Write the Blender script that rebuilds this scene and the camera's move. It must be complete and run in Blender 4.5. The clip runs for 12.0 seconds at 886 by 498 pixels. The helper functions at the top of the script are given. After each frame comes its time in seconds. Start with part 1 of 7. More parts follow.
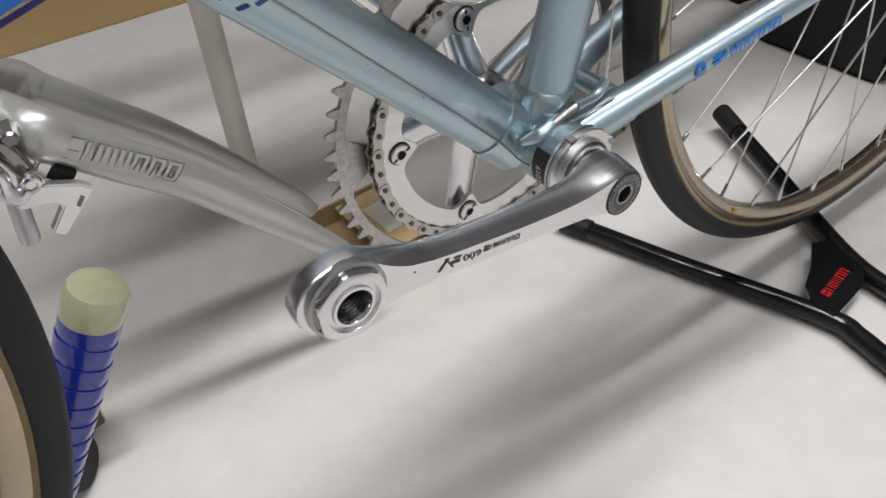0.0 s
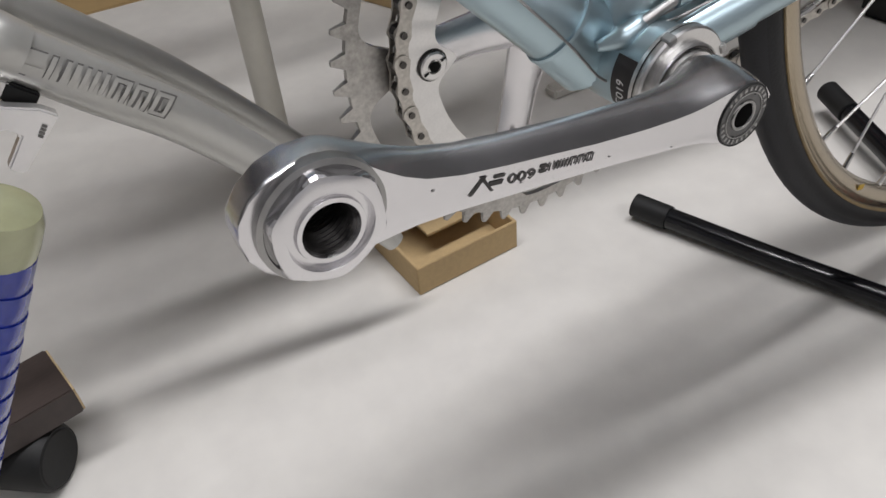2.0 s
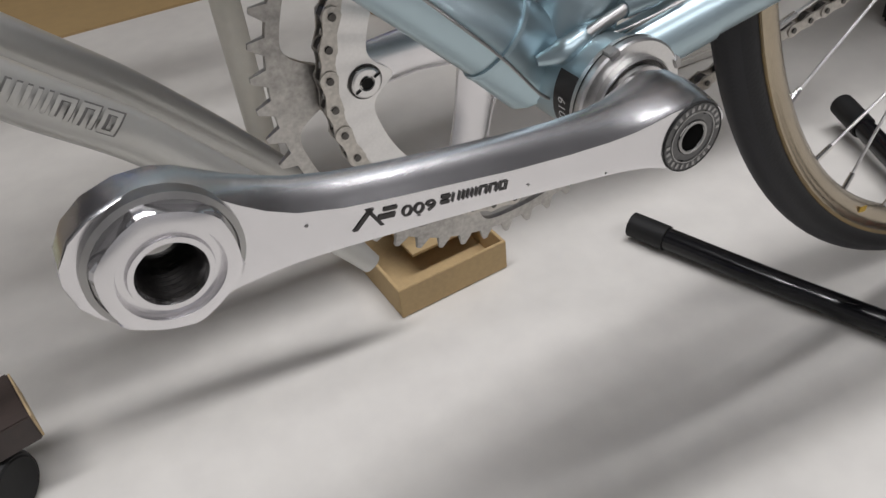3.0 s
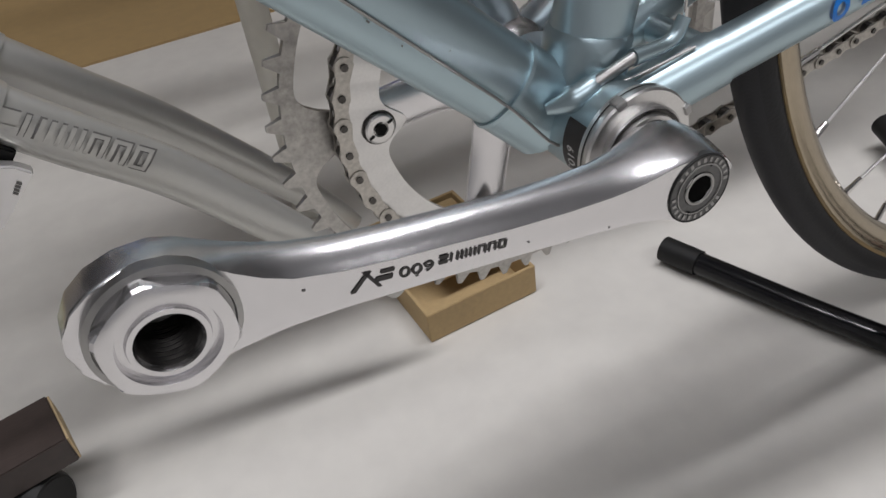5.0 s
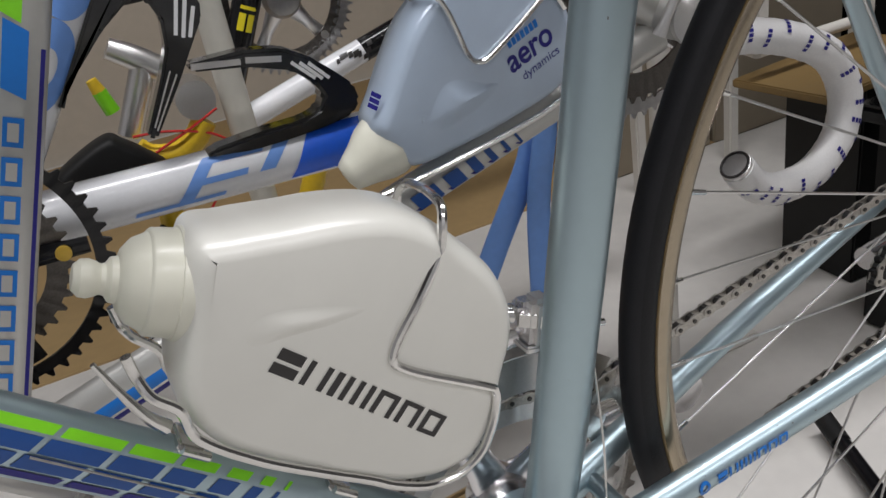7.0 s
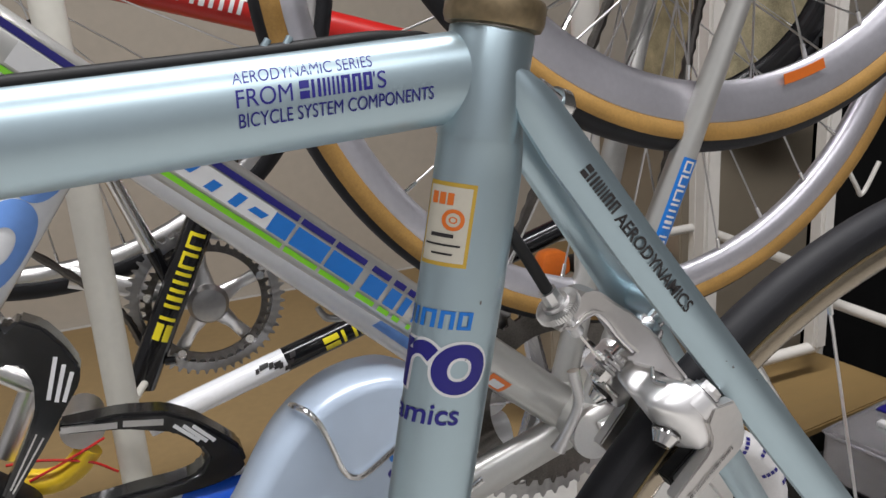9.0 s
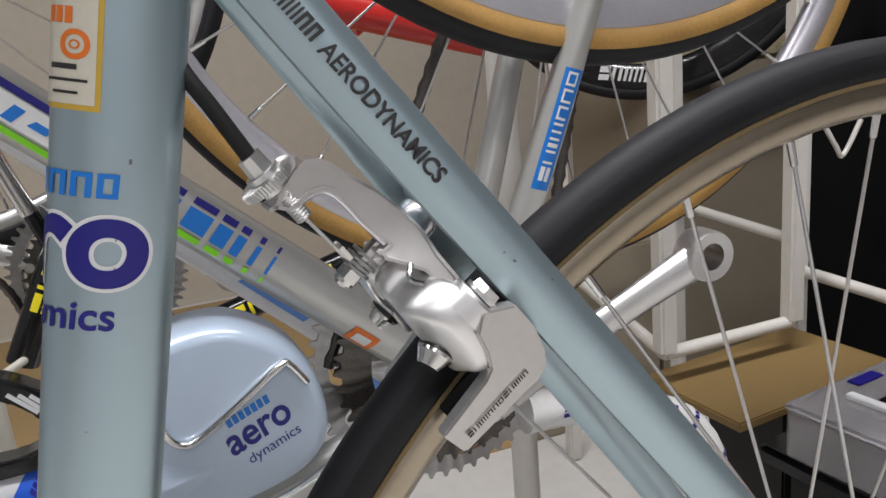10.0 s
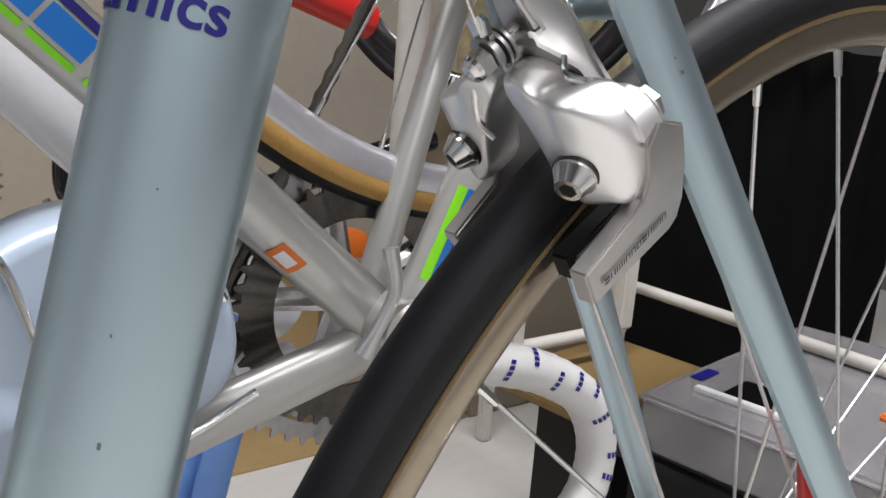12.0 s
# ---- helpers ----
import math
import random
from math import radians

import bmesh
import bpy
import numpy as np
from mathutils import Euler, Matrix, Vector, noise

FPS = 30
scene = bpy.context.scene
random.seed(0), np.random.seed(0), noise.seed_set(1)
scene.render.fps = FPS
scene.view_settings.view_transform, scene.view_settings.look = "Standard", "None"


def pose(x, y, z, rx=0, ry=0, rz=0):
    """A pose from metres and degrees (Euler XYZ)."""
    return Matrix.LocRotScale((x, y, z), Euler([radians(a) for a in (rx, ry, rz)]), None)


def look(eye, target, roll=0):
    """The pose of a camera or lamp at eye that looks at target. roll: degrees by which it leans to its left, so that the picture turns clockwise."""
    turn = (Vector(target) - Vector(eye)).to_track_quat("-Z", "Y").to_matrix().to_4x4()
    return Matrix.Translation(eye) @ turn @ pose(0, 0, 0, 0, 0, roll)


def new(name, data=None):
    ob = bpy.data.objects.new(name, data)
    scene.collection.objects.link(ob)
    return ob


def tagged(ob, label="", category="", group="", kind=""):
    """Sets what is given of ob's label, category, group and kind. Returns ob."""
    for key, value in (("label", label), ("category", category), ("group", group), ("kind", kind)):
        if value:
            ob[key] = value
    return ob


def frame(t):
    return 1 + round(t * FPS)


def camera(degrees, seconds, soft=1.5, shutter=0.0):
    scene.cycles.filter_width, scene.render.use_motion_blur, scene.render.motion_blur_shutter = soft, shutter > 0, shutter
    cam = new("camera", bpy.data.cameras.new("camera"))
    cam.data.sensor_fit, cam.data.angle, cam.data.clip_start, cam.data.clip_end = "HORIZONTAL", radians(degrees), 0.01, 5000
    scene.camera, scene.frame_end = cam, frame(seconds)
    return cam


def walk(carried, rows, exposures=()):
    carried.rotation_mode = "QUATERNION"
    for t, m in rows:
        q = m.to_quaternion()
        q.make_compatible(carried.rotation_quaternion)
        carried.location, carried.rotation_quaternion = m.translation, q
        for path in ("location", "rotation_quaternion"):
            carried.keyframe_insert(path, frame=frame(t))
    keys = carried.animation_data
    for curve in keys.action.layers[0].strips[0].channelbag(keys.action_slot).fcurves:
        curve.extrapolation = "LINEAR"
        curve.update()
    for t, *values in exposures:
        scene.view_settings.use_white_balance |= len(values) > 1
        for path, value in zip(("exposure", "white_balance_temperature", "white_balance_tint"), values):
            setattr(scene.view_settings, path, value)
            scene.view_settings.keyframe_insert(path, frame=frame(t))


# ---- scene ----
cam = camera(58.6, 12.0)
PATH = [
    (0, (-0.255, -0.299, 0.578), (0.521, 0.955, -0.773), -3.8),
    (0.5, (-0.249, -0.278, 0.545), (0.488, 1.001, -0.805), -4.8),
    (1, (-0.241, -0.258, 0.514), (0.469, 1.046, -0.826), -5.2),
    (1.5, (-0.231, -0.253, 0.492), (0.461, 1.077, -0.832), -5.0),
    (2, (-0.215, -0.247, 0.475), (0.45, 1.111, -0.834), -5.3),
    (2.5, (-0.187, -0.245, 0.465), (0.435, 1.147, -0.829), -6.3),
    (3, (-0.168, -0.243, 0.46), (0.436, 1.17, -0.821), -6.9),
    (4.8, (-0.1455, -0.239, 0.459), (0.372, 1.232, -0.797), -9.0),
    (5, (-0.152, -0.243, 0.472), (0.358, 1.228, -0.783), -9.3),
    (5.5, (-0.159, -0.271, 0.532), (0.349, 1.226, -0.694), -10.0),
    (6, (-0.154, -0.296, 0.596), (0.379, 1.25, -0.555), -10.5),
    (6.5, (-0.157, -0.3, 0.642), (0.381, 1.278, -0.463), -11.2),
    (7, (-0.146, -0.322, 0.706), (0.454, 1.356, -0.201), -10.9),
    (7.5, (-0.119, -0.329, 0.766), (0.587, 1.362, -0.033), -9.0),
    (7.7, (-0.107, -0.327, 0.786), (0.642, 1.357, 0.008), -8.0),
    (9.3, (0.028, -0.2644, 0.857), (0.711, 1.5506, 0.368), -3.3),
    (9.5, (0.06, -0.2634, 0.835), (0.722, 1.5636, 0.364), -3.7),
    (10, (0.111, -0.2514, 0.777), (0.761, 1.5686, 0.263), -5.4),
    (10.5, (0.112, -0.2284, 0.766), (0.793, 1.5686, 0.212), -5.3),
    (11, (0.068, -0.2044, 0.742), (0.975, 1.4896, 0.187), -3.5),
    (11.5, (0.025, -0.1754, 0.718), (1.115, 1.4116, 0.175), 1.9),
    (12, (0.032, -0.1644, 0.699), (1.21, 1.3926, 0.264), 4.2),
]
walk(cam, [(t, look(eye, target, roll)) for t, eye, target, roll in PATH],
     exposures=((0.0, -0.5), (2.0, -0.6), (3.5, -0.67), (5.5, -0.84), (6.5, -0.70), (7.0, -0.75), (7.4, -0.5), (8.4, -0.4), (9.5, -0.3), (10.5, -0.22), (11.2, -0.12), (12.0, -0.1)))

# ---------------------------------------------------------------- light
world = bpy.data.worlds.new("room_air")
scene.world = world
world.use_nodes = True
world.node_tree.nodes["Background"].inputs[0].default_value = (0.9, 0.95, 1.0, 1)
world.node_tree.nodes["Background"].inputs[1].default_value = 0.03


def overhead_light(x, y, turn, power, long, wide):
    data = bpy.data.lights.new("overhead_area_light", "AREA")
    data.shape, data.size, data.size_y, data.energy = "RECTANGLE", long, wide, power
    data.color = (0.985, 0.975, 1.0)
    ob = new("overhead_area_light", data)
    ob.matrix_world = pose(x, y, 2.52, 0, 0, turn)
    return ob


# First: main tube overhead. Second: unseen fill, added to brighten faces towards -y.
for lx, ly, turn, power, long, wide in ((0.10, 0.0, -4, 84, 2.4, 0.22), (0.2, -1.75, -4, 44, 2.4, 0.2)):
    overhead_light(lx, ly, turn, power, long, wide)


# ---------------------------------------------------------------- materials
def material(name, color, rough=0.5, metal=0.0, vary=0.12, scale=60.0, bump=0.0, coat=0.0, color2=None, stretch=(1, 1, 1), spec=0.5, alpha=1.0, transmission=0.0, rv=0.25, cr=0.08):
    """A surface with variation at two scales: broad staining and fine grain, both real-size."""
    m = bpy.data.materials.new(name)
    m.use_nodes = True
    nt = m.node_tree
    b = nt.nodes["Principled BSDF"]
    link = nt.links.new
    b.inputs["Metallic"].default_value = metal
    b.inputs["Specular IOR Level"].default_value = spec
    b.inputs["Coat Weight"].default_value = coat
    b.inputs["Coat Roughness"].default_value = cr
    b.inputs["Transmission Weight"].default_value = transmission
    b.inputs["Alpha"].default_value = alpha
    coord = nt.nodes.new("ShaderNodeTexCoord")
    mapn = nt.nodes.new("ShaderNodeMapping")
    mapn.inputs["Scale"].default_value = stretch
    link(coord.outputs["Object"], mapn.inputs["Vector"])
    broad = nt.nodes.new("ShaderNodeTexNoise")
    broad.inputs["Scale"].default_value = scale * 0.22
    broad.inputs["Detail"].default_value = 4
    fine = nt.nodes.new("ShaderNodeTexNoise")
    fine.inputs["Scale"].default_value = scale * 4
    fine.inputs["Detail"].default_value = 3
    link(mapn.outputs["Vector"], broad.inputs["Vector"])
    link(mapn.outputs["Vector"], fine.inputs["Vector"])
    mixf = nt.nodes.new("ShaderNodeMath")
    mixf.operation = "MULTIPLY_ADD"
    mixf.inputs[1].default_value, mixf.inputs[2].default_value = 0.45, 0.0
    link(fine.outputs["Fac"], mixf.inputs[0])
    add = nt.nodes.new("ShaderNodeMath")
    add.operation = "MULTIPLY_ADD"
    add.inputs[1].default_value = 0.55
    link(broad.outputs["Fac"], add.inputs[0])
    link(mixf.outputs[0], add.inputs[2])
    ramp = nt.nodes.new("ShaderNodeValToRGB")
    c = Vector(color)
    lo = Vector(color2) if color2 else c * (1 - vary)
    hi = c if color2 else c * (1 + vary)
    ramp.color_ramp.elements[0].position, ramp.color_ramp.elements[1].position = 0.33, 0.68
    ramp.color_ramp.elements[0].color = (*[max(0, min(1, v)) for v in lo], 1)
    ramp.color_ramp.elements[1].color = (*[max(0, min(1, v)) for v in hi], 1)
    link(add.outputs[0], ramp.inputs["Fac"])
    link(ramp.outputs["Color"], b.inputs["Base Color"])
    rr = nt.nodes.new("ShaderNodeMapRange")
    rr.inputs["To Min"].default_value, rr.inputs["To Max"].default_value = max(0.02, rough * (1 - rv)), min(1, rough * (1 + rv))
    link(add.outputs[0], rr.inputs["Value"])
    link(rr.outputs["Result"], b.inputs["Roughness"])
    if bump:
        bn = nt.nodes.new("ShaderNodeBump")
        bn.inputs["Strength"].default_value, bn.inputs["Distance"].default_value = min(1.0, bump), 0.0006
        link(fine.outputs["Fac"], bn.inputs["Height"])
        link(bn.outputs["Normal"], b.inputs["Normal"])
    return m


M = dict(
    floor=material("pale_floor", (0.66, 0.64, 0.60), 0.55, 0, 0.05, 9, 0.04, color2=(0.58, 0.56, 0.53)),
    tan=material("tan_board", (0.36, 0.245, 0.11), 0.7, 0, 0.1, 12, 0.1),
    wall=material("beige_wall", (0.47, 0.42, 0.35), 0.85, 0, 0.06, 8, 0.05),
    # for the unseen east wall; grey set by what the tubes should reflect
    grey_wall=material("dark_grey_wall", (0.13, 0.128, 0.125), 0.85, 0, 0.05, 8, 0.05),
    # darker copy of the tan: the rack's shade is in the colour
    shaded_tan_board=material("shaded_tan_board", (0.20, 0.128, 0.046), 0.6, 0, 0.1, 14, 0.1, stretch=(1, 6, 1)),
    beige_board=material("beige_board", (0.27, 0.225, 0.165), 0.75, 0, 0.06, 10, 0.05),
    side_wall=material("off_white_wall", (0.50, 0.50, 0.51), 0.85, 0, 0.04, 8, 0.05),
    # dark only so that upward metal faces reflect little
    ceiling=material("grey_ceiling", (0.075, 0.070, 0.080), 0.9, 0, 0.03, 6),
    paint=material("ice_blue_metallic_paint", (0.425, 0.535, 0.582), 0.36, 0.88, 0.02, 30, 0, 0.15, rv=0.06, cr=0.3),
    silver_paint=material("silver_paint", (0.52, 0.515, 0.49), 0.33, 0.55, 0.03, 60, 0, 0.4, rv=0.08, cr=0.2),
    white_paint=material("white_paint", (0.78, 0.79, 0.81), 0.25, 0, 0.04, 60, 0, 0.6),
    alloy=material("polished_alloy", (0.74, 0.73, 0.745), 0.25, 1, 0.04, 50, 0, 0, rv=0.12),
    dark_alloy=material("worn_alloy", (0.37, 0.365, 0.36), 0.36, 1, 0.12, 60, 0.03),
    satin=material("brushed_alloy", (0.72, 0.71, 0.70), 0.34, 1, 0.06, 200, 0.05),
    steel=material("bright_steel", (0.74, 0.73, 0.71), 0.17, 1, 0.08, 90),
    spoke=material("stainless_spoke", (0.62, 0.61, 0.60), 0.34, 1, 0.08, 90),
    grey_cap=material("dark_grey_cap", (0.13, 0.13, 0.13), 0.36, 0.9, 0.2, 200, 0.1),
    # near-black for pedal threads, groove floors and bolt surrounds
    near_black=material("near_black_metal", (0.05, 0.047, 0.045), 0.3, 0.7, 0.5, 160, 0.2),
    chain=material("oiled_chain_steel", (0.13, 0.12, 0.11), 0.34, 1, 0.3, 160, 0.05),
    chain_bright=material("chain_plate_steel", (0.46, 0.435, 0.40), 0.36, 0.9, 0.3, 160, 0.05),
    rim=material("bronze_anodised_rim", (0.40, 0.34, 0.255), 0.24, 0.92, 0.1, 60),
    rim_grey=material("grey_anodised_rim", (0.56, 0.55, 0.59), 0.36, 0.7, 0.06, 60),
    tyre=material("black_tyre_rubber", (0.009, 0.009, 0.0105), 0.5, 0, 0.25, 160, 0.3, spec=0.28),
    tread=material("tyre_tread_rubber", (0.014, 0.014, 0.0165), 0.58, 0, 0.25, 200, 0.5, spec=0.3),
    gum=material("amber_gum_sidewall", (0.36, 0.20, 0.05), 0.6, 0, 0.2, 130, 0.15),
    gum_dark=material("dark_amber_sidewall", (0.17, 0.115, 0.045), 0.55, 0, 0.35, 200, 0.2),
    black=material("black_coated_steel", (0.006, 0.006, 0.007), 0.16, 0, 0.2, 60, 0, 0.0, spec=0.4),
    rubber=material("black_rubber", (0.010, 0.010, 0.010), 0.55, 0, 0.2, 80, 0.1, spec=0.3),
    carbon=material("carbon_gloss", (0.006, 0.006, 0.007), 0.22, 0, 0.6, 160, 0, 0.6),
    bottle=material("pearl_white_plastic", (0.80, 0.79, 0.73), 0.30, 0, 0.025, 14, 0, 0.35, cr=0.26),
    cap=material("milky_plastic", (0.74, 0.73, 0.62), 0.35, 0, 0.03, 30, 0, 0.2),
    bottle_blue=material("pale_blue_plastic", (0.46, 0.55, 0.67), 0.3, 0.1, 0.04, 14, 0, 0.3, cr=0.2),
    blue=material("decal_blue", (0.003, 0.17, 0.60), 0.4, 0, 0.05, 60, 0, 0.15),
    royal=material("decal_royal_blue", (0.015, 0.13, 0.78), 0.35, 0, 0.05, 60, 0, 0.3),
    dark_chrome=material("smoky_chrome", (0.26, 0.235, 0.225), 0.16, 1, 0.2, 90),
    mid=material("decal_deep_blue", (0.004, 0.065, 0.28), 0.4, 0, 0.05, 60, 0, 0.15),
    purple=material("decal_violet", (0.009, 0.006, 0.19), 0.45, 0, 0.05, 60, 0, 0.05),
    green=material("decal_green", (0.23, 0.72, 0.01), 0.35, 0, 0.05, 60, 0, 0.3),
    ink=material("dark_print", (0.025, 0.022, 0.022), 0.4, 0, 0.1, 60),
    grey_ink=material("grey_print", (0.16, 0.155, 0.15), 0.45, 0, 0.1, 60),
    decal_white=material("decal_white", (0.75, 0.75, 0.75), 0.4, 0, 0.03, 60, 0, 0.3),
    gold=material("decal_gold", (0.62, 0.40, 0.05), 0.35, 0.2, 0.08, 60, 0, 0.3),
    cream=material("decal_cream", (0.62, 0.58, 0.48), 0.4, 0, 0.05, 60),
    red=material("red_gloss", (0.50, 0.015, 0.012), 0.35, 0, 0.08, 60, 0, 0.3),
    orange=material("orange_print", (0.75, 0.17, 0.02), 0.4, 0, 0.08, 60),
    yellow=material("yellow_tape", (0.72, 0.48, 0.02), 0.4, 0, 0.1, 60, 0.1),
    yellow_print=material("yellow_decal", (0.80, 0.68, 0.02), 0.4, 0, 0.06, 60),
    blue_tape=material("blue_glossy_tape", (0.010, 0.028, 0.30), 0.24, 0, 0.15, 80, 0.05, 0.4),
    sky_tape=material("sky_blue_plastic", (0.16, 0.33, 0.75), 0.4, 0, 0.06, 30),
    white_tape=material("white_bar_tape", (0.70, 0.69, 0.68), 0.55, 0, 0.06, 120, 0.2),
    clear_cap=material("yellowed_clear_plug", (0.52, 0.53, 0.33), 0.25, 0, 0.08, 50, 0, 0.5, transmission=0.25),
    card=material("brown_cardboard", (0.46, 0.33, 0.17), 0.8, 0, 0.1, 60, 0.2),
    wood=material("dark_stained_wood", (0.045, 0.032, 0.028), 0.5, 0, 0.3, 30, 0.2, stretch=(1, 8, 1)),
    wood_end=material("raw_wood_end", (0.50, 0.38, 0.22), 0.7, 0, 0.15, 80, 0.2),
    rack=material("white_rack_paint", (0.58, 0.555, 0.51), 0.4, 0, 0.05, 20, 0, 0.2),
    cream_pole=material("cream_pole_paint", (0.62, 0.60, 0.53), 0.42, 0, 0.05, 30, 0, 0.2),
    # black cloth, also the painted darkness of a socket and an opening
    shade=material("cloth_and_hole_black", (0.003, 0.003, 0.003), 0.95, 0, 0.3, 60, spec=0.05),
    clear=material("clear_plastic_box", (0.80, 0.78, 0.80), 0.22, 0, 0.03, 20, transmission=0.8),
    cast=material("polished_cast_alloy", (0.84, 0.83, 0.825), 0.37, 0.95, 0.03, 40, 0, rv=0.08),
    cast_dull=material("dull_cast_alloy", (0.58, 0.56, 0.545), 0.36, 0.95, 0.05, 70, 0.02, rv=0.1),
    ring_alloy=material("worn_ring_alloy", (0.40, 0.385, 0.365), 0.36, 0.9, 0.34, 110, 0.06),
    cog=material("dark_oiled_cog_steel", (0.10, 0.095, 0.09), 0.34, 1, 0.4, 120, 0.05),
    teal=material("teal_card", (0.25, 0.48, 0.42), 0.7, 0, 0.05, 20),
    mesh_tan=material("tan_wicker", (0.42, 0.36, 0.22), 0.8, 0, 0.5, 110, 0.3),
    collar=material("aged_brown_clamp", (0.25, 0.19, 0.11), 0.35, 0.7, 0.25, 80, 0.1),
    post=material("seat_post_alloy", (0.66, 0.64, 0.60), 0.22, 1, 0.1, 40, stretch=(1, 1, 0.1)),
)


def fine_tread(m):
    """Fine slanting ribs of a file tread."""
    nt = m.node_tree
    wave = nt.nodes.new("ShaderNodeTexWave")
    wave.bands_direction = "DIAGONAL"
    wave.inputs["Scale"].default_value = 800
    wave.inputs["Distortion"].default_value = 0.6
    coord = nt.nodes.new("ShaderNodeTexCoord")
    nt.links.new(coord.outputs["Object"], wave.inputs["Vector"])
    bn = nt.nodes.new("ShaderNodeBump")
    bn.inputs["Strength"].default_value, bn.inputs["Distance"].default_value = 0.12, 0.0003
    nt.links.new(wave.outputs["Fac"], bn.inputs["Height"])
    nt.links.new(bn.outputs["Normal"], nt.nodes["Principled BSDF"].inputs["Normal"])


fine_tread(M["tread"])


# ---------------------------------------------------------------- mesh helpers
def V(*p):
    return Vector(p)


def basis(a):
    a = a.normalized()
    h = V(0, 1, 0) if abs(a.y) < 0.9 else V(0, 0, 1)
    s = a.cross(h).normalized()
    return a, s, s.cross(a).normalized()


def loft(rings, closed=True, caps=True):
    """A skin over rings of equal length."""
    bm = bmesh.new()
    vs = [[bm.verts.new(p) for p in r] for r in rings]
    n = len(rings[0])
    for a, b in zip(vs, vs[1:]):
        for i in range(n if closed else n - 1):
            j = (i + 1) % n
            bm.faces.new((a[i], a[j], b[j], b[i]))
    if caps and closed:
        bm.faces.new(list(reversed(vs[0])))
        bm.faces.new(vs[-1])
    bmesh.ops.recalc_face_normals(bm, faces=bm.faces)
    return bm


def smooth_line(pts, step=6):
    """Catmull-Rom through the points."""
    p = [Vector(q) for q in pts]
    if len(p) < 3:
        return p
    p = [2 * p[0] - p[1]] + p + [2 * p[-1] - p[-2]]
    out = []
    for i in range(1, len(p) - 2):
        for k in range(step):
            t = k / step
            a, b, c, d = p[i - 1], p[i], p[i + 1], p[i + 2]
            out.append(0.5 * (2 * b + (c - a) * t + (2 * a - 5 * b + 4 * c - d) * t * t + (3 * b - a - 3 * c + d) * t ** 3))
    return out + [p[-2]]


def sweep(pts, r, seg=10, step=6, wide=1.0, side=None, ripple=0.0):
    """A tube along a smooth line; r a number or one for each given point. wide: stretch across `side`."""
    line = smooth_line(pts, step)
    n = len(line)
    radii = [r] * n if isinstance(r, (int, float)) else [float(np.interp(i / (n - 1) * (len(r) - 1), range(len(r)), r)) for i in range(n)]
    rings = []
    prev = None
    for i, p in enumerate(line):
        d = (line[min(i + 1, n - 1)] - line[max(i - 1, 0)]).normalized()
        s = Vector(side) if side else (prev if prev else basis(d)[1])
        s = (s - d * s.dot(d)).normalized()
        u = d.cross(s)
        prev = s
        q = radii[i] * (1 + ripple * (i % 2))
        rings.append([p + s * (math.cos(t) * q * wide) + u * (math.sin(t) * q) for t in (2 * math.pi * k / seg for k in range(seg))])
    return loft(rings)


def rod(p0, p1, r0, r1=None, seg=16):
    return sweep([p0, p1], [r0, r0 if r1 is None else r1], seg, 1)


def lathe(profile, origin=(0, 0, 0), axis=(0, 1, 0), seg=32, wide=1.0, caps=True):
    """Profile of (radius, height along the axis)."""
    a, s, u = basis(Vector(axis))
    o = Vector(origin)
    return loft([[o + a * h + s * (math.cos(t) * r * wide) + u * (math.sin(t) * r) for t in (2 * math.pi * k / seg for k in range(seg))] for r, h in profile], caps=caps)


def ring(R, section, origin=(0, 0, 0), seg=96, start=0.0, span=360.0):
    """A closed section (radius, y) turned about the y axis."""
    o = Vector(origin)
    full = abs(span - 360) < 1e-6
    m = seg if full else seg + 1
    bm = bmesh.new()
    loops = []
    for k in range(m):
        t = radians(start + span * k / seg)
        loops.append([bm.verts.new(o + V((R + q) * math.cos(t), y, (R + q) * math.sin(t))) for q, y in section])
    n = len(section)
    for k in range(seg):
        a, b = loops[k], loops[(k + 1) % m]
        for i in range(n):
            j = (i + 1) % n
            bm.faces.new((a[i], a[j], b[j], b[i]))
    bmesh.ops.recalc_face_normals(bm, faces=bm.faces)
    return bm


def plate(outline, y0, y1, bevel=0.0):
    """An outline in x, z given thickness from y0 to y1."""
    bm = bmesh.new()
    a = [bm.verts.new((x, y0, z)) for x, z in outline]
    b = [bm.verts.new((x, y1, z)) for x, z in outline]
    n = len(a)
    bm.faces.new(a)
    bm.faces.new(list(reversed(b)))
    for i in range(n):
        j = (i + 1) % n
        bm.faces.new((a[j], a[i], b[i], b[j]))
    bmesh.ops.recalc_face_normals(bm, faces=bm.faces)
    if bevel:
        bmesh.ops.bevel(bm, geom=list(bm.edges), offset=bevel, segments=2, affect="EDGES", clamp_overlap=True)
    return bm


def box(size, centre=(0, 0, 0), bevel=0.0, m=None):
    bm = bmesh.new()
    bmesh.ops.create_cube(bm, size=1, matrix=Matrix.Translation(centre) @ Matrix.Diagonal((*size, 1)))
    if bevel:
        bmesh.ops.bevel(bm, geom=list(bm.edges), offset=bevel, segments=2, affect="EDGES", clamp_overlap=True)
    if m:
        bmesh.ops.transform(bm, matrix=m, verts=bm.verts)
    return bm


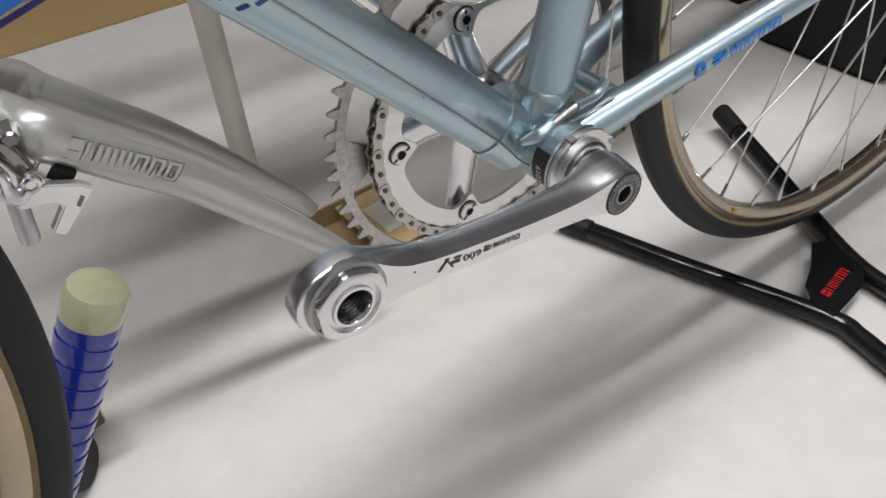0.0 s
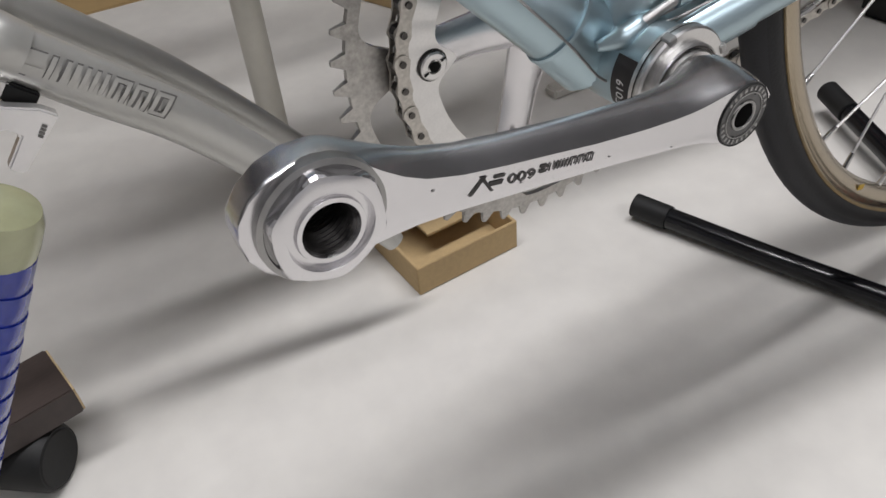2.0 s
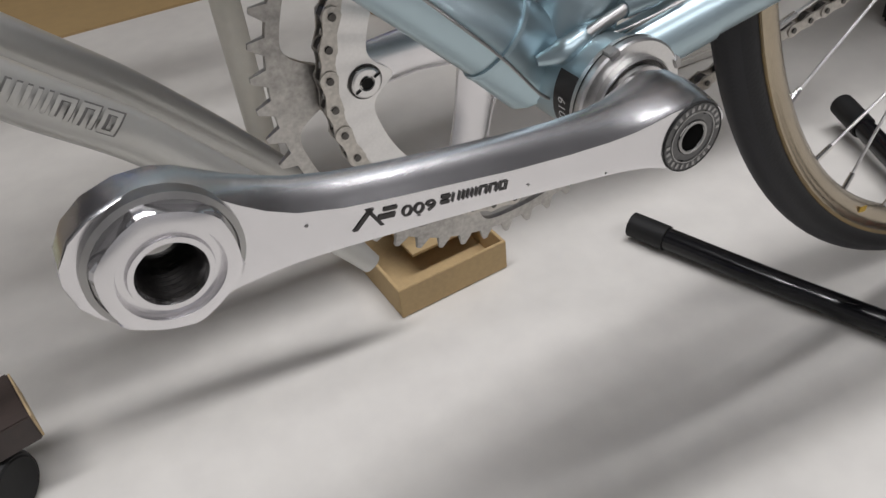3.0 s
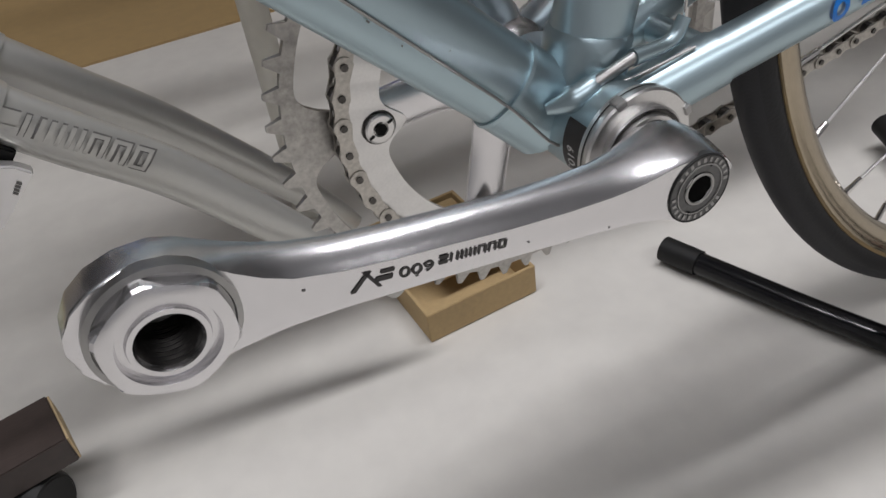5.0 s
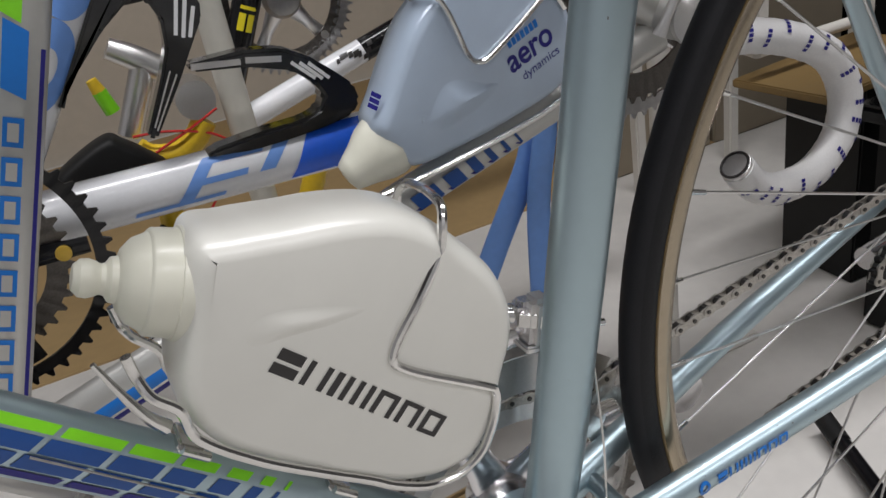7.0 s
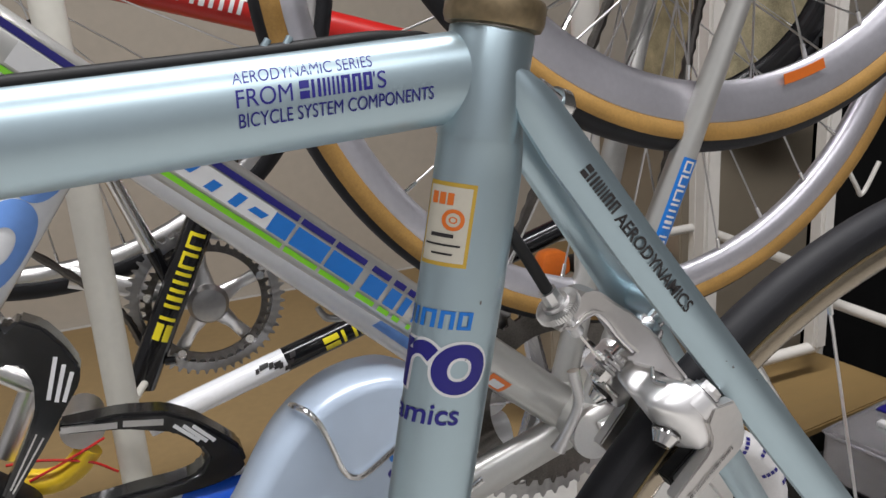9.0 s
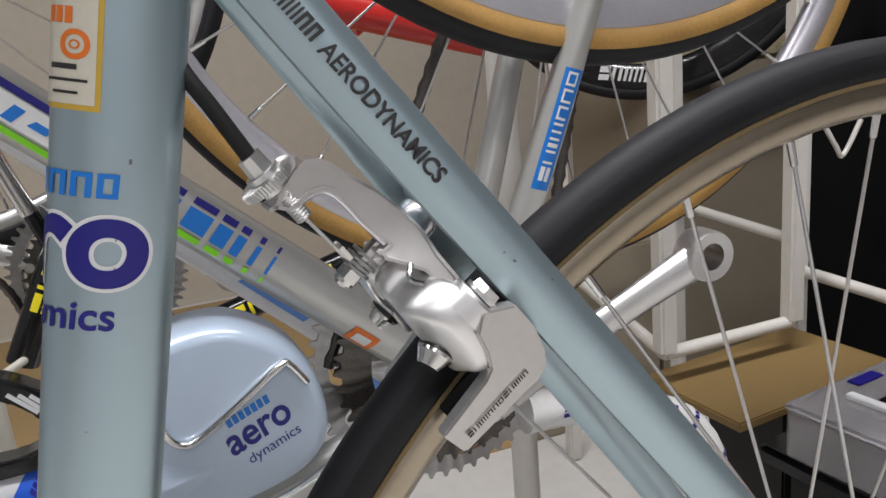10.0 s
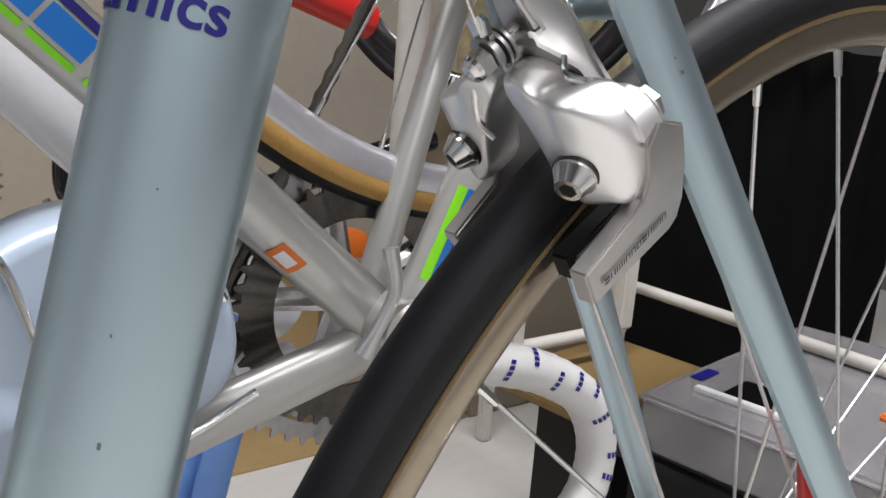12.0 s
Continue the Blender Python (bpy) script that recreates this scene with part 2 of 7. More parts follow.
def pillow(outline, half, fillet, steps=5, middle=0.0):
    """A rounded slab: the outline in x, z is smoothed and rounded over towards both flat sides."""
    pts = [Vector((x, 0, z)) for x, z in outline]
    line = smooth_line(pts + pts[:3], 5)
    k0 = 5
    line = line[k0:k0 + 5 * len(pts)]
    n = len(line)
    area = sum(line[i].x * line[(i + 1) % n].z - line[(i + 1) % n].x * line[i].z for i in range(n))
    nor = []
    for i in range(n):
        d = (line[(i + 1) % n] - line[i - 1]).normalized()
        nor.append(V(-d.z, 0, d.x) * (1 if area > 0 else -1))
    rings = []
    angles = [-90 + 180 * k / (2 * steps) for k in range(2 * steps + 1)]
    for a in angles:
        ins = 0.55 * fillet * (1 - math.cos(radians(a)))
        y = math.copysign(half - fillet, a) * (1 if a else 0) + fillet * math.sin(radians(a))
        rings.append([line[i] + nor[i] * ins + V(0, middle + y, 0) for i in range(n)])
    bm = loft(rings)
    bmesh.ops.triangulate(bm, faces=[f for f in bm.faces if len(f.verts) > 4])
    return bm


def mound(outline, y, h):
    """A soft swelling on a flat side that looks along -y."""
    pts = [Vector((x, 0, z)) for x, z in outline]
    line = smooth_line(pts + pts[:3], 5)[5:5 + 5 * len(pts)]
    c = sum(line, V(0, 0, 0)) / len(line)
    bm = loft([[c + (p - c) * s + V(0, y - h * (0.5 + 0.5 * math.cos(math.pi * s)), 0) for p in line] for s in (1.0, 0.9, 0.8, 0.68, 0.55, 0.4, 0.25, 0.1)])
    return bm


def join(*bms):
    out = bms[0]
    for b in bms[1:]:
        me = bpy.data.meshes.new("join")
        b.to_mesh(me)
        out.from_mesh(me)
        bpy.data.meshes.remove(me)
        b.free()
    return out


def shifted(bm, m):
    bmesh.ops.transform(bm, matrix=m, verts=bm.verts)
    return bm


def mesh_of(name, bm, mat, sharp=35):
    me = bpy.data.meshes.new(name)
    for f in bm.faces:
        f.smooth = True
    for e in bm.edges:
        if len(e.link_faces) == 2 and e.calc_face_angle(0) > radians(sharp):
            e.smooth = False
    bm.to_mesh(me)
    bm.free()
    me.materials.append(mat)
    return me


def part(name, bm, mat, parent, label="", sharp=35):
    """Links a bmesh as one mesh object under a thing or a part."""
    ob = new(name, mesh_of(name, bm, mat, sharp))
    ob.parent = parent
    return tagged(ob, label)


def piece(name, me, parent, m):
    ob = new(name, me)
    ob.parent = parent
    ob.matrix_local = m
    return ob


def thing(name, label, category, m=None, group="", kind=""):
    ob = new(name)
    ob.empty_display_size = 0.05
    if m:
        ob.matrix_world = m
    return tagged(ob, label, category, group, kind)


def single(name, bm, mat, label, category, m=None, group="", kind="", sharp=35):
    ob = new(name, mesh_of(name, bm, mat, sharp))
    if m:
        ob.matrix_world = m
    return tagged(ob, label, category, group, kind)


# ---------------------------------------------------------------- print on tubes
def flat_text(body, height, shear=0.0, width=None, bold=0.0):
    cu = bpy.data.curves.new("print", "FONT")
    cu.body, cu.size, cu.shear, cu.offset = body, 1.0, shear, bold
    ob = bpy.data.objects.new("print", cu)
    scene.collection.objects.link(ob)
    bpy.context.view_layer.update()
    me = bpy.data.meshes.new_from_object(ob.evaluated_get(bpy.context.evaluated_depsgraph_get()))
    bpy.data.objects.remove(ob)
    bm = bmesh.new()
    bm.from_mesh(me)
    bpy.data.meshes.remove(me)
    xs = [v.co.x for v in bm.verts]
    ys = [v.co.y for v in bm.verts]
    k = height / 0.72
    kx = width / (max(xs) - min(xs)) if width else k
    x0 = min(xs)
    for v in bm.verts:
        v.co = V((v.co.x - x0) * kx, v.co.y * k, 0)
    return bm


def bars(height, width, letters, slant=0.0, gap=0.22):
    """A word drawn as a row of plain blocks."""
    bm = bmesh.new()
    w = width / letters
    for i in range(letters):
        a, b = i * w, i * w + w * (1 - gap)
        vs = [bm.verts.new((x + slant * y, y, 0)) for x, y in ((a, 0), (b, 0), (b, height), (a, height))]
        bm.faces.new(vs)
    return bm


WORD = (("slit", 1.0), ("posts", 0.95), ("bar", 0.28), ("triple", 1.2), ("arch", 0.95), ("arch", 0.95), ("ring", 0.95))


def maker_marks(height, width, count=7, slant=0.0, stroke=0.24):
    """A maker's name drawn as a row of plain upright shapes: slit blocks, posts, arches and rings."""
    cells = [WORD[i % len(WORD)] for i in range(count)]
    gap = 0.22
    unit = width / (sum(w for _, w in cells) + gap * (count - 1))
    t = stroke * height
    rects = []
    x = 0.0
    for kind, w in cells:
        w *= unit
        p = min(t, w * 0.34)
        if kind == "slit":
            rects += [(x, x + w, 0, height * 0.42), (x, x + w, height * 0.56, height)]
        elif kind == "bar":
            rects += [(x, x + w, 0, height)]
        elif kind == "posts":
            rects += [(x, x + p, 0, height), (x + w - p, x + w, 0, height)]
        elif kind == "triple":
            q = min(p, w * 0.2)
            rects += [(x, x + q, 0, height), (x + (w - q) / 2, x + (w + q) / 2, 0, height), (x + w - q, x + w, 0, height)]
        else:
            rects += [(x, x + p, 0, height), (x + w - p, x + w, 0, height), (x + p, x + w - p, height - t * 0.8, height)]
            if kind == "ring":
                rects += [(x + p, x + w - p, 0, t * 0.8)]
        x += w + gap * unit
    return blocks([(*r, slant) for r in rects])


def blocks(rects):
    """Plain slanted blocks: (x0, x1, y0, y1, slant)."""
    bm = bmesh.new()
    for x0, x1, y0, y1, s in rects:
        bm.faces.new([bm.verts.new((x + s * y, y, 0)) for x, y in ((x0, y0), (x1, y0), (x1, y1), (x0, y1))])
    return bm


def laid(bm, p, along, out, lift=0.0003):
    """Lays flat print on a flat face through p that looks along `out`."""
    a = Vector(along).normalized()
    n = Vector(out)
    n = (n - a * n.dot(a)).normalized()
    b = n.cross(a)
    for v in bm.verts:
        v.co = Vector(p) + a * v.co.x + b * v.co.y + n * lift
    bmesh.ops.recalc_face_normals(bm, faces=bm.faces)
    return bm


def onto(bm, p, along, out, ra, rb, lift=0.0003, longest=0.003):
    """Lays flat print (x along the tube, y round it) on a tube of half-axes ra (towards `out`) and rb."""
    a = Vector(along).normalized()
    n = Vector(out)
    n = (n - a * n.dot(a)).normalized()
    b = n.cross(a)
    bmesh.ops.triangulate(bm, faces=bm.faces)
    for _ in range(5):
        es = [e for e in bm.edges if abs(e.verts[0].co.y - e.verts[1].co.y) > longest]
        if not es:
            break
        bmesh.ops.subdivide_edges(bm, edges=es, cuts=1)
        bmesh.ops.triangulate(bm, faces=[f for f in bm.faces if len(f.verts) > 3])
    o = Vector(p)
    for v in bm.verts:
        x, y = v.co.x, v.co.y
        t = y / (0.5 * (ra + rb))
        v.co = o + a * x + n * ((ra + lift) * math.cos(t)) + b * ((rb + lift) * math.sin(t))
    bmesh.ops.recalc_face_normals(bm, faces=bm.faces)
    return bm


# ---------------------------------------------------------------- the room
def slab(name, x0, x1, y0, y1, z0, z1, mat, label="", category=""):
    return single(name, box((x1 - x0, y1 - y0, z1 - z0), ((x0 + x1) / 2, (y0 + y1) / 2, (z0 + z1) / 2)), mat, label, category, kind="structure")


slab("floor", -2.6, 3.2, -2.6, 2.4, -0.12, 0.0, M["floor"], "pale grey smooth floor of the workshop", "floor")
# Unseen; closes the room and darkens what upward faces reflect.
slab("ceiling", -2.6, 3.2, -2.6, 2.4, 2.55, 2.65, M["ceiling"], "unseen ceiling, kept dark for its reflections", "ceiling")
slab("wall_north", -2.6, 3.2, 2.4, 2.5, 0.0, 1.45, M["wall"], "plain beige wall", "wall")
# Unseen upper half, added dark so that crank top and paint reflect dark.
slab("upper_wall_added", -2.6, 3.2, 2.4, 2.5, 1.45, 2.55, M["ceiling"], "unseen dark upper wall, added to darken reflections", "wall")
# Unseen; pale so that metal facing -y has something bright to reflect.
slab("wall_south", -2.6, 3.2, -2.7, -2.6, 0.0, 2.55, M["side_wall"], "unseen plain off-white wall", "wall")
slab("wall_west", -2.7, -2.6, -2.6, 2.4, 0.0, 2.55, M["side_wall"], "unseen plain off-white wall", "wall")
# Unseen; dark to take light off the tubes' +x sides.
slab("wall_east", 3.2, 3.3, -2.6, 2.4, 0.0, 2.55, M["grey_wall"], "unseen dark grey wall, added to darken reflections", "wall")


# ---------------------------------------------------------------- wheels
def turn_y(deg):
    return Matrix.Rotation(-radians(deg), 4, "Y")


def wheel(name, parent, c, R, tyre_r, rim_mat, side_mat, count=36, hub_half=0.035, flange=0.022, start=0.0, rim_depth=0.0115, rim_half=0.0095, cross=3, narrow=0.98):
    """A spoked wheel in the x, z plane about c. R: outer radius of the tyre."""
    ri = R - 2 * tyre_r + 0.001
    sec = [(0.003, -rim_half), (0.0045, -rim_half * 0.9), (0.002, -rim_half * 0.55), (0.002, rim_half * 0.55), (0.0045, rim_half * 0.9), (0.003, rim_half),
           (-rim_depth * 0.25, rim_half * 1.0), (-rim_depth * 0.6, rim_half * 0.86), (-rim_depth * 0.88, rim_half * 0.55), (-rim_depth, rim_half * 0.15), (-rim_depth, -rim_half * 0.15), (-rim_depth * 0.88, -rim_half * 0.55), (-rim_depth * 0.6, -rim_half * 0.86), (-rim_depth * 0.25, -rim_half * 1.0)]
    w = part(name, ring(ri, sec, c, 120), rim_mat, parent)
    n = 18
    full = [(math.cos(2 * math.pi * k / n) * tyre_r, math.sin(2 * math.pi * k / n) * tyre_r * narrow) for k in range(n)]
    part("tyre", ring(R - tyre_r, full, c, 140), M["tyre"], w, "black tubular tyre with amber sidewalls")
    wide = [(math.cos(t) * (tyre_r + e), math.sin(t) * (tyre_r * narrow + e)) for t, e in ((radians(-60 + 120 * k / 16), 0.0004 - 0.00042 * abs(k / 8 - 1) ** 3) for k in range(17))]
    part("tread", ring(R - tyre_r, wide + [(math.cos(t) * (tyre_r - 0.002), math.sin(t) * (tyre_r * narrow - 0.002)) for t in (radians(60), radians(-60))], c, 140), M["tread"], w)
    for s in (-1, 1):
        side = [(math.cos(t) * (tyre_r + e), s * math.sin(t) * (tyre_r * narrow + e)) for e, t in ((0.0005, radians(114)), (0.0006, radians(124)), (0.0006, radians(134)), (0.0005, radians(146)), (-0.001, radians(146)), (-0.001, radians(114)))]
        part("sidewall", ring(R - tyre_r, side, c, 120), side_mat, w)
    hub = part("hub", lathe([(0.006, -hub_half - 0.022), (0.006, -hub_half - 0.008), (0.011, -hub_half - 0.006), (0.012, -hub_half - 0.002), (flange + 0.004, -hub_half), (flange + 0.004, -hub_half + 0.003), (0.013, -hub_half + 0.007), (0.011, 0), (0.013, hub_half - 0.007), (flange + 0.004, hub_half - 0.003), (flange + 0.004, hub_half), (0.012, hub_half + 0.002), (0.006, hub_half + 0.008), (0.006, hub_half + 0.022)], c, (0, 1, 0), 28), M["alloy"], w)
    length = 1.0
    spoke = mesh_of("spoke", rod((0, 0, 0), (0, 0, 1), 0.00095, 0.00095, 6), M["spoke"])
    nip = mesh_of("nipple", rod((0, 0, 0), (0, 0, 0.011), 0.0019, 0.0016, 8), M["steel"])
    rn = ri - rim_depth
    for k in range(count):
        s = -1 if k % 2 else 1
        lead = (1 if (k // 2) % 2 else -1) * cross * 360 / (count / 2) * 0.5
        a = radians(start + 360 * k / count)
        b = a + radians(lead)
        p = Vector(c) + V(rn * math.cos(a), s * 0.0015, rn * math.sin(a))
        q = Vector(c) + V(flange * math.cos(b), s * hub_half, flange * math.sin(b))
        d = q - p
        rot = V(0, 0, 1).rotation_difference(d).to_matrix().to_4x4()
        piece("spoke", spoke, w, Matrix.Translation(p) @ rot @ Matrix.Diagonal((1, 1, d.length, 1)))
        piece("nipple", nip, w, Matrix.Translation(p) @ rot)
    return w


# ---------------------------------------------------------------- the pale blue bicycle
BIKE = pose(-0.0030, -0.0015, 0.31, 0, 13, 2.865)
bike = thing("bicycle", "ice-blue metallic aero road bicycle without pedals on a display stand", "bicycle", BIKE, "bicycles stored side by side")
RST = 0.0157
DT = (V(-0.010, 0, -0.002), V(-0.560, 0, 0.340))
TT = (V(-0.004, 0, 0.5395), V(-0.600, 0, 0.375))
HUB = V(0.3990, 0, 0.1832)
RW = 0.3605
FRONT = V(-0.633, 0, -0.080)

STX, STA, STB = 0.0030, 0.0184, 0.0115


def aero_tube():
    """The seat tube: round at both ends, deep and narrow between."""
    rings = []
    for z, k in ((0.0, 0.0), (0.03, 0.1), (0.05, 0.6), (0.075, 1.0), (0.499, 1.0), (0.506, 0.93), (0.514, 0.72), (0.523, 0.35), (0.531, 0.08), (0.537, 0.0), (0.556, 0.0)):
        a, b = RST + (STA - RST) * k, RST + (STB - RST) * k
        rings.append([V(STX * k + a * math.cos(t), b * math.sin(t), z) for t in (2 * math.pi * q / 48 for q in range(48))])
    return loft(rings)


part("seat_tube", aero_tube(), M["paint"], bike, "ice-blue aero seat tube with printed lettering")
part("down_tube", sweep([DT[0], DT[1]], 0.0172, 40, 1, 0.66, (0, 1, 0)), M["paint"], bike, "ice-blue aero down tube with green and blue blocks")
part("top_tube", sweep([TT[0], TT[1]], 0.0166, 40, 1, 0.68, (0, 1, 0)), M["paint"], bike, "ice-blue aero top tube")
head0, head1 = V(-0.528, 0, 0.30), V(-0.590, 0, 0.41)
part("head_tube", rod(head0, head1, 0.0175, 0.0175, 28), M["paint"], bike)
for s in (-1, 1):
    part("fork_blade", sweep([head0 + V(0.005, s * 0.02, -0.015), head0 + V(0.02, s * 0.045, -0.12), V(FRONT.x, s * 0.052, FRONT.z)], [0.013, 0.011, 0.006], 16, 6), M["paint"], bike)
part("fork_crown", rod(head0 + V(0.004, -0.03, -0.012), head0 + V(0.004, 0.03, -0.012), 0.013, 0.013, 20), M["paint"], bike)

# bottom bracket, lugs and bridges
part("bottom_bracket_shell", lathe([(0.0185, -0.034), (0.0203, -0.0335), (0.0203, 0.0335), (0.0185, 0.034)], (0, 0, 0), (0, 1, 0), 40), M["paint"], bike)
dta = (DT[1] - DT[0]).normalized()
part("down_tube_lug", join(sweep([DT[0] + dta * 0.004, DT[0] + dta * 0.030], [0.0192, 0.0182], 36, 1, 0.7, (0, 1, 0)), sweep([DT[0] + dta * 0.0300, DT[0] + dta * 0.0315], [0.0186, 0.0180], 36, 1, 0.7, (0, 1, 0))), M["paint"], bike)
part("seat_tube_lug", lathe([(0.0180, 0.0), (0.0172, 0.028), (0.0170, 0.0310), (0.0158, 0.0330)], (0, 0, 0), (0, 0, 1), 36), M["paint"], bike)
part("seat_lug", lathe([(0.0157, 0.516), (0.0161, 0.521), (0.0163, 0.5555), (0.0158, 0.5565)], (0, 0, 0), (0, 0, 1), 36), M["paint"], bike)
STAY0 = V(0.0020, 0, 0.5432)


def stay_side(u):
    """How far a seatstay stands from the frame's plane."""
    return max(0.0140, 0.0064 + 0.0646 * u)


for s in (-1, 1):
    e = V(0.384, s * 0.064, 0.184)
    part("chainstay", sweep([V(0.008, s * 0.019, 0.006), V(0.05, s * 0.0255, 0.0275), V(0.205, s * 0.0465, 0.1025), e], [0.0105, 0.0102, 0.0092, 0.0062], 24, 6), M["paint"], bike)
    part("chainstay_socket", rod(V(0.010, s * 0.019, 0.007), V(0.044, s * 0.0246, 0.0245), 0.0118, 0.0112, 24), M["paint"], bike)
    e2 = V(0.3824, s * 0.0710, 0.2034)
    d = e2 - STAY0
    rings = []
    for u, ra, rb in ((0.0, 0.0006, 0.001), (0.012, 0.0056, 0.0026), (0.035, 0.0090, 0.0040), (0.075, 0.0100, 0.0046), (0.18, 0.0104, 0.0048), (0.30, 0.0104, 0.0048), (0.45, 0.0104, 0.0048), (0.8, 0.0092, 0.0046), (1.0, 0.0075, 0.0044)):
        c = STAY0 + V(d.x * u, 0, d.z * u) + V(0, s * stay_side(u), 0)
        a, _, _ = basis(d)
        n = V(0, s, 0)
        n = (n - a * n.dot(a)).normalized()
        b = a.cross(n)
        sec = [(-1.0, -0.15), (-0.8, -0.6), (0, -0.8), (0.8, -0.6), (1.0, -0.15), (0.96, 0.25), (0.45, 0.62), (0.25, 0.98), (-0.35, 1.0), (-0.9, 0.5)]
        rings.append([c + b * (q * ra) + n * (w2 * rb) for q, w2 in sec])
    bm = loft(rings)
    part("seatstay", bm, M["paint"], bike, "ice-blue facetted seatstay", 50)
    part("dropout", plate([(0.368, 0.173), (0.391, 0.168), (0.408, 0.178), (0.412, 0.198), (0.398, 0.212), (0.378, 0.210), (0.370, 0.193)], s * 0.066 - 0.002, s * 0.066 + 0.002, 0.0006), M["satin"], bike)
part("chainstay_bridge", rod((0.046, -0.024, 0.024), (0.046, 0.024, 0.024), 0.0062, 0.0062, 16), M["paint"], bike)
part("brake_bridge", rod((0.110, -0.022, 0.450), (0.110, 0.022, 0.450), 0.0068, 0.0068, 16), M["paint"], bike)

# seat post, its collar and the binder bolt
part("seat_collar", lathe([(0.0155, 0.557), (0.0182, 0.5575), (0.0192, 0.560), (0.0192, 0.566), (0.0182, 0.568), (0.0148, 0.5685)], (0, 0, 0), (0, 0, 1), 40), M["collar"], bike, "aged brownish seat clamp ring")
part("seat_post", lathe([(0.0145, 0.546), (0.0145, 0.74)], (0, 0, 0), (0, 0, 1), 36), M["post"], bike, "fluted bright seat post")
part("binder_bolt", join(rod((0.020, 0.006, 0.5395), (0.028, 0.006, 0.536), 0.0048, 0.0048, 14), rod((0.026, 0.006, 0.537), (0.036, 0.006, 0.5335), 0.0062, 0.0056, 6)), M["steel"], bike, "chrome binder bolt")

# bottom bracket cup and lock ring
cup = part("lock_ring", lathe([(0.0180, -0.034), (0.0232, -0.0342), (0.0236, -0.0350), (0.0236, -0.0395), (0.0228, -0.0402), (0.0180, -0.0402)], (0, 0, 0), (0, 1, 0), 48), M["satin"], bike, "machined steel lock ring")
part("bearing_cup", lathe([(0.0178, -0.036), (0.0178, -0.0425), (0.0170, -0.0430), (0.0166, -0.0416), (0.0152, -0.0416), (0.0150, -0.0446), (0.0136, -0.0446), (0.0128, -0.0420), (0.0106, -0.0420), (0.0106, -0.0575)], (0, 0, 0), (0, 1, 0), 40), M["satin"], bike, "machined bearing cup")
# Dark rings on the floors of the cup's two grooves.
part("cup_groove_floor", lathe([(0.0166, -0.0417), (0.0152, -0.0417)], (0, 0, 0), (0, 1, 0), 40, caps=False), M["near_black"], bike)
part("cup_groove_floor", lathe([(0.0129, -0.0421), (0.0106, -0.0421)], (0, 0, 0), (0, 1, 0), 40, caps=False), M["near_black"], bike)
part("ring_groove", lathe([(0.02375, -0.0365), (0.02375, -0.0371)], (0, 0, 0), (0, 1, 0), 48, caps=False), M["near_black"], cup)
for a in (35, 125, 215, 305):
    part("lock_ring_notch", box((0.0042, 0.0052, 0.003), (0, 0, 0), 0.0004, Matrix.Translation((0.0230 * math.cos(radians(a)), -0.0385, 0.0230 * math.sin(radians(a)))) @ turn_y(a - 90)), M["dark_alloy"], cup)
part("serial_label", ring(0.0204, [(0.0003, -0.0328), (0.0005, -0.0328), (0.0005, -0.0215), (0.0003, -0.0215)], (0, 0, 0), 16, 158, 62), M["ink"], bike, "small black model label")
label_text = flat_text("6103", 0.0042, 0, 0.011)
part("label_print", onto(shifted(label_text, Matrix.Translation((-0.005, -0.002, 0))), (0, -0.0275, 0), (0.28, 0, -0.96), (-0.96, 0, -0.28), 0.0211, 0.0211, 0.0003), M["decal_white"], bike)


# ---------------------------------------------------------------- left crank arm
def crank_sections():
    """x, bottom z, top of the face, top z, outer y, inner y along the arm."""
    return ((0.0129, -0.0024, 0.0043, 0.0057, -0.0712, -0.0574), (0.0116, -0.0061, 0.0079, 0.0099, -0.0722, -0.0534), (0.0074, -0.0097, 0.0113, 0.0141, -0.0726, -0.0499), (0.0004, -0.0115, 0.0133, 0.0167, -0.0727, -0.0469),
            (-0.0076, -0.0113, 0.0132, 0.0171, -0.0728, -0.0464), (-0.0146, -0.0097, 0.0117, 0.0159, -0.0729, -0.0479), (-0.0226, -0.0084, 0.0091, 0.0141, -0.0730, -0.0514), (-0.0306, -0.0079, 0.0071, 0.0123, -0.0732, -0.0544),
            (-0.0396, -0.0079, 0.0057, 0.0110, -0.0734, -0.0569), (-0.0556, -0.0083, 0.0040, 0.0097, -0.0736, -0.0594), (-0.0766, -0.0091, 0.0026, 0.0084, -0.0738, -0.0606), (-0.0966, -0.0102, 0.0021, 0.0075, -0.0740, -0.0612),
            (-0.1146, -0.0113, 0.0016, 0.0068, -0.0742, -0.0616), (-0.1296, -0.0123, 0.0015, 0.0067, -0.0743, -0.0619), (-0.1426, -0.0138, 0.0027, 0.0079, -0.0744, -0.0622), (-0.1506, -0.0154, 0.0051, 0.0097, -0.0745, -0.0624),
            (-0.1576, -0.0171, 0.0083, 0.0117, -0.0746, -0.0626), (-0.1636, -0.0193, 0.0116, 0.0139, -0.0746, -0.0629), (-0.1696, -0.0218, 0.0147, 0.0161, -0.0746, -0.0629), (-0.1753, -0.0227, 0.0159, 0.0169, -0.0746, -0.0629),
            (-0.1832, -0.0213, 0.0145, 0.0155, -0.0746, -0.0629), (-0.1903, -0.0177, 0.0109, 0.0118, -0.0745, -0.0632), (-0.1950, -0.0126, 0.0059, 0.0067, -0.0744, -0.0634), (-0.1976, -0.0059, -0.0003, 0.0003, -0.0740, -0.0642))


PEDAL = V(-0.1753, -0.0750, -0.0028)
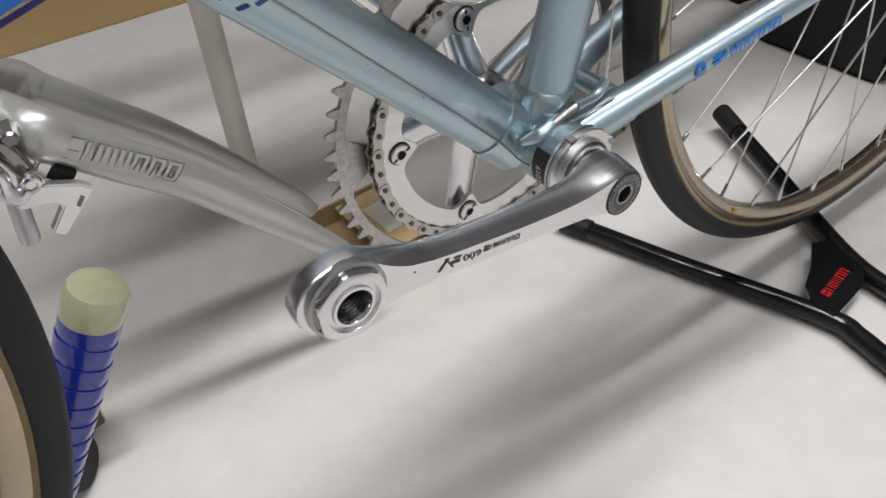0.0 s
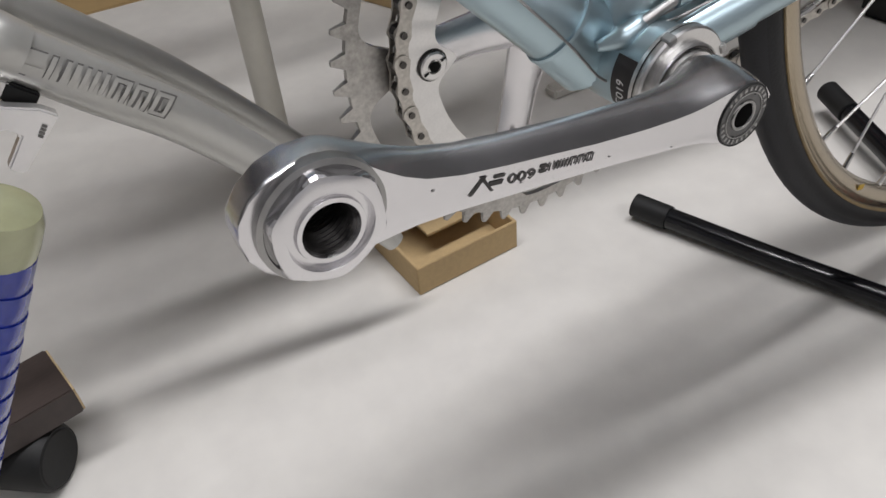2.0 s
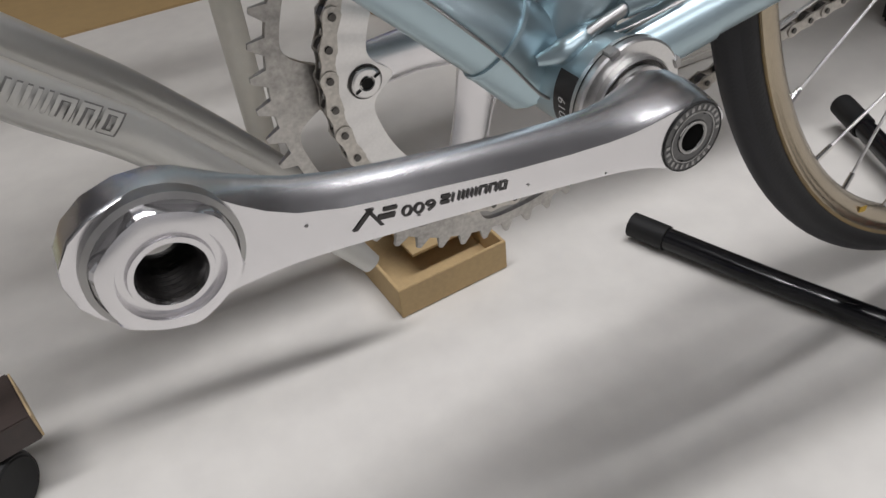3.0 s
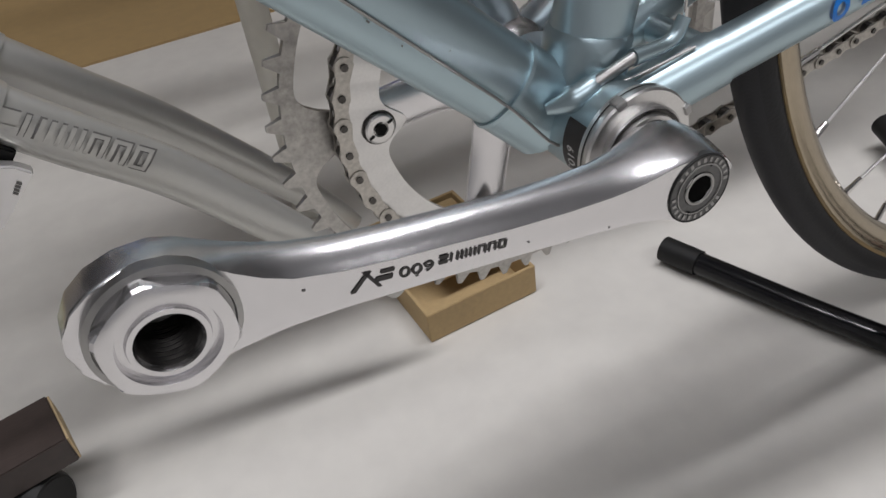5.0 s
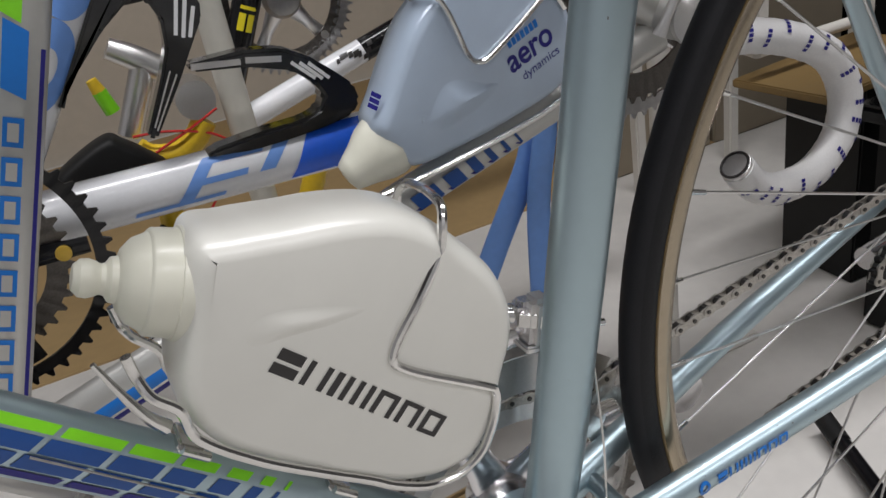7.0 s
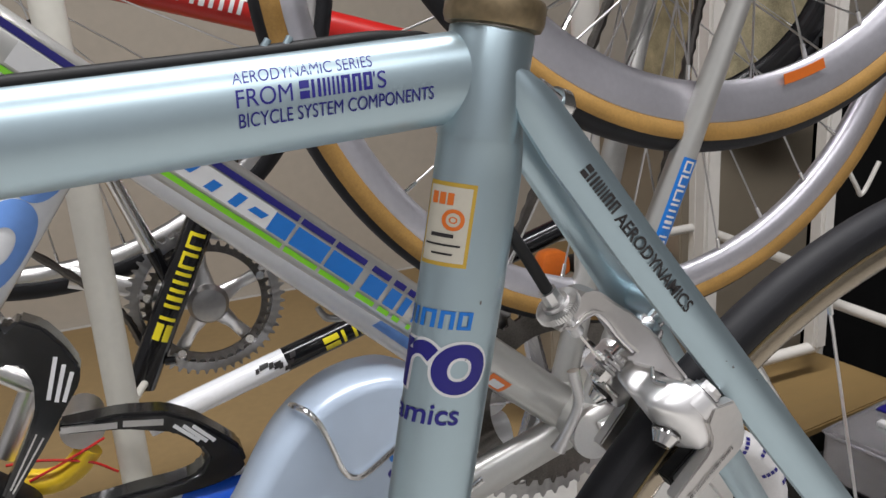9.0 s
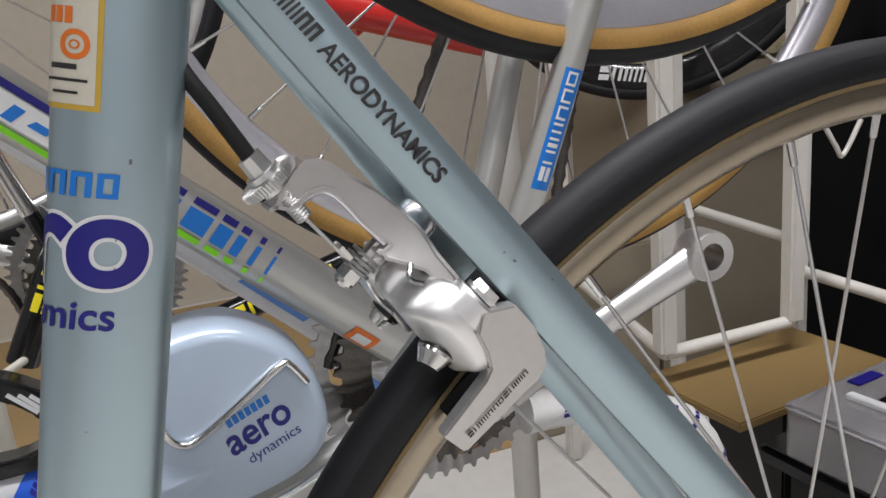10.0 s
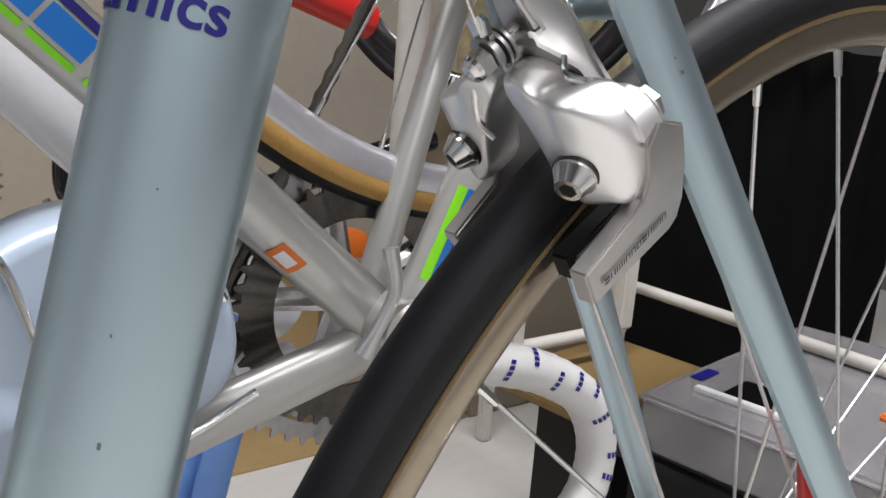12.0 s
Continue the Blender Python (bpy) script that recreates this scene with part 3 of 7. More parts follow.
CAP = V(-0.0020, 0.0026, 0.0012)


def crank_arm():
    """The arm: an upright face in front, a crisp edge, and a broad top that slopes back over it."""
    rings = []
    for x, zb, zf, zt, yf, yb in crank_sections():
        h, t = zt - zb, yb - yf
        r = 0.12 * h
        front = [(yf + 0.10 * t, zb), (yf + 0.03 * t, zb + 0.3 * r), (yf, zb + r)] + [(yf, zb + r + (zf - zb - r) * k / 4) for k in (1, 2, 3)] + [(yf, zf - 0.0004), (yf + 0.0005, zf)]
        slope = []
        for k in range(1, 9):
            q = k / 8
            slope.append((yf + 0.0005 + (0.80 * t - 0.0005) * q, zf + (zt - zf) * math.sin(q * math.pi / 2) ** 0.9))
        back = [(yf + 0.90 * t, zt - 0.05 * h), (yb - 0.03 * t, zt - 0.16 * h), (yb, zt - 0.32 * h), (yb, zb + 0.5 * h), (yb, zb + 0.18 * h), (yb - 0.05 * t, zb + 0.06 * h), (yb - 0.15 * t, zb)]
        rings.append([V(x, y, z) for y, z in front + slope + back])
    return loft(rings)


def drilled(bm, holes):
    """The mesh with round holes (p0, p1, r) cut out of it."""
    me = mesh_of("drilled", bm, M["alloy"])
    ob = bpy.data.objects.new("drilled", me)
    scene.collection.objects.link(ob)
    made = []
    for p0, p1, r in holes:
        cm = bpy.data.meshes.new("drill")
        b = rod(p0, p1, r, r, 28)
        b.to_mesh(cm)
        b.free()
        co = bpy.data.objects.new("drill", cm)
        scene.collection.objects.link(co)
        md = ob.modifiers.new("drill", "BOOLEAN")
        md.operation, md.object, md.solver = "DIFFERENCE", co, "EXACT"
        made.append(co)
    bpy.context.view_layer.update()
    out = bpy.data.meshes.new_from_object(ob.evaluated_get(bpy.context.evaluated_depsgraph_get()))
    bpy.data.objects.remove(ob)
    for co in made:
        bpy.data.objects.remove(co)
    b = bmesh.new()
    b.from_mesh(out)
    bpy.data.meshes.remove(out)
    return b


arm = part("crank_arm", drilled(crank_arm(), [(PEDAL + V(0, -0.03, 0), PEDAL + V(0, 0.03, 0), 0.0098)]), M["alloy"], bike, "polished alloy crank arm without its pedal", 26)
part("pedal_flange", lathe([(0.0186, 0.003), (0.0190, 0.0015), (0.0188, -0.0018), (0.0172, -0.0024), (0.0168, -0.0018), (0.0095, -0.0012)], PEDAL, (0, 1, 0), 44, caps=False), M["dark_alloy"], arm)


def hex_nut(c):
    rings = []
    for y, r, k in ((0.000, 0.0170, 0.0), (-0.0052, 0.0170, 0.0), (-0.0060, 0.0166, 0.6), (-0.0066, 0.0150, 1.0), (-0.0068, 0.0128, 1.0), (-0.0050, 0.0122, 1.0), (-0.0052, 0.0104, 1.0), (-0.0066, 0.0100, 1.0), (-0.0066, 0.0086, 1.0), (-0.0050, 0.0080, 1.0)):
        row = []
        for i in range(48):
            t = 2 * math.pi * i / 48
            ph = (t + 0.2) % (math.pi / 3) - math.pi / 6
            hexr = math.cos(math.pi / 6) / math.cos(ph) * r * 1.06
            rr = hexr * (1 - k) + r * 0.985 * k
            row.append(c + V(rr * math.cos(t), y, rr * math.sin(t)))
        rings.append(row)
    return loft(rings, caps=False)


part("pedal_bush", hex_nut(PEDAL), M["alloy"], arm, "six-sided polished bush in the pedal eye", 22)
thread = [(0.0080 - 0.0006 * (k % 2), -0.0050 + 0.0009 * k) for k in range(22)]
# The inside of the pedal eye is near-black.
part("pedal_thread", lathe(thread, PEDAL, (0, 1, 0), 32, caps=False), M["near_black"], arm, "dark threads", 10)
bolt = part("crank_cap", lathe([(0.0128, -0.070), (0.0128, -0.0738), (0.0122, -0.0743), (0.0064, -0.0741), (0.0060, -0.0736), (0.0038, -0.0736), (0.0036, -0.0712), (0.0, -0.0712)], CAP + V(0, -0.0016, 0), (0, 1, 0), 40), M["grey_cap"], arm, "dark grey dust cap with a black socket")
# Black disc over the cap: the socket's dark depth is only colour.
part("cap_socket", lathe([(0.0059, -0.0739), (0.0034, -0.0745), (0.0, -0.0745)], CAP + V(0, -0.0016, 0), (0, 1, 0), 6), M["shade"], bolt)
part("cap_ring", lathe([(0.0062, -0.07435), (0.0060, -0.0747), (0.0052, -0.0747), (0.0050, -0.0743)], CAP + V(0, -0.0016, 0), (0, 1, 0), 28, caps=False), M["dark_alloy"], bolt)
part("cap_ring", lathe([(0.0096, -0.0742), (0.0095, -0.0746), (0.0091, -0.0746), (0.0090, -0.0742)], CAP + V(0, -0.0016, 0), (0, 1, 0), 40, caps=False), M["dark_alloy"], bolt)
part("cap_ring", lathe([(0.0129, -0.0735), (0.0128, -0.0744), (0.0124, -0.0745), (0.0122, -0.0742)], CAP + V(0, -0.0016, 0), (0, 1, 0), 40, caps=False), M["rubber"], bolt)
for k in range(26):
    if k % 13 in (0, 12):
        continue
    t = 2 * math.pi * k / 26
    part("cap_mark", box((0.0011, 0.0003, 0.0016), (0, 0, 0), 0, Matrix.Translation(CAP + V(0.0109 * math.cos(t), -0.0760, 0.0109 * math.sin(t))) @ Matrix.Rotation(math.pi / 2 - t, 4, "Y")), M["dark_alloy"], bolt)
# Small black discs painted in for the dark of two holes.
for s in (-1, 1):
    part("cap_hole", lathe([(0.0008, -0.0745), (0.0, -0.0745)], CAP + V(0.0022 * s, -0.0016, 0.0089 * s), (0, 1, 0), 12), M["rubber"], bolt)
PRINT, PRINT_DIR = V(-0.1248, -0.0743, -0.0038), (0.0470, 0.0004, 0.0013)
part("crank_print", laid(shifted(maker_marks(0.0030, 0.0225, 7, 0.1), Matrix.Translation((0.0245, -0.0010, 0))), PRINT, PRINT_DIR, (0, -1, 0), 0.0003), M["ink"], arm, "black maker's marking as bars")
num = shifted(flat_text("600", 0.0034, 0, 0.0108, 0.012), Matrix.Translation((0.0125, -0.0014, 0)))
part("crank_number", laid(shifted(num, Matrix.Translation((0.0178, -0.0002, 0)) @ Matrix.Rotation(math.pi, 4, "Z") @ Matrix.Translation((-0.0178, 0, 0))), PRINT, PRINT_DIR, (0, -1, 0), 0.0003), M["ink"], arm)
part("crank_badge", laid(blocks([(0.000, 0.0016, -0.003, 0.003, 0.8), (0.0035, 0.0048, -0.003, 0.003, -0.8), (0.0052, 0.0104, -0.0012, 0.0004, 0.3), (0.0062, 0.0104, 0.0012, 0.0024, 0.2)]), PRINT, PRINT_DIR, (0, -1, 0), 0.0003), M["ink"], arm)

# ---------------------------------------------------------------- drive side: rings, chain, gears
def toothed(teeth, r_root, r_tip, r_in, y0, y1, notch=0.0, lobes=0):
    """A chainring: teeth outside, a plain or scalloped edge inside."""
    bm = bmesh.new()
    out = []
    for k in range(teeth):
        for f, r in ((0.0, r_root), (0.22, r_root), (0.42, r_tip), (0.58, r_tip), (0.78, r_root)):
            t = 2 * math.pi * (k + f) / teeth
            out.append((r, t))
    n = len(out)

    def inner(t):
        return r_in - (notch * max(0.0, math.cos(lobes * (t - radians(192)))) ** 7 if lobes else 0.0)
    va, vb, vc, vd = [], [], [], []
    for r, t in out:
        c, s = math.cos(t), math.sin(t)
        yy = 0.0007 if r == r_tip else 0
        va.append(bm.verts.new((r * c, y0 + yy, r * s)))
        vb.append(bm.verts.new((r * c, y1 - yy, r * s)))
        q = inner(t)
        vc.append(bm.verts.new((q * c, y0, q * s)))
        vd.append(bm.verts.new((q * c, y1, q * s)))
    for i in range(n):
        j = (i + 1) % n
        bm.faces.new((va[i], va[j], vb[j], vb[i]))
        bm.faces.new((vc[j], vc[i], vd[i], vd[j]))
        bm.faces.new((va[j], va[i], vc[i], vc[j]))
        bm.faces.new((vb[i], vb[j], vd[j], vd[i]))
    bmesh.ops.recalc_face_normals(bm, faces=bm.faces)
    return bm


part("chainring", toothed(53, 0.1080, 0.1145, 0.1025, 0.0445, 0.0475, 0.040, 5), M["ring_alloy"], bike, "large worn alloy chainring", 20)
small = part("chainring", toothed(42, 0.0835, 0.0890, 0.0700, 0.0365, 0.0392, 0.0115, 5), M["satin"], bike, "small bright alloy chainring", 20)
for k in range(5):
    a = 192 + 72 * k
    c, s = math.cos(radians(a)), math.sin(radians(a))
    p = V(0.071 * c, 0, 0.071 * s)
    part("bolt_seat", lathe([(0.0075, 0.0), (0.0075, -0.0004), (0.0062, -0.0004)], p + V(0, 0.0365, 0), (0, 1, 0), 24), M["near_black"], small)
    nut = part("chainring_bolt", lathe([(0.0066, 0.0), (0.0066, -0.0016), (0.0058, -0.0022), (0.0034, -0.0022), (0.0030, -0.0006), (0.0, -0.0006)], p + V(0, 0.0365, 0), (0, 1, 0), 24), M["satin"], small)
    # Black disc and slots give the bolt's dark recesses by colour alone.
    part("bolt_socket", lathe([(0.0029, -0.0022), (0.0, -0.0022)], p + V(0, 0.0362, 0), (0, 1, 0), 6), M["rubber"], nut)
    for e in (-1, 1):
        q = V(0.0050 * e * math.cos(radians(40 + 17 * k)), 0.0340, 0.0050 * e * math.sin(radians(40 + 17 * k)))
        part("bolt_slot", box((0.0026, 0.0004, 0.0009), (0, 0, 0), 0, Matrix.Translation(p + q) @ Matrix.Rotation(-radians(40 + 17 * k), 4, "Y")), M["rubber"], nut)
    w2 = V(-s, 0, c)
    part("spider_arm", sweep([V(0.012 * c, 0.052, 0.012 * s), V(0.040 * c, 0.051, 0.040 * s), V(0.072 * c, 0.047, 0.072 * s)], [0.015, 0.0110, 0.0105], 14, 5, 0.35, (0, 1, 0)), M["alloy"], small)
part("spider_boss", lathe([(0.010, 0.034), (0.019, 0.042), (0.022, 0.050), (0.020, 0.066), (0.012, 0.070)], (0, 0, 0), (0, 1, 0), 32), M["alloy"], bike)
part("spindle", rod((0, -0.06, 0), (0, 0.06, 0), 0.0078, 0.0078, 20), M["steel"], bike)
drive_arm = part("crank_arm", sweep([V(0, 0.064, 0), V(0.07, 0.070, 0.012), V(0.125, 0.074, 0.02), V(0.172, 0.076, 0.028)], [0.015, 0.0095, 0.0095, 0.015], 16, 6, 0.55, (0, 1, 0)), M["alloy"], bike, "drive-side polished crank arm with an open eye")
part("pedal_eye", lathe([(0.0105, 0.066), (0.017, 0.0665), (0.017, 0.084), (0.0105, 0.0845), (0.009, 0.080), (0.009, 0.070)], (0.174, 0, 0.0285), (0, 1, 0), 32), M["alloy"], drive_arm)

chain_y = 0.0385
COG = V(HUB.x, 0.0365, HUB.z)
rc = 0.034
path = []
for k in range(40):
    a = radians(62 + (300 - 62) * k / 39)
    path.append(V(0.0865 * math.cos(a), chain_y, 0.0865 * math.sin(a)))
PUL = (V(0.341, 0.037, 0.119), V(0.380, 0.037, 0.079))
path += [PUL[1] + V(-0.004, 0, -0.016), PUL[1] + V(0.012, 0, -0.012), PUL[1] + V(0.016, 0, 0.004), PUL[0] + V(-0.014, 0, -0.008), PUL[0] + V(-0.014, 0, 0.006), PUL[0] + V(-0.004, 0, 0.016)]
for a in (-60, -35, -10, 15, 40, 65, 95, 118):
    path.append(COG + V(rc * math.cos(radians(a)), 0, rc * math.sin(radians(a))))
path.append(path[0])
lens = [0.0]
for a, b in zip(path, path[1:]):
    lens.append(lens[-1] + (b - a).length)
count = int(round(lens[-1] / 0.0127))


def on_path(u):
    u %= lens[-1]
    for i in range(len(path) - 1):
        if lens[i + 1] >= u:
            return path[i].lerp(path[i + 1], (u - lens[i]) / max(1e-9, lens[i + 1] - lens[i]))
    return path[-1]


def link_mesh(gap, mat):
    bms = []
    for s in (-1, 1):
        o = []
        for cx, sgn in ((-0.00635, -1), (0.00635, 1)):
            for k in range(7):
                t = radians(-75 + 150 * k / 6)
                o.append((cx + sgn * 0.0041 * math.cos(t), (0.0041 * math.sin(t)) * sgn))
        o.insert(7, (0, -0.0028))
        o.append((0, 0.0028))
        bms.append(plate(o, s * gap - 0.0005, s * gap + 0.0005))
    return mesh_of("link", join(*bms), mat)


outer, inner_l = link_mesh(0.0033, M["chain_bright"]), link_mesh(0.0026, M["chain_bright"])
ups = [on_path(i * lens[-1] / count) for i in range(count)]
chain = part("chain", join(*[join(rod(p + V(0, -0.0024, 0), p + V(0, 0.0024, 0), 0.0038, 0.0038, 8), rod(p + V(0, -0.0046, 0), p + V(0, 0.0046, 0), 0.0016, 0.0016, 8)) for p in ups]), M["cog"], bike, "oily narrow bicycle chain")
for i in range(count):
    a, b = ups[i], ups[(i + 1) % count]
    d = (b - a).normalized()
    rot = Matrix(((d.x, 0, -d.z), (0, 1, 0), (d.z, 0, d.x))).to_4x4()
    piece("link", outer if i % 2 else inner_l, chain, Matrix.Translation((a + b) / 2) @ rot)

for k, (r, y) in enumerate(((0.028, 0.030), (0.031, 0.0335), (0.034, 0.037), (0.038, 0.0405), (0.042, 0.044), (0.047, 0.0475))[::-1]):
    teeth = int(r * 2 * math.pi / 0.0127)
    part("sprocket", shifted(toothed(teeth, r - 0.003, r + 0.003, r * 0.6, 0.0475 + 0.030 - y - 0.001, 0.0475 + 0.030 - y + 0.001), Matrix.Translation(HUB)), M["cog"], bike, "", 20)
for c in PUL:
    part("jockey_wheel", shifted(toothed(11, 0.0165, 0.0205, 0.004, -0.003, 0.003), Matrix.Translation(c)), M["rubber"], bike, "black plastic jockey wheel", 20)
for y in (0.031, 0.043):
    part("derailleur_cage", plate([(p.x, p.z) for p in (PUL[0] + V(-0.012, 0, 0.012), PUL[0] + V(0.010, 0, 0.012), PUL[0] + V(0.012, 0, -0.008), PUL[1] + V(0.012, 0, -0.012), PUL[1] + V(-0.010, 0, -0.012), PUL[1] + V(-0.012, 0, 0.008))], y - 0.0008, y + 0.0008), M["dark_alloy"], bike)
part("derailleur_body", sweep([HUB + V(0.012, 0.060, -0.022), HUB + V(0.016, 0.062, -0.045), PUL[0] + V(0, 0.020, 0)], [0.010, 0.012, 0.010], 14, 5), M["alloy"], bike)

rear = wheel("rear_wheel", bike, HUB, RW, 0.0118, M["rim"], M["gum_dark"], 36, 0.036, 0.021, 3.0, narrow=0.88)
tagged(rear, "rear wheel with bronze rim and black tubular tyre")
a = radians(-114.5)
part("yellow_mark", box((0.006, 0.0006, 0.004), (0, 0, 0), 0, Matrix.Translation(HUB + V((RW - 0.029) * math.cos(a), -0.0096, (RW - 0.029) * math.sin(a)))), M["gold"], rear)
front = wheel("front_wheel", bike, FRONT, RW, 0.0118, M["rim"], M["gum_dark"], 36, 0.033, 0.018, 3.0)

random.seed(8)
for k in range(4):
    x = -0.142 + 0.034 * k + 0.006 * random.random()
    y = float(np.interp(-x, (0.0, 0.07, 0.125, 0.15), (-0.0727, -0.0738, -0.0743, -0.0745)))
    w = 0.0003 + 0.0004 * random.random()
    part("nick", laid(blocks([(0, w * random.uniform(1, 3), 0, w, 0.4)]), V(x, y, -0.0030 + random.uniform(-0.005, 0.003)), (1, 0.0, 0.03), (0, -1, 0), 0.0002), M["grey_ink"], arm)

# ---------------------------------------------------------------- decals of the pale blue bicycle
stay_line = smooth_line([V(0.008, -0.019, 0.006), V(0.05, -0.0255, 0.0275), V(0.205, -0.0465, 0.1025), V(0.384, -0.064, 0.184)], 12)
stay_at = lambda x: V(*[float(np.interp(x, [q.x for q in stay_line], [q[k] for q in stay_line])) for k in range(3)])
C0, C1 = stay_at(0.083), stay_at(0.152)
part("maker_print", onto(shifted(maker_marks(0.0068, 0.052, 7, 0.25), Matrix.Translation((0.013, -0.0034, 0))), C0, C1 - C0, (0, -1, 0.12), 0.0104, 0.0104, 0.0004), M["blue"], bike, "blue maker's name as bars")
part("maker_badge", onto(shifted(flat_text("O", 0.0085, 0.3, 0.008, 0.06), Matrix.Translation((0.0, -0.0043, 0))), C0, C1 - C0, (0, -1, 0.12), 0.0104, 0.0104, 0.0004), M["blue"], bike)
along = -dta
START = DT[0] + dta * 0.300
spans = [(0.0031, 0.0280), (0.0312, 0.0516), (0.0551, 0.0714), (0.0772, 0.0880), (0.0945, 0.1005), (0.1075, 0.1095)]
for name, y0, y1, mat, shift in (("green_block", 0.0082, 0.0125, "green", 0.000), ("blue_block", 0.0012, 0.0070, "mid", -0.002), ("blue_block", -0.0056, 0.0002, "mid", -0.005), ("violet_block", -0.0108, -0.0068, "purple", -0.007)):
    for x0, x1 in spans:
        part(name, onto(blocks([(x0 + shift, x1 + shift, y0, y1, 0.55)]), START, along, (0, -1, 0), 0.0114, 0.0172, 0.0004), M[mat], bike)
    part(name, onto(blocks([(-0.130 + shift, 0.0003 + shift, y0, y1, 0.55)]), START, along, (0, -1, 0), 0.0114, 0.0172, 0.0004), M[mat], bike)
part("gear_cable", sweep([DT[0] + dta * 0.30 + V(0, -0.0130, -0.000), DT[0] + dta * 0.16 + V(0, -0.0128, -0.003), DT[0] + dta * 0.045 + V(0, -0.0135, -0.006), V(-0.016, -0.019, -0.006), V(0.006, -0.022, 0.017), V(0.03, -0.024, 0.030)], 0.0006, 6, 6), M["dark_alloy"], bike, "thin steel gear cable")
part("cable_guide", sweep([V(-0.026, -0.0150, 0.0085), V(-0.017, -0.0185, 0.0125), V(-0.010, -0.0190, 0.0170), V(-0.002, -0.0175, 0.0210)], [0.0020, 0.0052, 0.0046, 0.0020], 12, 6), M["paint"], bike, "painted cable guide")
part("cable_ferrule", sweep([V(-0.013, -0.0200, 0.0165), V(-0.004, -0.0205, 0.0220), V(0.0065, -0.0212, 0.0282)], 0.0025, 12, 5), M["dark_alloy"], bike, "dark cable ferrule")
part("cable_stop", sweep([V(0.0050, -0.0212, 0.0275), V(0.0130, -0.0208, 0.0290), V(0.0210, -0.0198, 0.0305), V(0.0255, -0.0195, 0.0340), V(0.0280, -0.0192, 0.0405)], [0.0034, 0.0030, 0.0030, 0.0029, 0.0027], 12, 6), M["paint"], bike, "curved painted cable tube")
part("derailleur_cable", sweep([V(0.0280, -0.0192, 0.0400), V(0.0245, -0.0140, 0.080), V(0.0200, 0.0020, 0.140)], 0.0007, 6, 6), M["steel"], bike)
part("gear_cable", sweep([V(-0.016, -0.0195, 0.0075), V(-0.004, -0.0225, 0.0175), V(0.010, -0.0240, 0.0225), V(0.030, -0.0262, 0.0310)], 0.0006, 6, 6), M["dark_alloy"], bike)
# lettering round the seat tube


ts_ = [math.pi * (k / 360 - 1) for k in range(721)]
arc_ = [0.0]
for t0_, t1_ in zip(ts_, ts_[1:]):
    arc_.append(arc_[-1] + math.hypot(STA * (math.sin(t1_) - math.sin(t0_)), STB * (math.cos(t1_) - math.cos(t0_))))
mid_ = arc_[360]
arc_ = [q - mid_ for q in arc_]


def arc_at(x):
    """Distance round the tube of the place x on its near side."""
    return float(np.interp(math.asin((x - STX) / STA), ts_, arc_))


def st_print(name, bm, z, shift, mat, label=""):
    """Print that runs round the seat tube at height z; x of the print goes round the tube."""
    bmesh.ops.triangulate(bm, faces=bm.faces)
    for _ in range(6):
        es = [e for e in bm.edges if abs(e.verts[0].co.x - e.verts[1].co.x) > 0.0016]
        if not es:
            break
        bmesh.ops.subdivide_edges(bm, edges=es, cuts=1)
        bmesh.ops.triangulate(bm, faces=[f for f in bm.faces if len(f.verts) > 3])
    lift = {"decal_white": 0.0002, "gold": 0.0002}.get(mat, 0.0004) + (0.0002 if mat in ("ink", "orange", "red") else 0)
    for v in bm.verts:
        t = float(np.interp(v.co.x + shift, arc_, ts_))
        v.co = V(STX + (STA + lift) * math.sin(t), -(STB + lift) * math.cos(t), z + v.co.y)
    bmesh.ops.recalc_face_normals(bm, faces=bm.faces)
    return part(name, bm, M[mat], bike, label)


SO = arc_at(0.0125)
st_print("word_aero", flat_text("aero", 0.0285, 0.05, 0.0780, 0.03), 0.4178, SO - 0.0780, "purple", "violet word aero")
st_print("word_backing", flat_text("aero", 0.0285, 0.05, 0.0806, 0.06), 0.4178, SO - 0.0793, "decal_white")
st_print("lower_word", flat_text("dynamics", 0.0088, 0.05, 0.0460, 0.015), 0.4037, arc_at(0.0040) - 0.0460, "purple", "violet word dynamics")
st_print("maker_print", maker_marks(0.0072, 0.0470, 7, 0.05), 0.4428, arc_at(0.0034) - 0.0470, "blue", "blue maker's name as bars")
SL = arc_at(-0.0022) - 0.0195
st_print("tubing_label", blocks([(0, 0.0195, 0, 0.032, 0)]), 0.467, SL, "gold", "gold-edged cream tubing label")
st_print("label_field", blocks([(0, 0.0165, 0, 0.0288, 0)]), 0.4686, SL + 0.0015, "cream")
st_print("label_print", blocks([(0.003, 0.0115, 0.0095, 0.0110, 0), (0.001, 0.0145, 0.0062, 0.0070, 0), (0.004, 0.012, 0.0028, 0.0036, 0)]), 0.4686, SL + 0.0015, "ink")
st_print("label_ring", join(flat_text("O", 0.0080, 0, 0.0085, 0.02), shifted(flat_text("o", 0.004, 0, 0.0032), Matrix.Translation((0.0026, 0.0025, 0)))), 0.4812, arc_at(-0.0092) - 0.0042, "orange")
st_print("label_word", bars(0.0045, 0.009, 3, 0.0), 0.4905, SL + 0.0030, "orange")
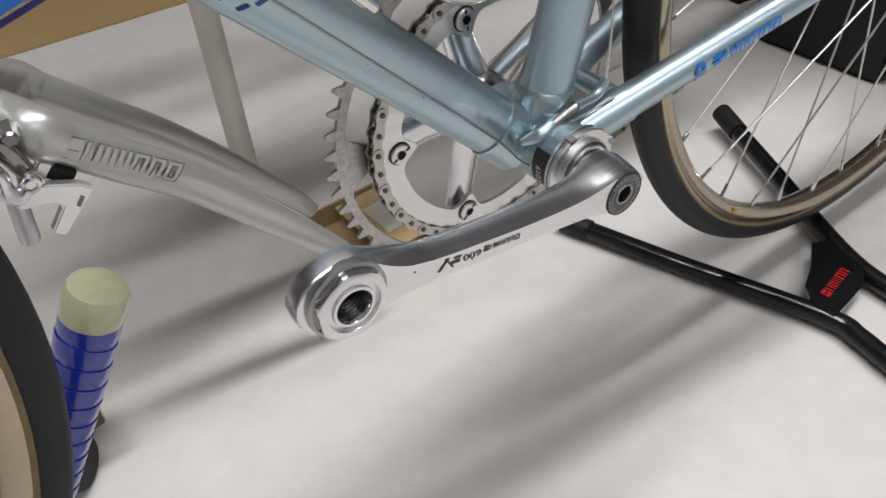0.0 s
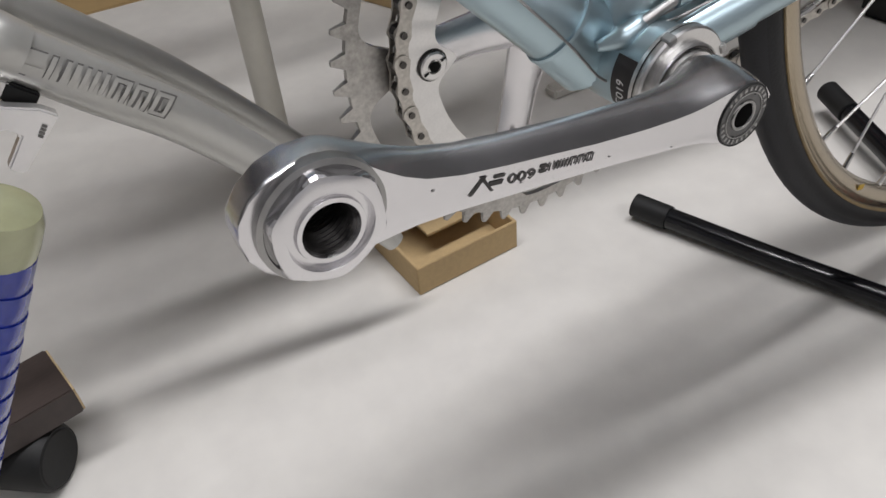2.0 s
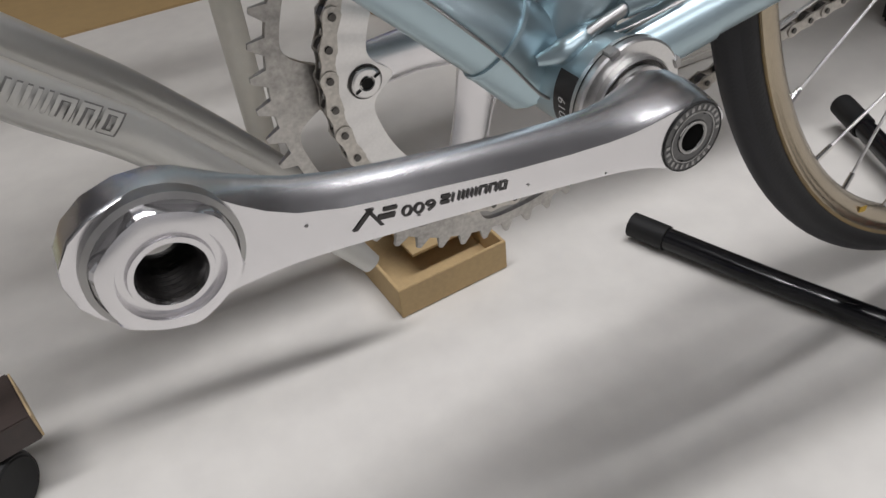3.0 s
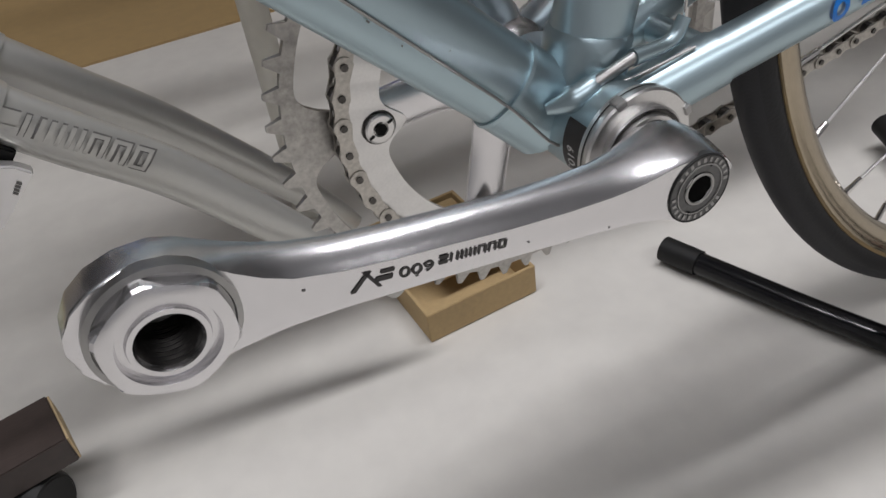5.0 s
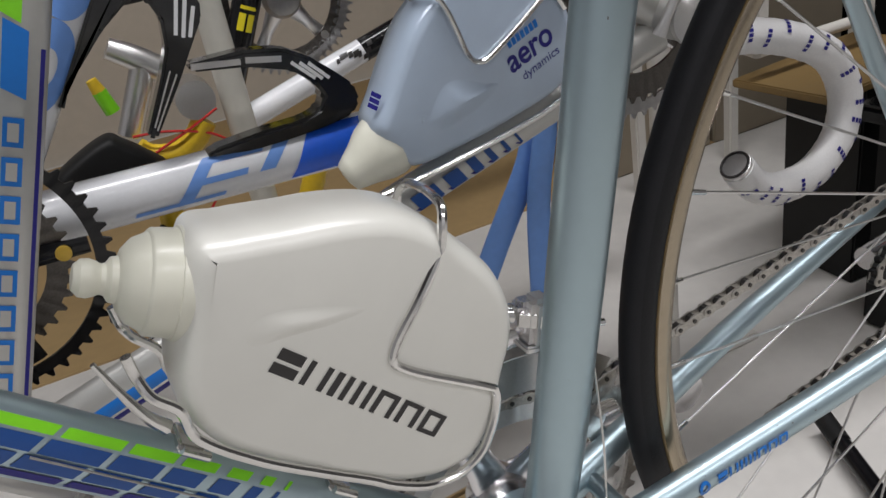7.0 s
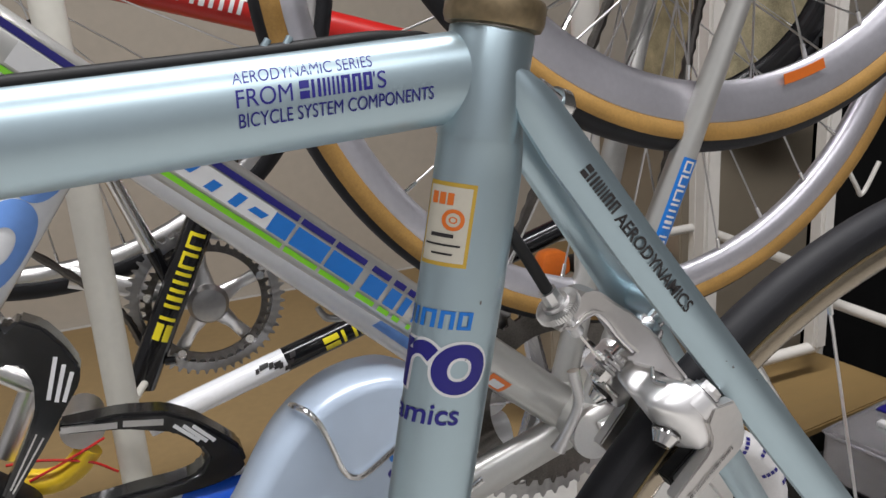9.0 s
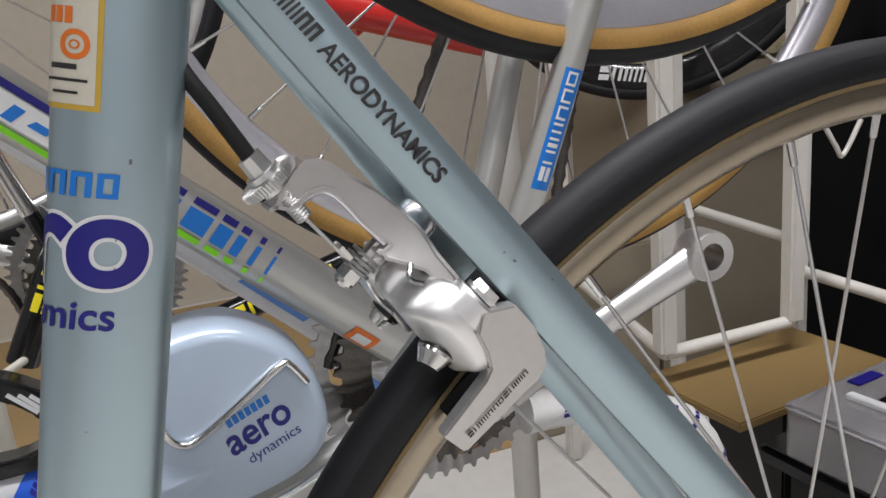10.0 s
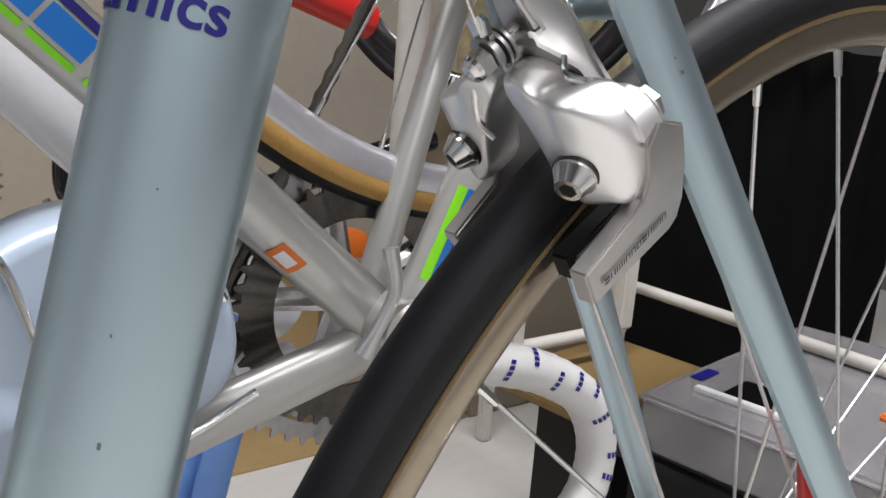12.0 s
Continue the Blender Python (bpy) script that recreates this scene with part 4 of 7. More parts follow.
# top tube lettering
tta = -(TT[1] - TT[0]).normalized()
TS = TT[0] - tta * 0.100
for txt, x, w, y, h in (("AERODYNAMIC SERIES", 0.0082, 0.0478, 0.0068, 0.0040), ("BICYCLE SYSTEM COMPONENTS", 0.0078, 0.0690, -0.0050, 0.0040), ("FROM", 0.0080, 0.0190, 0.0004, 0.0050), ("'S", 0.0552, 0.0045, 0.0004, 0.0050)):
    part("tube_print", onto(shifted(flat_text(txt, h, 0.12, w), Matrix.Translation((x, y, 0))), TS, tta, (0, -1, 0.06), 0.0113, 0.0166, 0.0003), M["purple"], bike, "small violet lettering")
part("tube_print", onto(shifted(maker_marks(0.0050, 0.0255, 7, 0.12), Matrix.Translation((0.0288, 0.0004, 0))), TS, tta, (0, -1, 0.06), 0.0113, 0.0166, 0.0003), M["purple"], bike)
# seatstay lettering
sa = V(0.3804, -0.0646, -0.3398).normalized()
SP = STAY0 + V(0, -0.0064, 0) + sa * 0.0487
part("stay_print", laid(shifted(flat_text("AERODYNAMICS", 0.0058, 0.05, 0.0545, 0.02), Matrix.Translation((0.0262, -0.0030, 0))), SP, sa, (0, -1, 0), 0.0057), M["ink"], bike, "black word aerodynamics")
part("stay_print", laid(shifted(maker_marks(0.0056, 0.0225, 6, 0.05), Matrix.Translation((0.0010, -0.0030, 0))), SP, sa, (0, -1, 0), 0.0070), M["ink"], bike)
# top tube cable and its clips
tt_up = V(0.266, 0, 0.964)
part("brake_cable_housing", sweep([TT[0] + (-tta) * 0.30 + tt_up * 0.0195, TT[0] + (-tta) * 0.10 + tt_up * 0.0195, TT[0] - tta * 0.04 + tt_up * 0.0192 + V(0, 0.004, 0), V(-0.010, 0.019, 0.545), V(0.006, 0.012, 0.505), V(0.019, 0.000, 0.483), V(0.029, -0.003, 0.4715), V(0.0409, -0.005, 0.4577)], 0.0027, 12, 8), M["rubber"], bike, "black brake cable housing")
for u in (0.082, 0.0895):
    part("cable_clip", rod(TT[0] - tta * u + tt_up * 0.014, TT[0] - tta * (u - 0.001) + tt_up * 0.0245, 0.0022, 0.0012, 10), M["paint"], bike)


part("seat_bolt_lug", rod(V(0.0274, 0.0060, 0.5351), V(0.0371, 0.0080, 0.5341), 0.0060, 0.0056, 16), M["paint"], bike, "painted seat bolt lug")
part("seat_bolt", join(rod(V(0.0371, 0.0080, 0.5341), V(0.0429, 0.0092, 0.5334), 0.0066, 0.0066, 24), rod(V(0.0424, 0.0091, 0.5335), V(0.0467, 0.0100, 0.5330), 0.0052, 0.0040, 8)), M["steel"], bike, "chrome seat clamp bolt", 20)

# ---------------------------------------------------------------- rear brake
RAD, TAN, PIV = V(-0.74, 0, 0.67).normalized(), V(-0.67, 0, -0.74).normalized(), V(0.1035, -0.0040, 0.4465)


def cal(u, v, w):
    """A place on the caliper: across, outward from the hub, forward."""
    return PIV + V(0, u, 0) + RAD * v + TAN * w


def mirrored(s, u, twice=0.011):
    """Across the wheel's middle plane for the far side."""
    return u if s < 0 else twice - u


def arm_face(v):
    return float(np.interp(v, (-0.033, -0.018, -0.009, 0.002, 0.0125, 0.025), (-0.0220, -0.0165, -0.0125, -0.0070, -0.0040, -0.0030)))


ARM_UP = [(0.0375, 0.0395), (0.0394, 0.0353), (0.0417, 0.0266), (0.0420, 0.0219), (0.0392, 0.0182), (0.0356, 0.0161), (0.0271, 0.0137), (0.0180, 0.0107), (0.0061, 0.0087), (-0.0011, 0.0087), (-0.0098, 0.0107), (-0.0187, 0.0115), (-0.0240, 0.0137), (-0.0215, 0.0177), (-0.0107, 0.0185), (-0.0054, 0.0215), (0.0000, 0.0250), (0.0028, 0.0243), (0.0029, 0.0205), (0.0089, 0.0213), (0.0213, 0.0210), (0.0274, 0.0217), (0.0304, 0.0236), (0.0325, 0.0281), (0.0324, 0.0327), (0.0331, 0.0365)]


def upper_arm():
    """The bridge arm: flat near face, crisp edges, thicker towards the pivot."""
    bm = plate(ARM_UP, 0.0, 1.0)
    bmesh.ops.triangulate(bm, faces=[f for f in bm.faces if len(f.verts) > 4])
    for q in bm.verts:
        v, k, w = q.co
        thick = float(np.interp(v, (-0.020, 0.000, 0.012, 0.030, 0.036, 0.042), (0.0140, 0.0130, 0.0085, 0.0080, 0.0095, 0.0095)))
        q.co = cal(arm_face(v) + thick * k, v, w)
    bmesh.ops.bevel(bm, geom=[e for e in bm.edges if e.calc_face_angle(0) > radians(55)], offset=0.0012, segments=2, affect="EDGES", clamp_overlap=True)
    bmesh.ops.recalc_face_normals(bm, faces=bm.faces)
    return bm


ARM_LOW = [(0.0035, -0.0110), (0.0025, -0.0062), (-0.0020, -0.0042), (-0.0062, -0.0060), (-0.0105, -0.0100), (-0.0150, -0.0112), (-0.0215, -0.0130), (-0.0275, -0.0180), (-0.0305, -0.0245), (-0.0310, -0.0330), (-0.0300, -0.0410), (-0.0275, -0.0470), (-0.0235, -0.0462), (-0.0160, -0.0455), (-0.0100, -0.0405), (-0.0060, -0.0310), (-0.0020, -0.0200)]


def lower_arm(s):
    """The smooth swollen arm that turns on the pivot and runs out to the shoe holder."""
    pts = [V(u, 0, v) for u, v in ARM_LOW]
    line = smooth_line(pts + pts[:3], 4)[4:4 + 4 * len(pts)]
    core = V(-0.0165, 0, -0.0265)
    rings = []
    for k in range(-10, 11):
        f = min(1.0, (10 - abs(k)) / 5)
        a = radians(17.9 * k)
        if abs(k) <= 5:
            rings.append([core + (p - core) * (1 - 0.15 * (1 - math.cos(a) ** 0.8)) + V(0, 0.0080 * math.copysign(abs(math.sin(a)) ** 0.75, a), 0) for p in line])
        else:
            rings.append([core + (p - core) * 0.86 * max(0.04, f) + V(0, math.copysign(0.0080 + 0.0004 * (1 - f), k), 0) for p in line])
    bm = loft(rings)
    for q in bm.verts:
        u, k, v = q.co
        mid = float(np.interp(u, (-0.034, -0.026, -0.017, -0.008, 0.003), (0.0170, 0.0225, 0.0265, 0.0265, 0.0260)))
        slim = float(np.interp(u, (-0.034, -0.022, -0.010, 0.003), (0.0060, 0.0085, 0.0080, 0.0056))) / 0.0080
        dish = 0.0016 * math.exp(-((u + 0.0125) / 0.004) ** 2 - ((v + 0.014) / 0.006) ** 2) * (k > 0)
        q.co = cal(mirrored(s, u), v, mid + k * slim - dish)
    bmesh.ops.recalc_face_normals(bm, faces=bm.faces)
    return bm


def shoe_holder(s):
    """The flat machined finger that holds the pad; s: which side."""
    outline = [(-0.0262, 0.0160), (-0.0312, 0.0222), (-0.0400, 0.0240), (-0.0462, 0.0262), (-0.0484, 0.0300), (-0.0520, 0.0530), (-0.0655, 0.0515), (-0.0672, 0.0150), (-0.0655, 0.0105), (-0.0600, 0.0072), (-0.0480, 0.0050), (-0.0340, 0.0060)]
    bm = plate(outline, 0.0, 1.0)
    bmesh.ops.triangulate(bm, faces=[f for f in bm.faces if len(f.verts) > 4])
    for q in bm.verts:
        v, k, w = q.co
        outer = float(np.interp(v, (-0.067, -0.050, -0.040, -0.026), (-0.0255, -0.0292, -0.0325, -0.0345)))
        q.co = cal(mirrored(s, outer + 0.0068 * k, 0.004), v, w)
    bmesh.ops.dissolve_limit(bm, angle_limit=radians(1.5), verts=bm.verts, edges=bm.edges)
    bmesh.ops.bevel(bm, geom=[e for e in bm.edges if e.calc_face_angle(0) > radians(50)], offset=0.0008, segments=2, affect="EDGES", clamp_overlap=True)
    bmesh.ops.recalc_face_normals(bm, faces=bm.faces)
    return bm


brake = part("brake_caliper", upper_arm(), M["cast_dull"], bike, "polished alloy rear brake caliper with cable adjuster", 40)
rib = [(0.0335, 0.0345), (0.0323, 0.0300), (0.0306, 0.0246), (0.0274, 0.0224), (0.0213, 0.0216), (0.0130, 0.0216), (0.0060, 0.0212), (0.0030, 0.0212)]
part("arm_rib", sweep([cal(arm_face(v) + 0.0003, v, w) for v, w in rib], 0.0012, 10, 5), M["alloy"], brake, "bright polished rib")
for s in (-1, 1):
    part("brake_arm", lower_arm(s), M["cast"], brake, "bright rounded caliper arm", 60)
    part("shoe_holder", shoe_holder(s), M["cast_dull"], brake, "flat machined shoe holder with small lettering", 30)
    part("brake_pad", shifted(box((0.0075, 0.0090, 0.034), (0, 0, 0), 0.0008), Matrix.Translation(cal(mirrored(s, -0.0125, 0.008), -0.0590, 0.030)) @ Matrix((V(0, 1, 0), RAD, TAN)).transposed().to_4x4()), M["rubber"], brake)
    part("pad_carrier", shifted(box((0.0050, 0.0064, 0.030), (0, 0, 0), 0.0008), Matrix.Translation(cal(mirrored(s, -0.0182, 0.006), -0.0590, 0.030)) @ Matrix((V(0, 1, 0), RAD, TAN)).transposed().to_4x4()), M["dark_alloy"], brake)
    up = 0.0025 * (s > 0)
    c0, c1 = cal(mirrored(s, -0.0165), -0.0335 + up, 0.0325), cal(mirrored(s, -0.0185), -0.0348 + up, 0.0402)
    part("bolt_seat", rod(c0, c0.lerp(c1, 0.28), 0.0069, 0.0069, 28), M["near_black"], brake)
    cone = part("pivot_bolt", join(rod(c0.lerp(c1, 0.28), c0.lerp(c1, 0.42), 0.0066, 0.0066, 28), rod(c0.lerp(c1, 0.42), c1, 0.0064, 0.0040, 28)), M["steel"], brake, "chrome cone-shaped pivot bolt")
    # Flat black end in place of the socket's shaded depth.
    part("bolt_socket", rod(c1, c1 + (c1 - c0) * 0.03, 0.0027, 0.0025, 6), M["rubber"], cone)
    b0, b1 = cal(mirrored(s, -0.0230), -0.0275, 0.0200), cal(mirrored(s, -0.0245), -0.0270, 0.0115)
    part("pivot_boss", lathe([(0.0098, 0.0), (0.0098, 0.0070), (0.0090, 0.0080), (0.0040, 0.0084)], b0, b1 - b0, 28), M["cast"], brake, "round pivot boss")
    part("pivot_nut", join(rod(b1, b1.lerp(b0, -0.18), 0.0066, 0.0066, 24), rod(b1.lerp(b0, -0.18), b1.lerp(b0, -0.48), 0.0058, 0.0054, 6)), M["satin"], brake, "hexagon pivot nut", 20)
sp0, sp1 = cal(-0.0275, -0.0610, 0.0470), cal(-0.0275, -0.0600, 0.0150)
part("shoe_print", laid(maker_marks(0.0024, 0.030, 12, 0.1), sp0 + V(0, 0.0005, 0), sp1 - sp0, V(0, -1, 0) - RAD * 0.22, 0.0006), M["ink"], brake)
adj = part("barrel_adjuster", toothed(52, 0.0096, 0.0103, 0.0030, -0.0017, 0.0017), M["satin"], brake, "knurled alloy cable adjuster", 20)
adj.matrix_local = Matrix.Translation(cal(-0.001, 0.0446, 0.0342)) @ V(0, 1, 0).rotation_difference(RAD).to_matrix().to_4x4()
part("adjuster_barrel", join(rod(cal(-0.001, 0.0463, 0.0342), cal(-0.001, 0.0482, 0.0341), 0.0062, 0.0060, 20), rod(cal(-0.001, 0.0482, 0.0341), cal(-0.001, 0.0545, 0.0338), 0.0044, 0.0040, 8)), M["satin"], brake, "", 20)
part("lock_nut", rod(cal(-0.001, 0.0405, 0.0342), cal(-0.001, 0.0430, 0.0342), 0.0050, 0.0050, 24), M["satin"], brake)
part("adjuster_thread", lathe([(0.0031 - 0.0003 * (k % 2), 0.0006 * k) for k in range(22)], cal(-0.001, 0.0400, 0.0342), -RAD, 14), M["satin"], brake, "", 10)
part("inner_cable", rod(cal(-0.001, 0.0290, 0.0342), cal(0.000, 0.0040, 0.0335), 0.0007, 0.0007, 6), M["steel"], brake)


def cb(w):
    return cal(0.0016 - 0.10 * (0.040 - w), 0.0010 + 0.12 * (0.040 - w), w)


bolt = part("clamp_bolt", join(rod(cb(0.022), cb(0.037), 0.0024, 0.0024, 12), rod(cb(0.0345), cb(0.0385), 0.0046, 0.0046, 6), lathe([(0.0040, 0.0), (0.0037, 0.0014), (0.0024, 0.0027), (0.0006, 0.0032)], cb(0.0385), cb(0.040) - cb(0.0385), 18)), M["steel"], brake, "cable clamp bolt with domed nut", 20)
for w, r in ((0.0330, 0.0060), (0.0315, 0.0050), (0.0298, 0.0062), (0.0275, 0.0056)):
    part("clamp_washer", rod(cb(w), cb(w + 0.0010), r, r, 20), M["dark_alloy"], brake)
part("clamp_tab", plate([(-0.003, 0.004), (0.003, 0.004), (0.0036, 0.0096), (0.0016, 0.0112), (0.0008, 0.0090), (-0.0010, 0.0090), (-0.0020, 0.0116), (-0.0038, 0.0100)], -0.0008, 0.0008), M["steel"], brake, "bent cable clamp tab").matrix_local = Matrix.Translation(cb(0.0325)) @ Matrix((V(0, 1, 0), TAN, RAD)).transposed().to_4x4()
part("return_spring", sweep([cal(0.012, -0.004, 0.026), cal(0.014, -0.010, 0.032), cal(0.016, -0.020, 0.034), cal(0.012, -0.026, 0.034)], 0.0011, 8, 6), M["steel"], brake)
part("return_spring", sweep([cal(-0.012, -0.006, 0.020), cal(-0.015, -0.009, 0.024), cal(-0.019, -0.012, 0.022)], 0.0011, 8, 6), M["steel"], brake)
mn = cal(0.003, -0.0020, 0.0060)
part("mount_nut", lathe([(0.0072, -0.004), (0.0080, -0.003), (0.0080, 0.001), (0.0070, 0.0030), (0.0030, 0.0034)], mn, -TAN, 24), M["alloy"], brake, "round bright bolt head")
part("mount_washer", toothed(40, 0.0080, 0.0085, 0.0030, 0.0, 0.0022), M["satin"], brake).matrix_local = Matrix.Translation(cal(0.003, -0.0020, 0.0085)) @ V(0, 1, 0).rotation_difference(TAN).to_matrix().to_4x4()
part("mount_bolt", rod(cal(0.003, -0.002, -0.012), cal(0.003, -0.002, 0.028), 0.0045, 0.0045, 14), M["steel"], brake)

# ---------------------------------------------------------------- front derailleur
fd = part("front_derailleur", join(box((0.014, 0.016, 0.030), (-0.0135, 0.010, 0.156), 0.003), box((0.010, 0.020, 0.004), (-0.018, 0.012, 0.1415), 0.001)), M["satin"], bike, "alloy front derailleur on a brazed mount")
part("clamp_screw", join(rod((-0.028, 0.020, 0.158), (-0.018, 0.014, 0.158), 0.0058, 0.0058, 18), rod((-0.022, 0.014, 0.158), (-0.010, 0.006, 0.158), 0.0075, 0.0075, 6)), M["steel"], fd, "chrome socket screw")
part("clamp_ear", box((0.020, 0.014, 0.020), (-0.016, 0.014, 0.158), 0.003), M["alloy"], fd)
part("link_arm", sweep([V(-0.018, 0.018, 0.143), V(-0.028, 0.024, 0.136), V(-0.034, 0.030, 0.124)], [0.006, 0.0065, 0.005], 12, 5, 0.6, (0, 1, 0)), M["alloy"], fd)
for y, drop in ((0.030, 0.0), (0.043, 0.004)):
    outline = [(0.0962 * math.cos(radians(t)) + 0.0, 0.0962 * math.sin(radians(t))) for t in range(60, 126, 6)] + [(0.1215 * math.cos(radians(t)), 0.1215 * math.sin(radians(t))) for t in range(120, 59, -6)]
    part("guide_plate", plate(outline, y - 0.0007, y + 0.0007), M["satin"], fd)
part("rear_screw", rod((0.016, 0.004, 0.150), (0.028, 0.002, 0.150), 0.0022, 0.0022, 8), M["steel"], fd)

# ---------------------------------------------------------------- bottle cage and bottle
CAGE = [(-0.2265, 0.198), (-0.2235, 0.188), (-0.219, 0.180), (-0.209, 0.171), (-0.203, 0.156), (-0.179, 0.138), (-0.151, 0.123), (-0.1273, 0.1113), (-0.1155, 0.1046), (-0.100, 0.0988), (-0.088, 0.0979), (-0.0773, 0.1004), (-0.0671, 0.1088), (-0.0622, 0.1207), (-0.0600, 0.1327), (-0.0612, 0.1434), (-0.068, 0.1480), (-0.110, 0.167), (-0.116, 0.178), (-0.104, 0.202), (-0.093, 0.221), (-0.092, 0.234)]
cage = part("bottle_cage", join(*[sweep([V(x, s * (0.0275 if 1 < i < len(CAGE) - 2 else 0.024), z) for i, (x, z) in enumerate(CAGE)] + [V(-0.090, s * 0.017, 0.241), V(-0.089, 0, 0.2425)], 0.0023, 10, 6) for s in (-1, 1)]), M["steel"], bike, "chromed wire bottle cage")
part("cage_prong", sweep([V(-0.238, -0.012, 0.191), V(-0.230, -0.012, 0.177), V(-0.221, -0.012, 0.163), V(-0.213, -0.010, 0.154)], [0.0012, 0.0018, 0.0026, 0.0036], 10, 6), M["steel"], cage)
for x, z in ((-0.203, 0.138), (-0.135, 0.095)):
    foot = V(x, 0, z)
    part("cage_clamp", join(box((0.013, 0.020, 0.0045), (0, 0, 0), 0.0012, Matrix.Translation(foot + V(-0.001, 0, 0.001)) @ pose(0, 0, 0, 0, 32, 0)), rod(foot + V(-0.005, -0.012, 0.004), foot + V(0.006, -0.012, -0.003), 0.0022, 0.0022, 10)), M["steel"], cage, "bright cage foot")
bottle = thing("water_bottle", "pearl white aero water bottle in a chromed wire cage", "bottle", BIKE)
BODY = [(-0.1985, 0.2375), (-0.180, 0.2413), (-0.1575, 0.2424), (-0.1376, 0.2436), (-0.1168, 0.2422), (-0.1003, 0.2364), (-0.0796, 0.2225), (-0.0603, 0.2050), (-0.0500, 0.1860), (-0.0478, 0.1680), (-0.0515, 0.1490), (-0.0545, 0.1310), (-0.0590, 0.1150), (-0.0680, 0.1020), (-0.0830, 0.0965), (-0.1000, 0.0965), (-0.1170, 0.1005), (-0.138, 0.110), (-0.172, 0.129), (-0.197, 0.147), (-0.2095, 0.172), (-0.2055, 0.205)]
part("bottle_body", pillow(BODY, 0.0265, 0.019), M["bottle"], bottle, "glossy pearl white plastic body", 60)
ax0, ax1 = V(-0.2030, 0, 0.2150), V(-0.2435, 0, 0.2245)
part("bottle_cap", lathe([(0.0225, -0.016), (0.0236, -0.010), (0.0238, -0.001), (0.0230, 0.0008), (0.0222, 0.0010), (0.0220, 0.0030), (0.0214, 0.0110), (0.0206, 0.0120), (0.0196, 0.0124), (0.0168, 0.0180), (0.0125, 0.0215), (0.0098, 0.0225)], ax0, ax1 - ax0, 40, 1.04), M["cap"], bottle, "milky plastic screw cap with a smooth band", 40)
part("bottle_nozzle", lathe([(0.0100, 0.021), (0.0092, 0.0250), (0.0066, 0.0268), (0.0062, 0.0285), (0.0072, 0.0305), (0.0080, 0.0330), (0.0076, 0.0360), (0.0052, 0.0385), (0.0020, 0.0390)], ax0, ax1 - ax0, 24), M["cap"], bottle, "milky drinking nozzle")
part("thumb_relief", mound([(-0.1845, 0.198), (-0.176, 0.2065), (-0.155, 0.2075), (-0.124, 0.2015), (-0.141, 0.196), (-0.162, 0.194), (-0.180, 0.192)], -0.0264, 0.0020), M["bottle"], bottle, "", 80)
bd = V(0.0779, 0, -0.0545).normalized()
part("bottle_print", laid(maker_marks(0.0120, 0.0965, 7, 0.0), V(-0.1730, -0.0265, 0.1805), bd, (0, -1, 0), 0.0003), M["ink"], bottle, "dark maker's name as bars")

# ---------------------------------------------------------------- display stand
stand = thing("display_stand", "black tubular steel bicycle display stand with rubber feet on the floor", "bike stand")
leg1 = part("stand_leg", sweep([V(0.203, 0.176, 0.013), V(0.247, 0.063, 0.013), V(0.302, -0.070, 0.013), V(0.305, -0.105, 0.013), V(0.300, -0.150, 0.013), V(0.300, -0.240, 0.013)], 0.0098, 18, 8), M["black"], stand, "black enamelled leg tube")
part("foot_cap", rod((0.1995, 0.186, 0.013), (0.2115, 0.154, 0.013), 0.0112, 0.0112, 18), M["rubber"], leg1)
leg2 = part("stand_leg", sweep([V(0.473, 0.200, 0.026), V(0.431, 0.090, 0.022), V(0.386, -0.035, 0.015), V(0.380, -0.110, 0.013), V(0.372, -0.240, 0.013)], 0.0098, 18, 8), M["black"], stand, "black enamelled leg tube")
part("foot_cap", rod((0.4765, 0.210, 0.0265), (0.461, 0.170, 0.025), 0.0116, 0.0116, 18), M["rubber"], leg2)
web = part("stand_plate", plate([(0.0, 0.0), (0.02, 0.018), (0.05, 0.026), (0.082, 0.040), (0.095, 0.030), (0.080, -0.012), (0.06, -0.022), (0.03, -0.022), (0.0, -0.02)], -0.003, 0.003, 0.001), M["black"], stand, "black joining plate")
web.matrix_local = pose(0.296, -0.060, 0.021, -90, 0, 12)
part("plate_print", shifted(maker_marks(0.009, 0.046, 6), Matrix.Translation((0.018, -0.0036, -0.006)) @ Matrix.Rotation(radians(90), 4, "X")), M["red"], web, "red maker's name as bars")
part("stand_arm", sweep([BIKE @ V(0.276, -0.032, 0.322), BIKE @ V(0.300, -0.033, 0.289), BIKE @ V(0.326, -0.034, 0.250)], [0.0060, 0.0095, 0.0095], 14, 5, 0.5, (0, 1, 0)), M["red"], stand, "red hub arm")
part("stand_arm", sweep([V(0.425, 0.072, 0.405), V(0.446, 0.068, 0.340), V(0.469, 0.064, 0.246)], 0.0125, 14, 6, 0.5, (0, 1, 0)), M["red"], stand, "red hub arm")

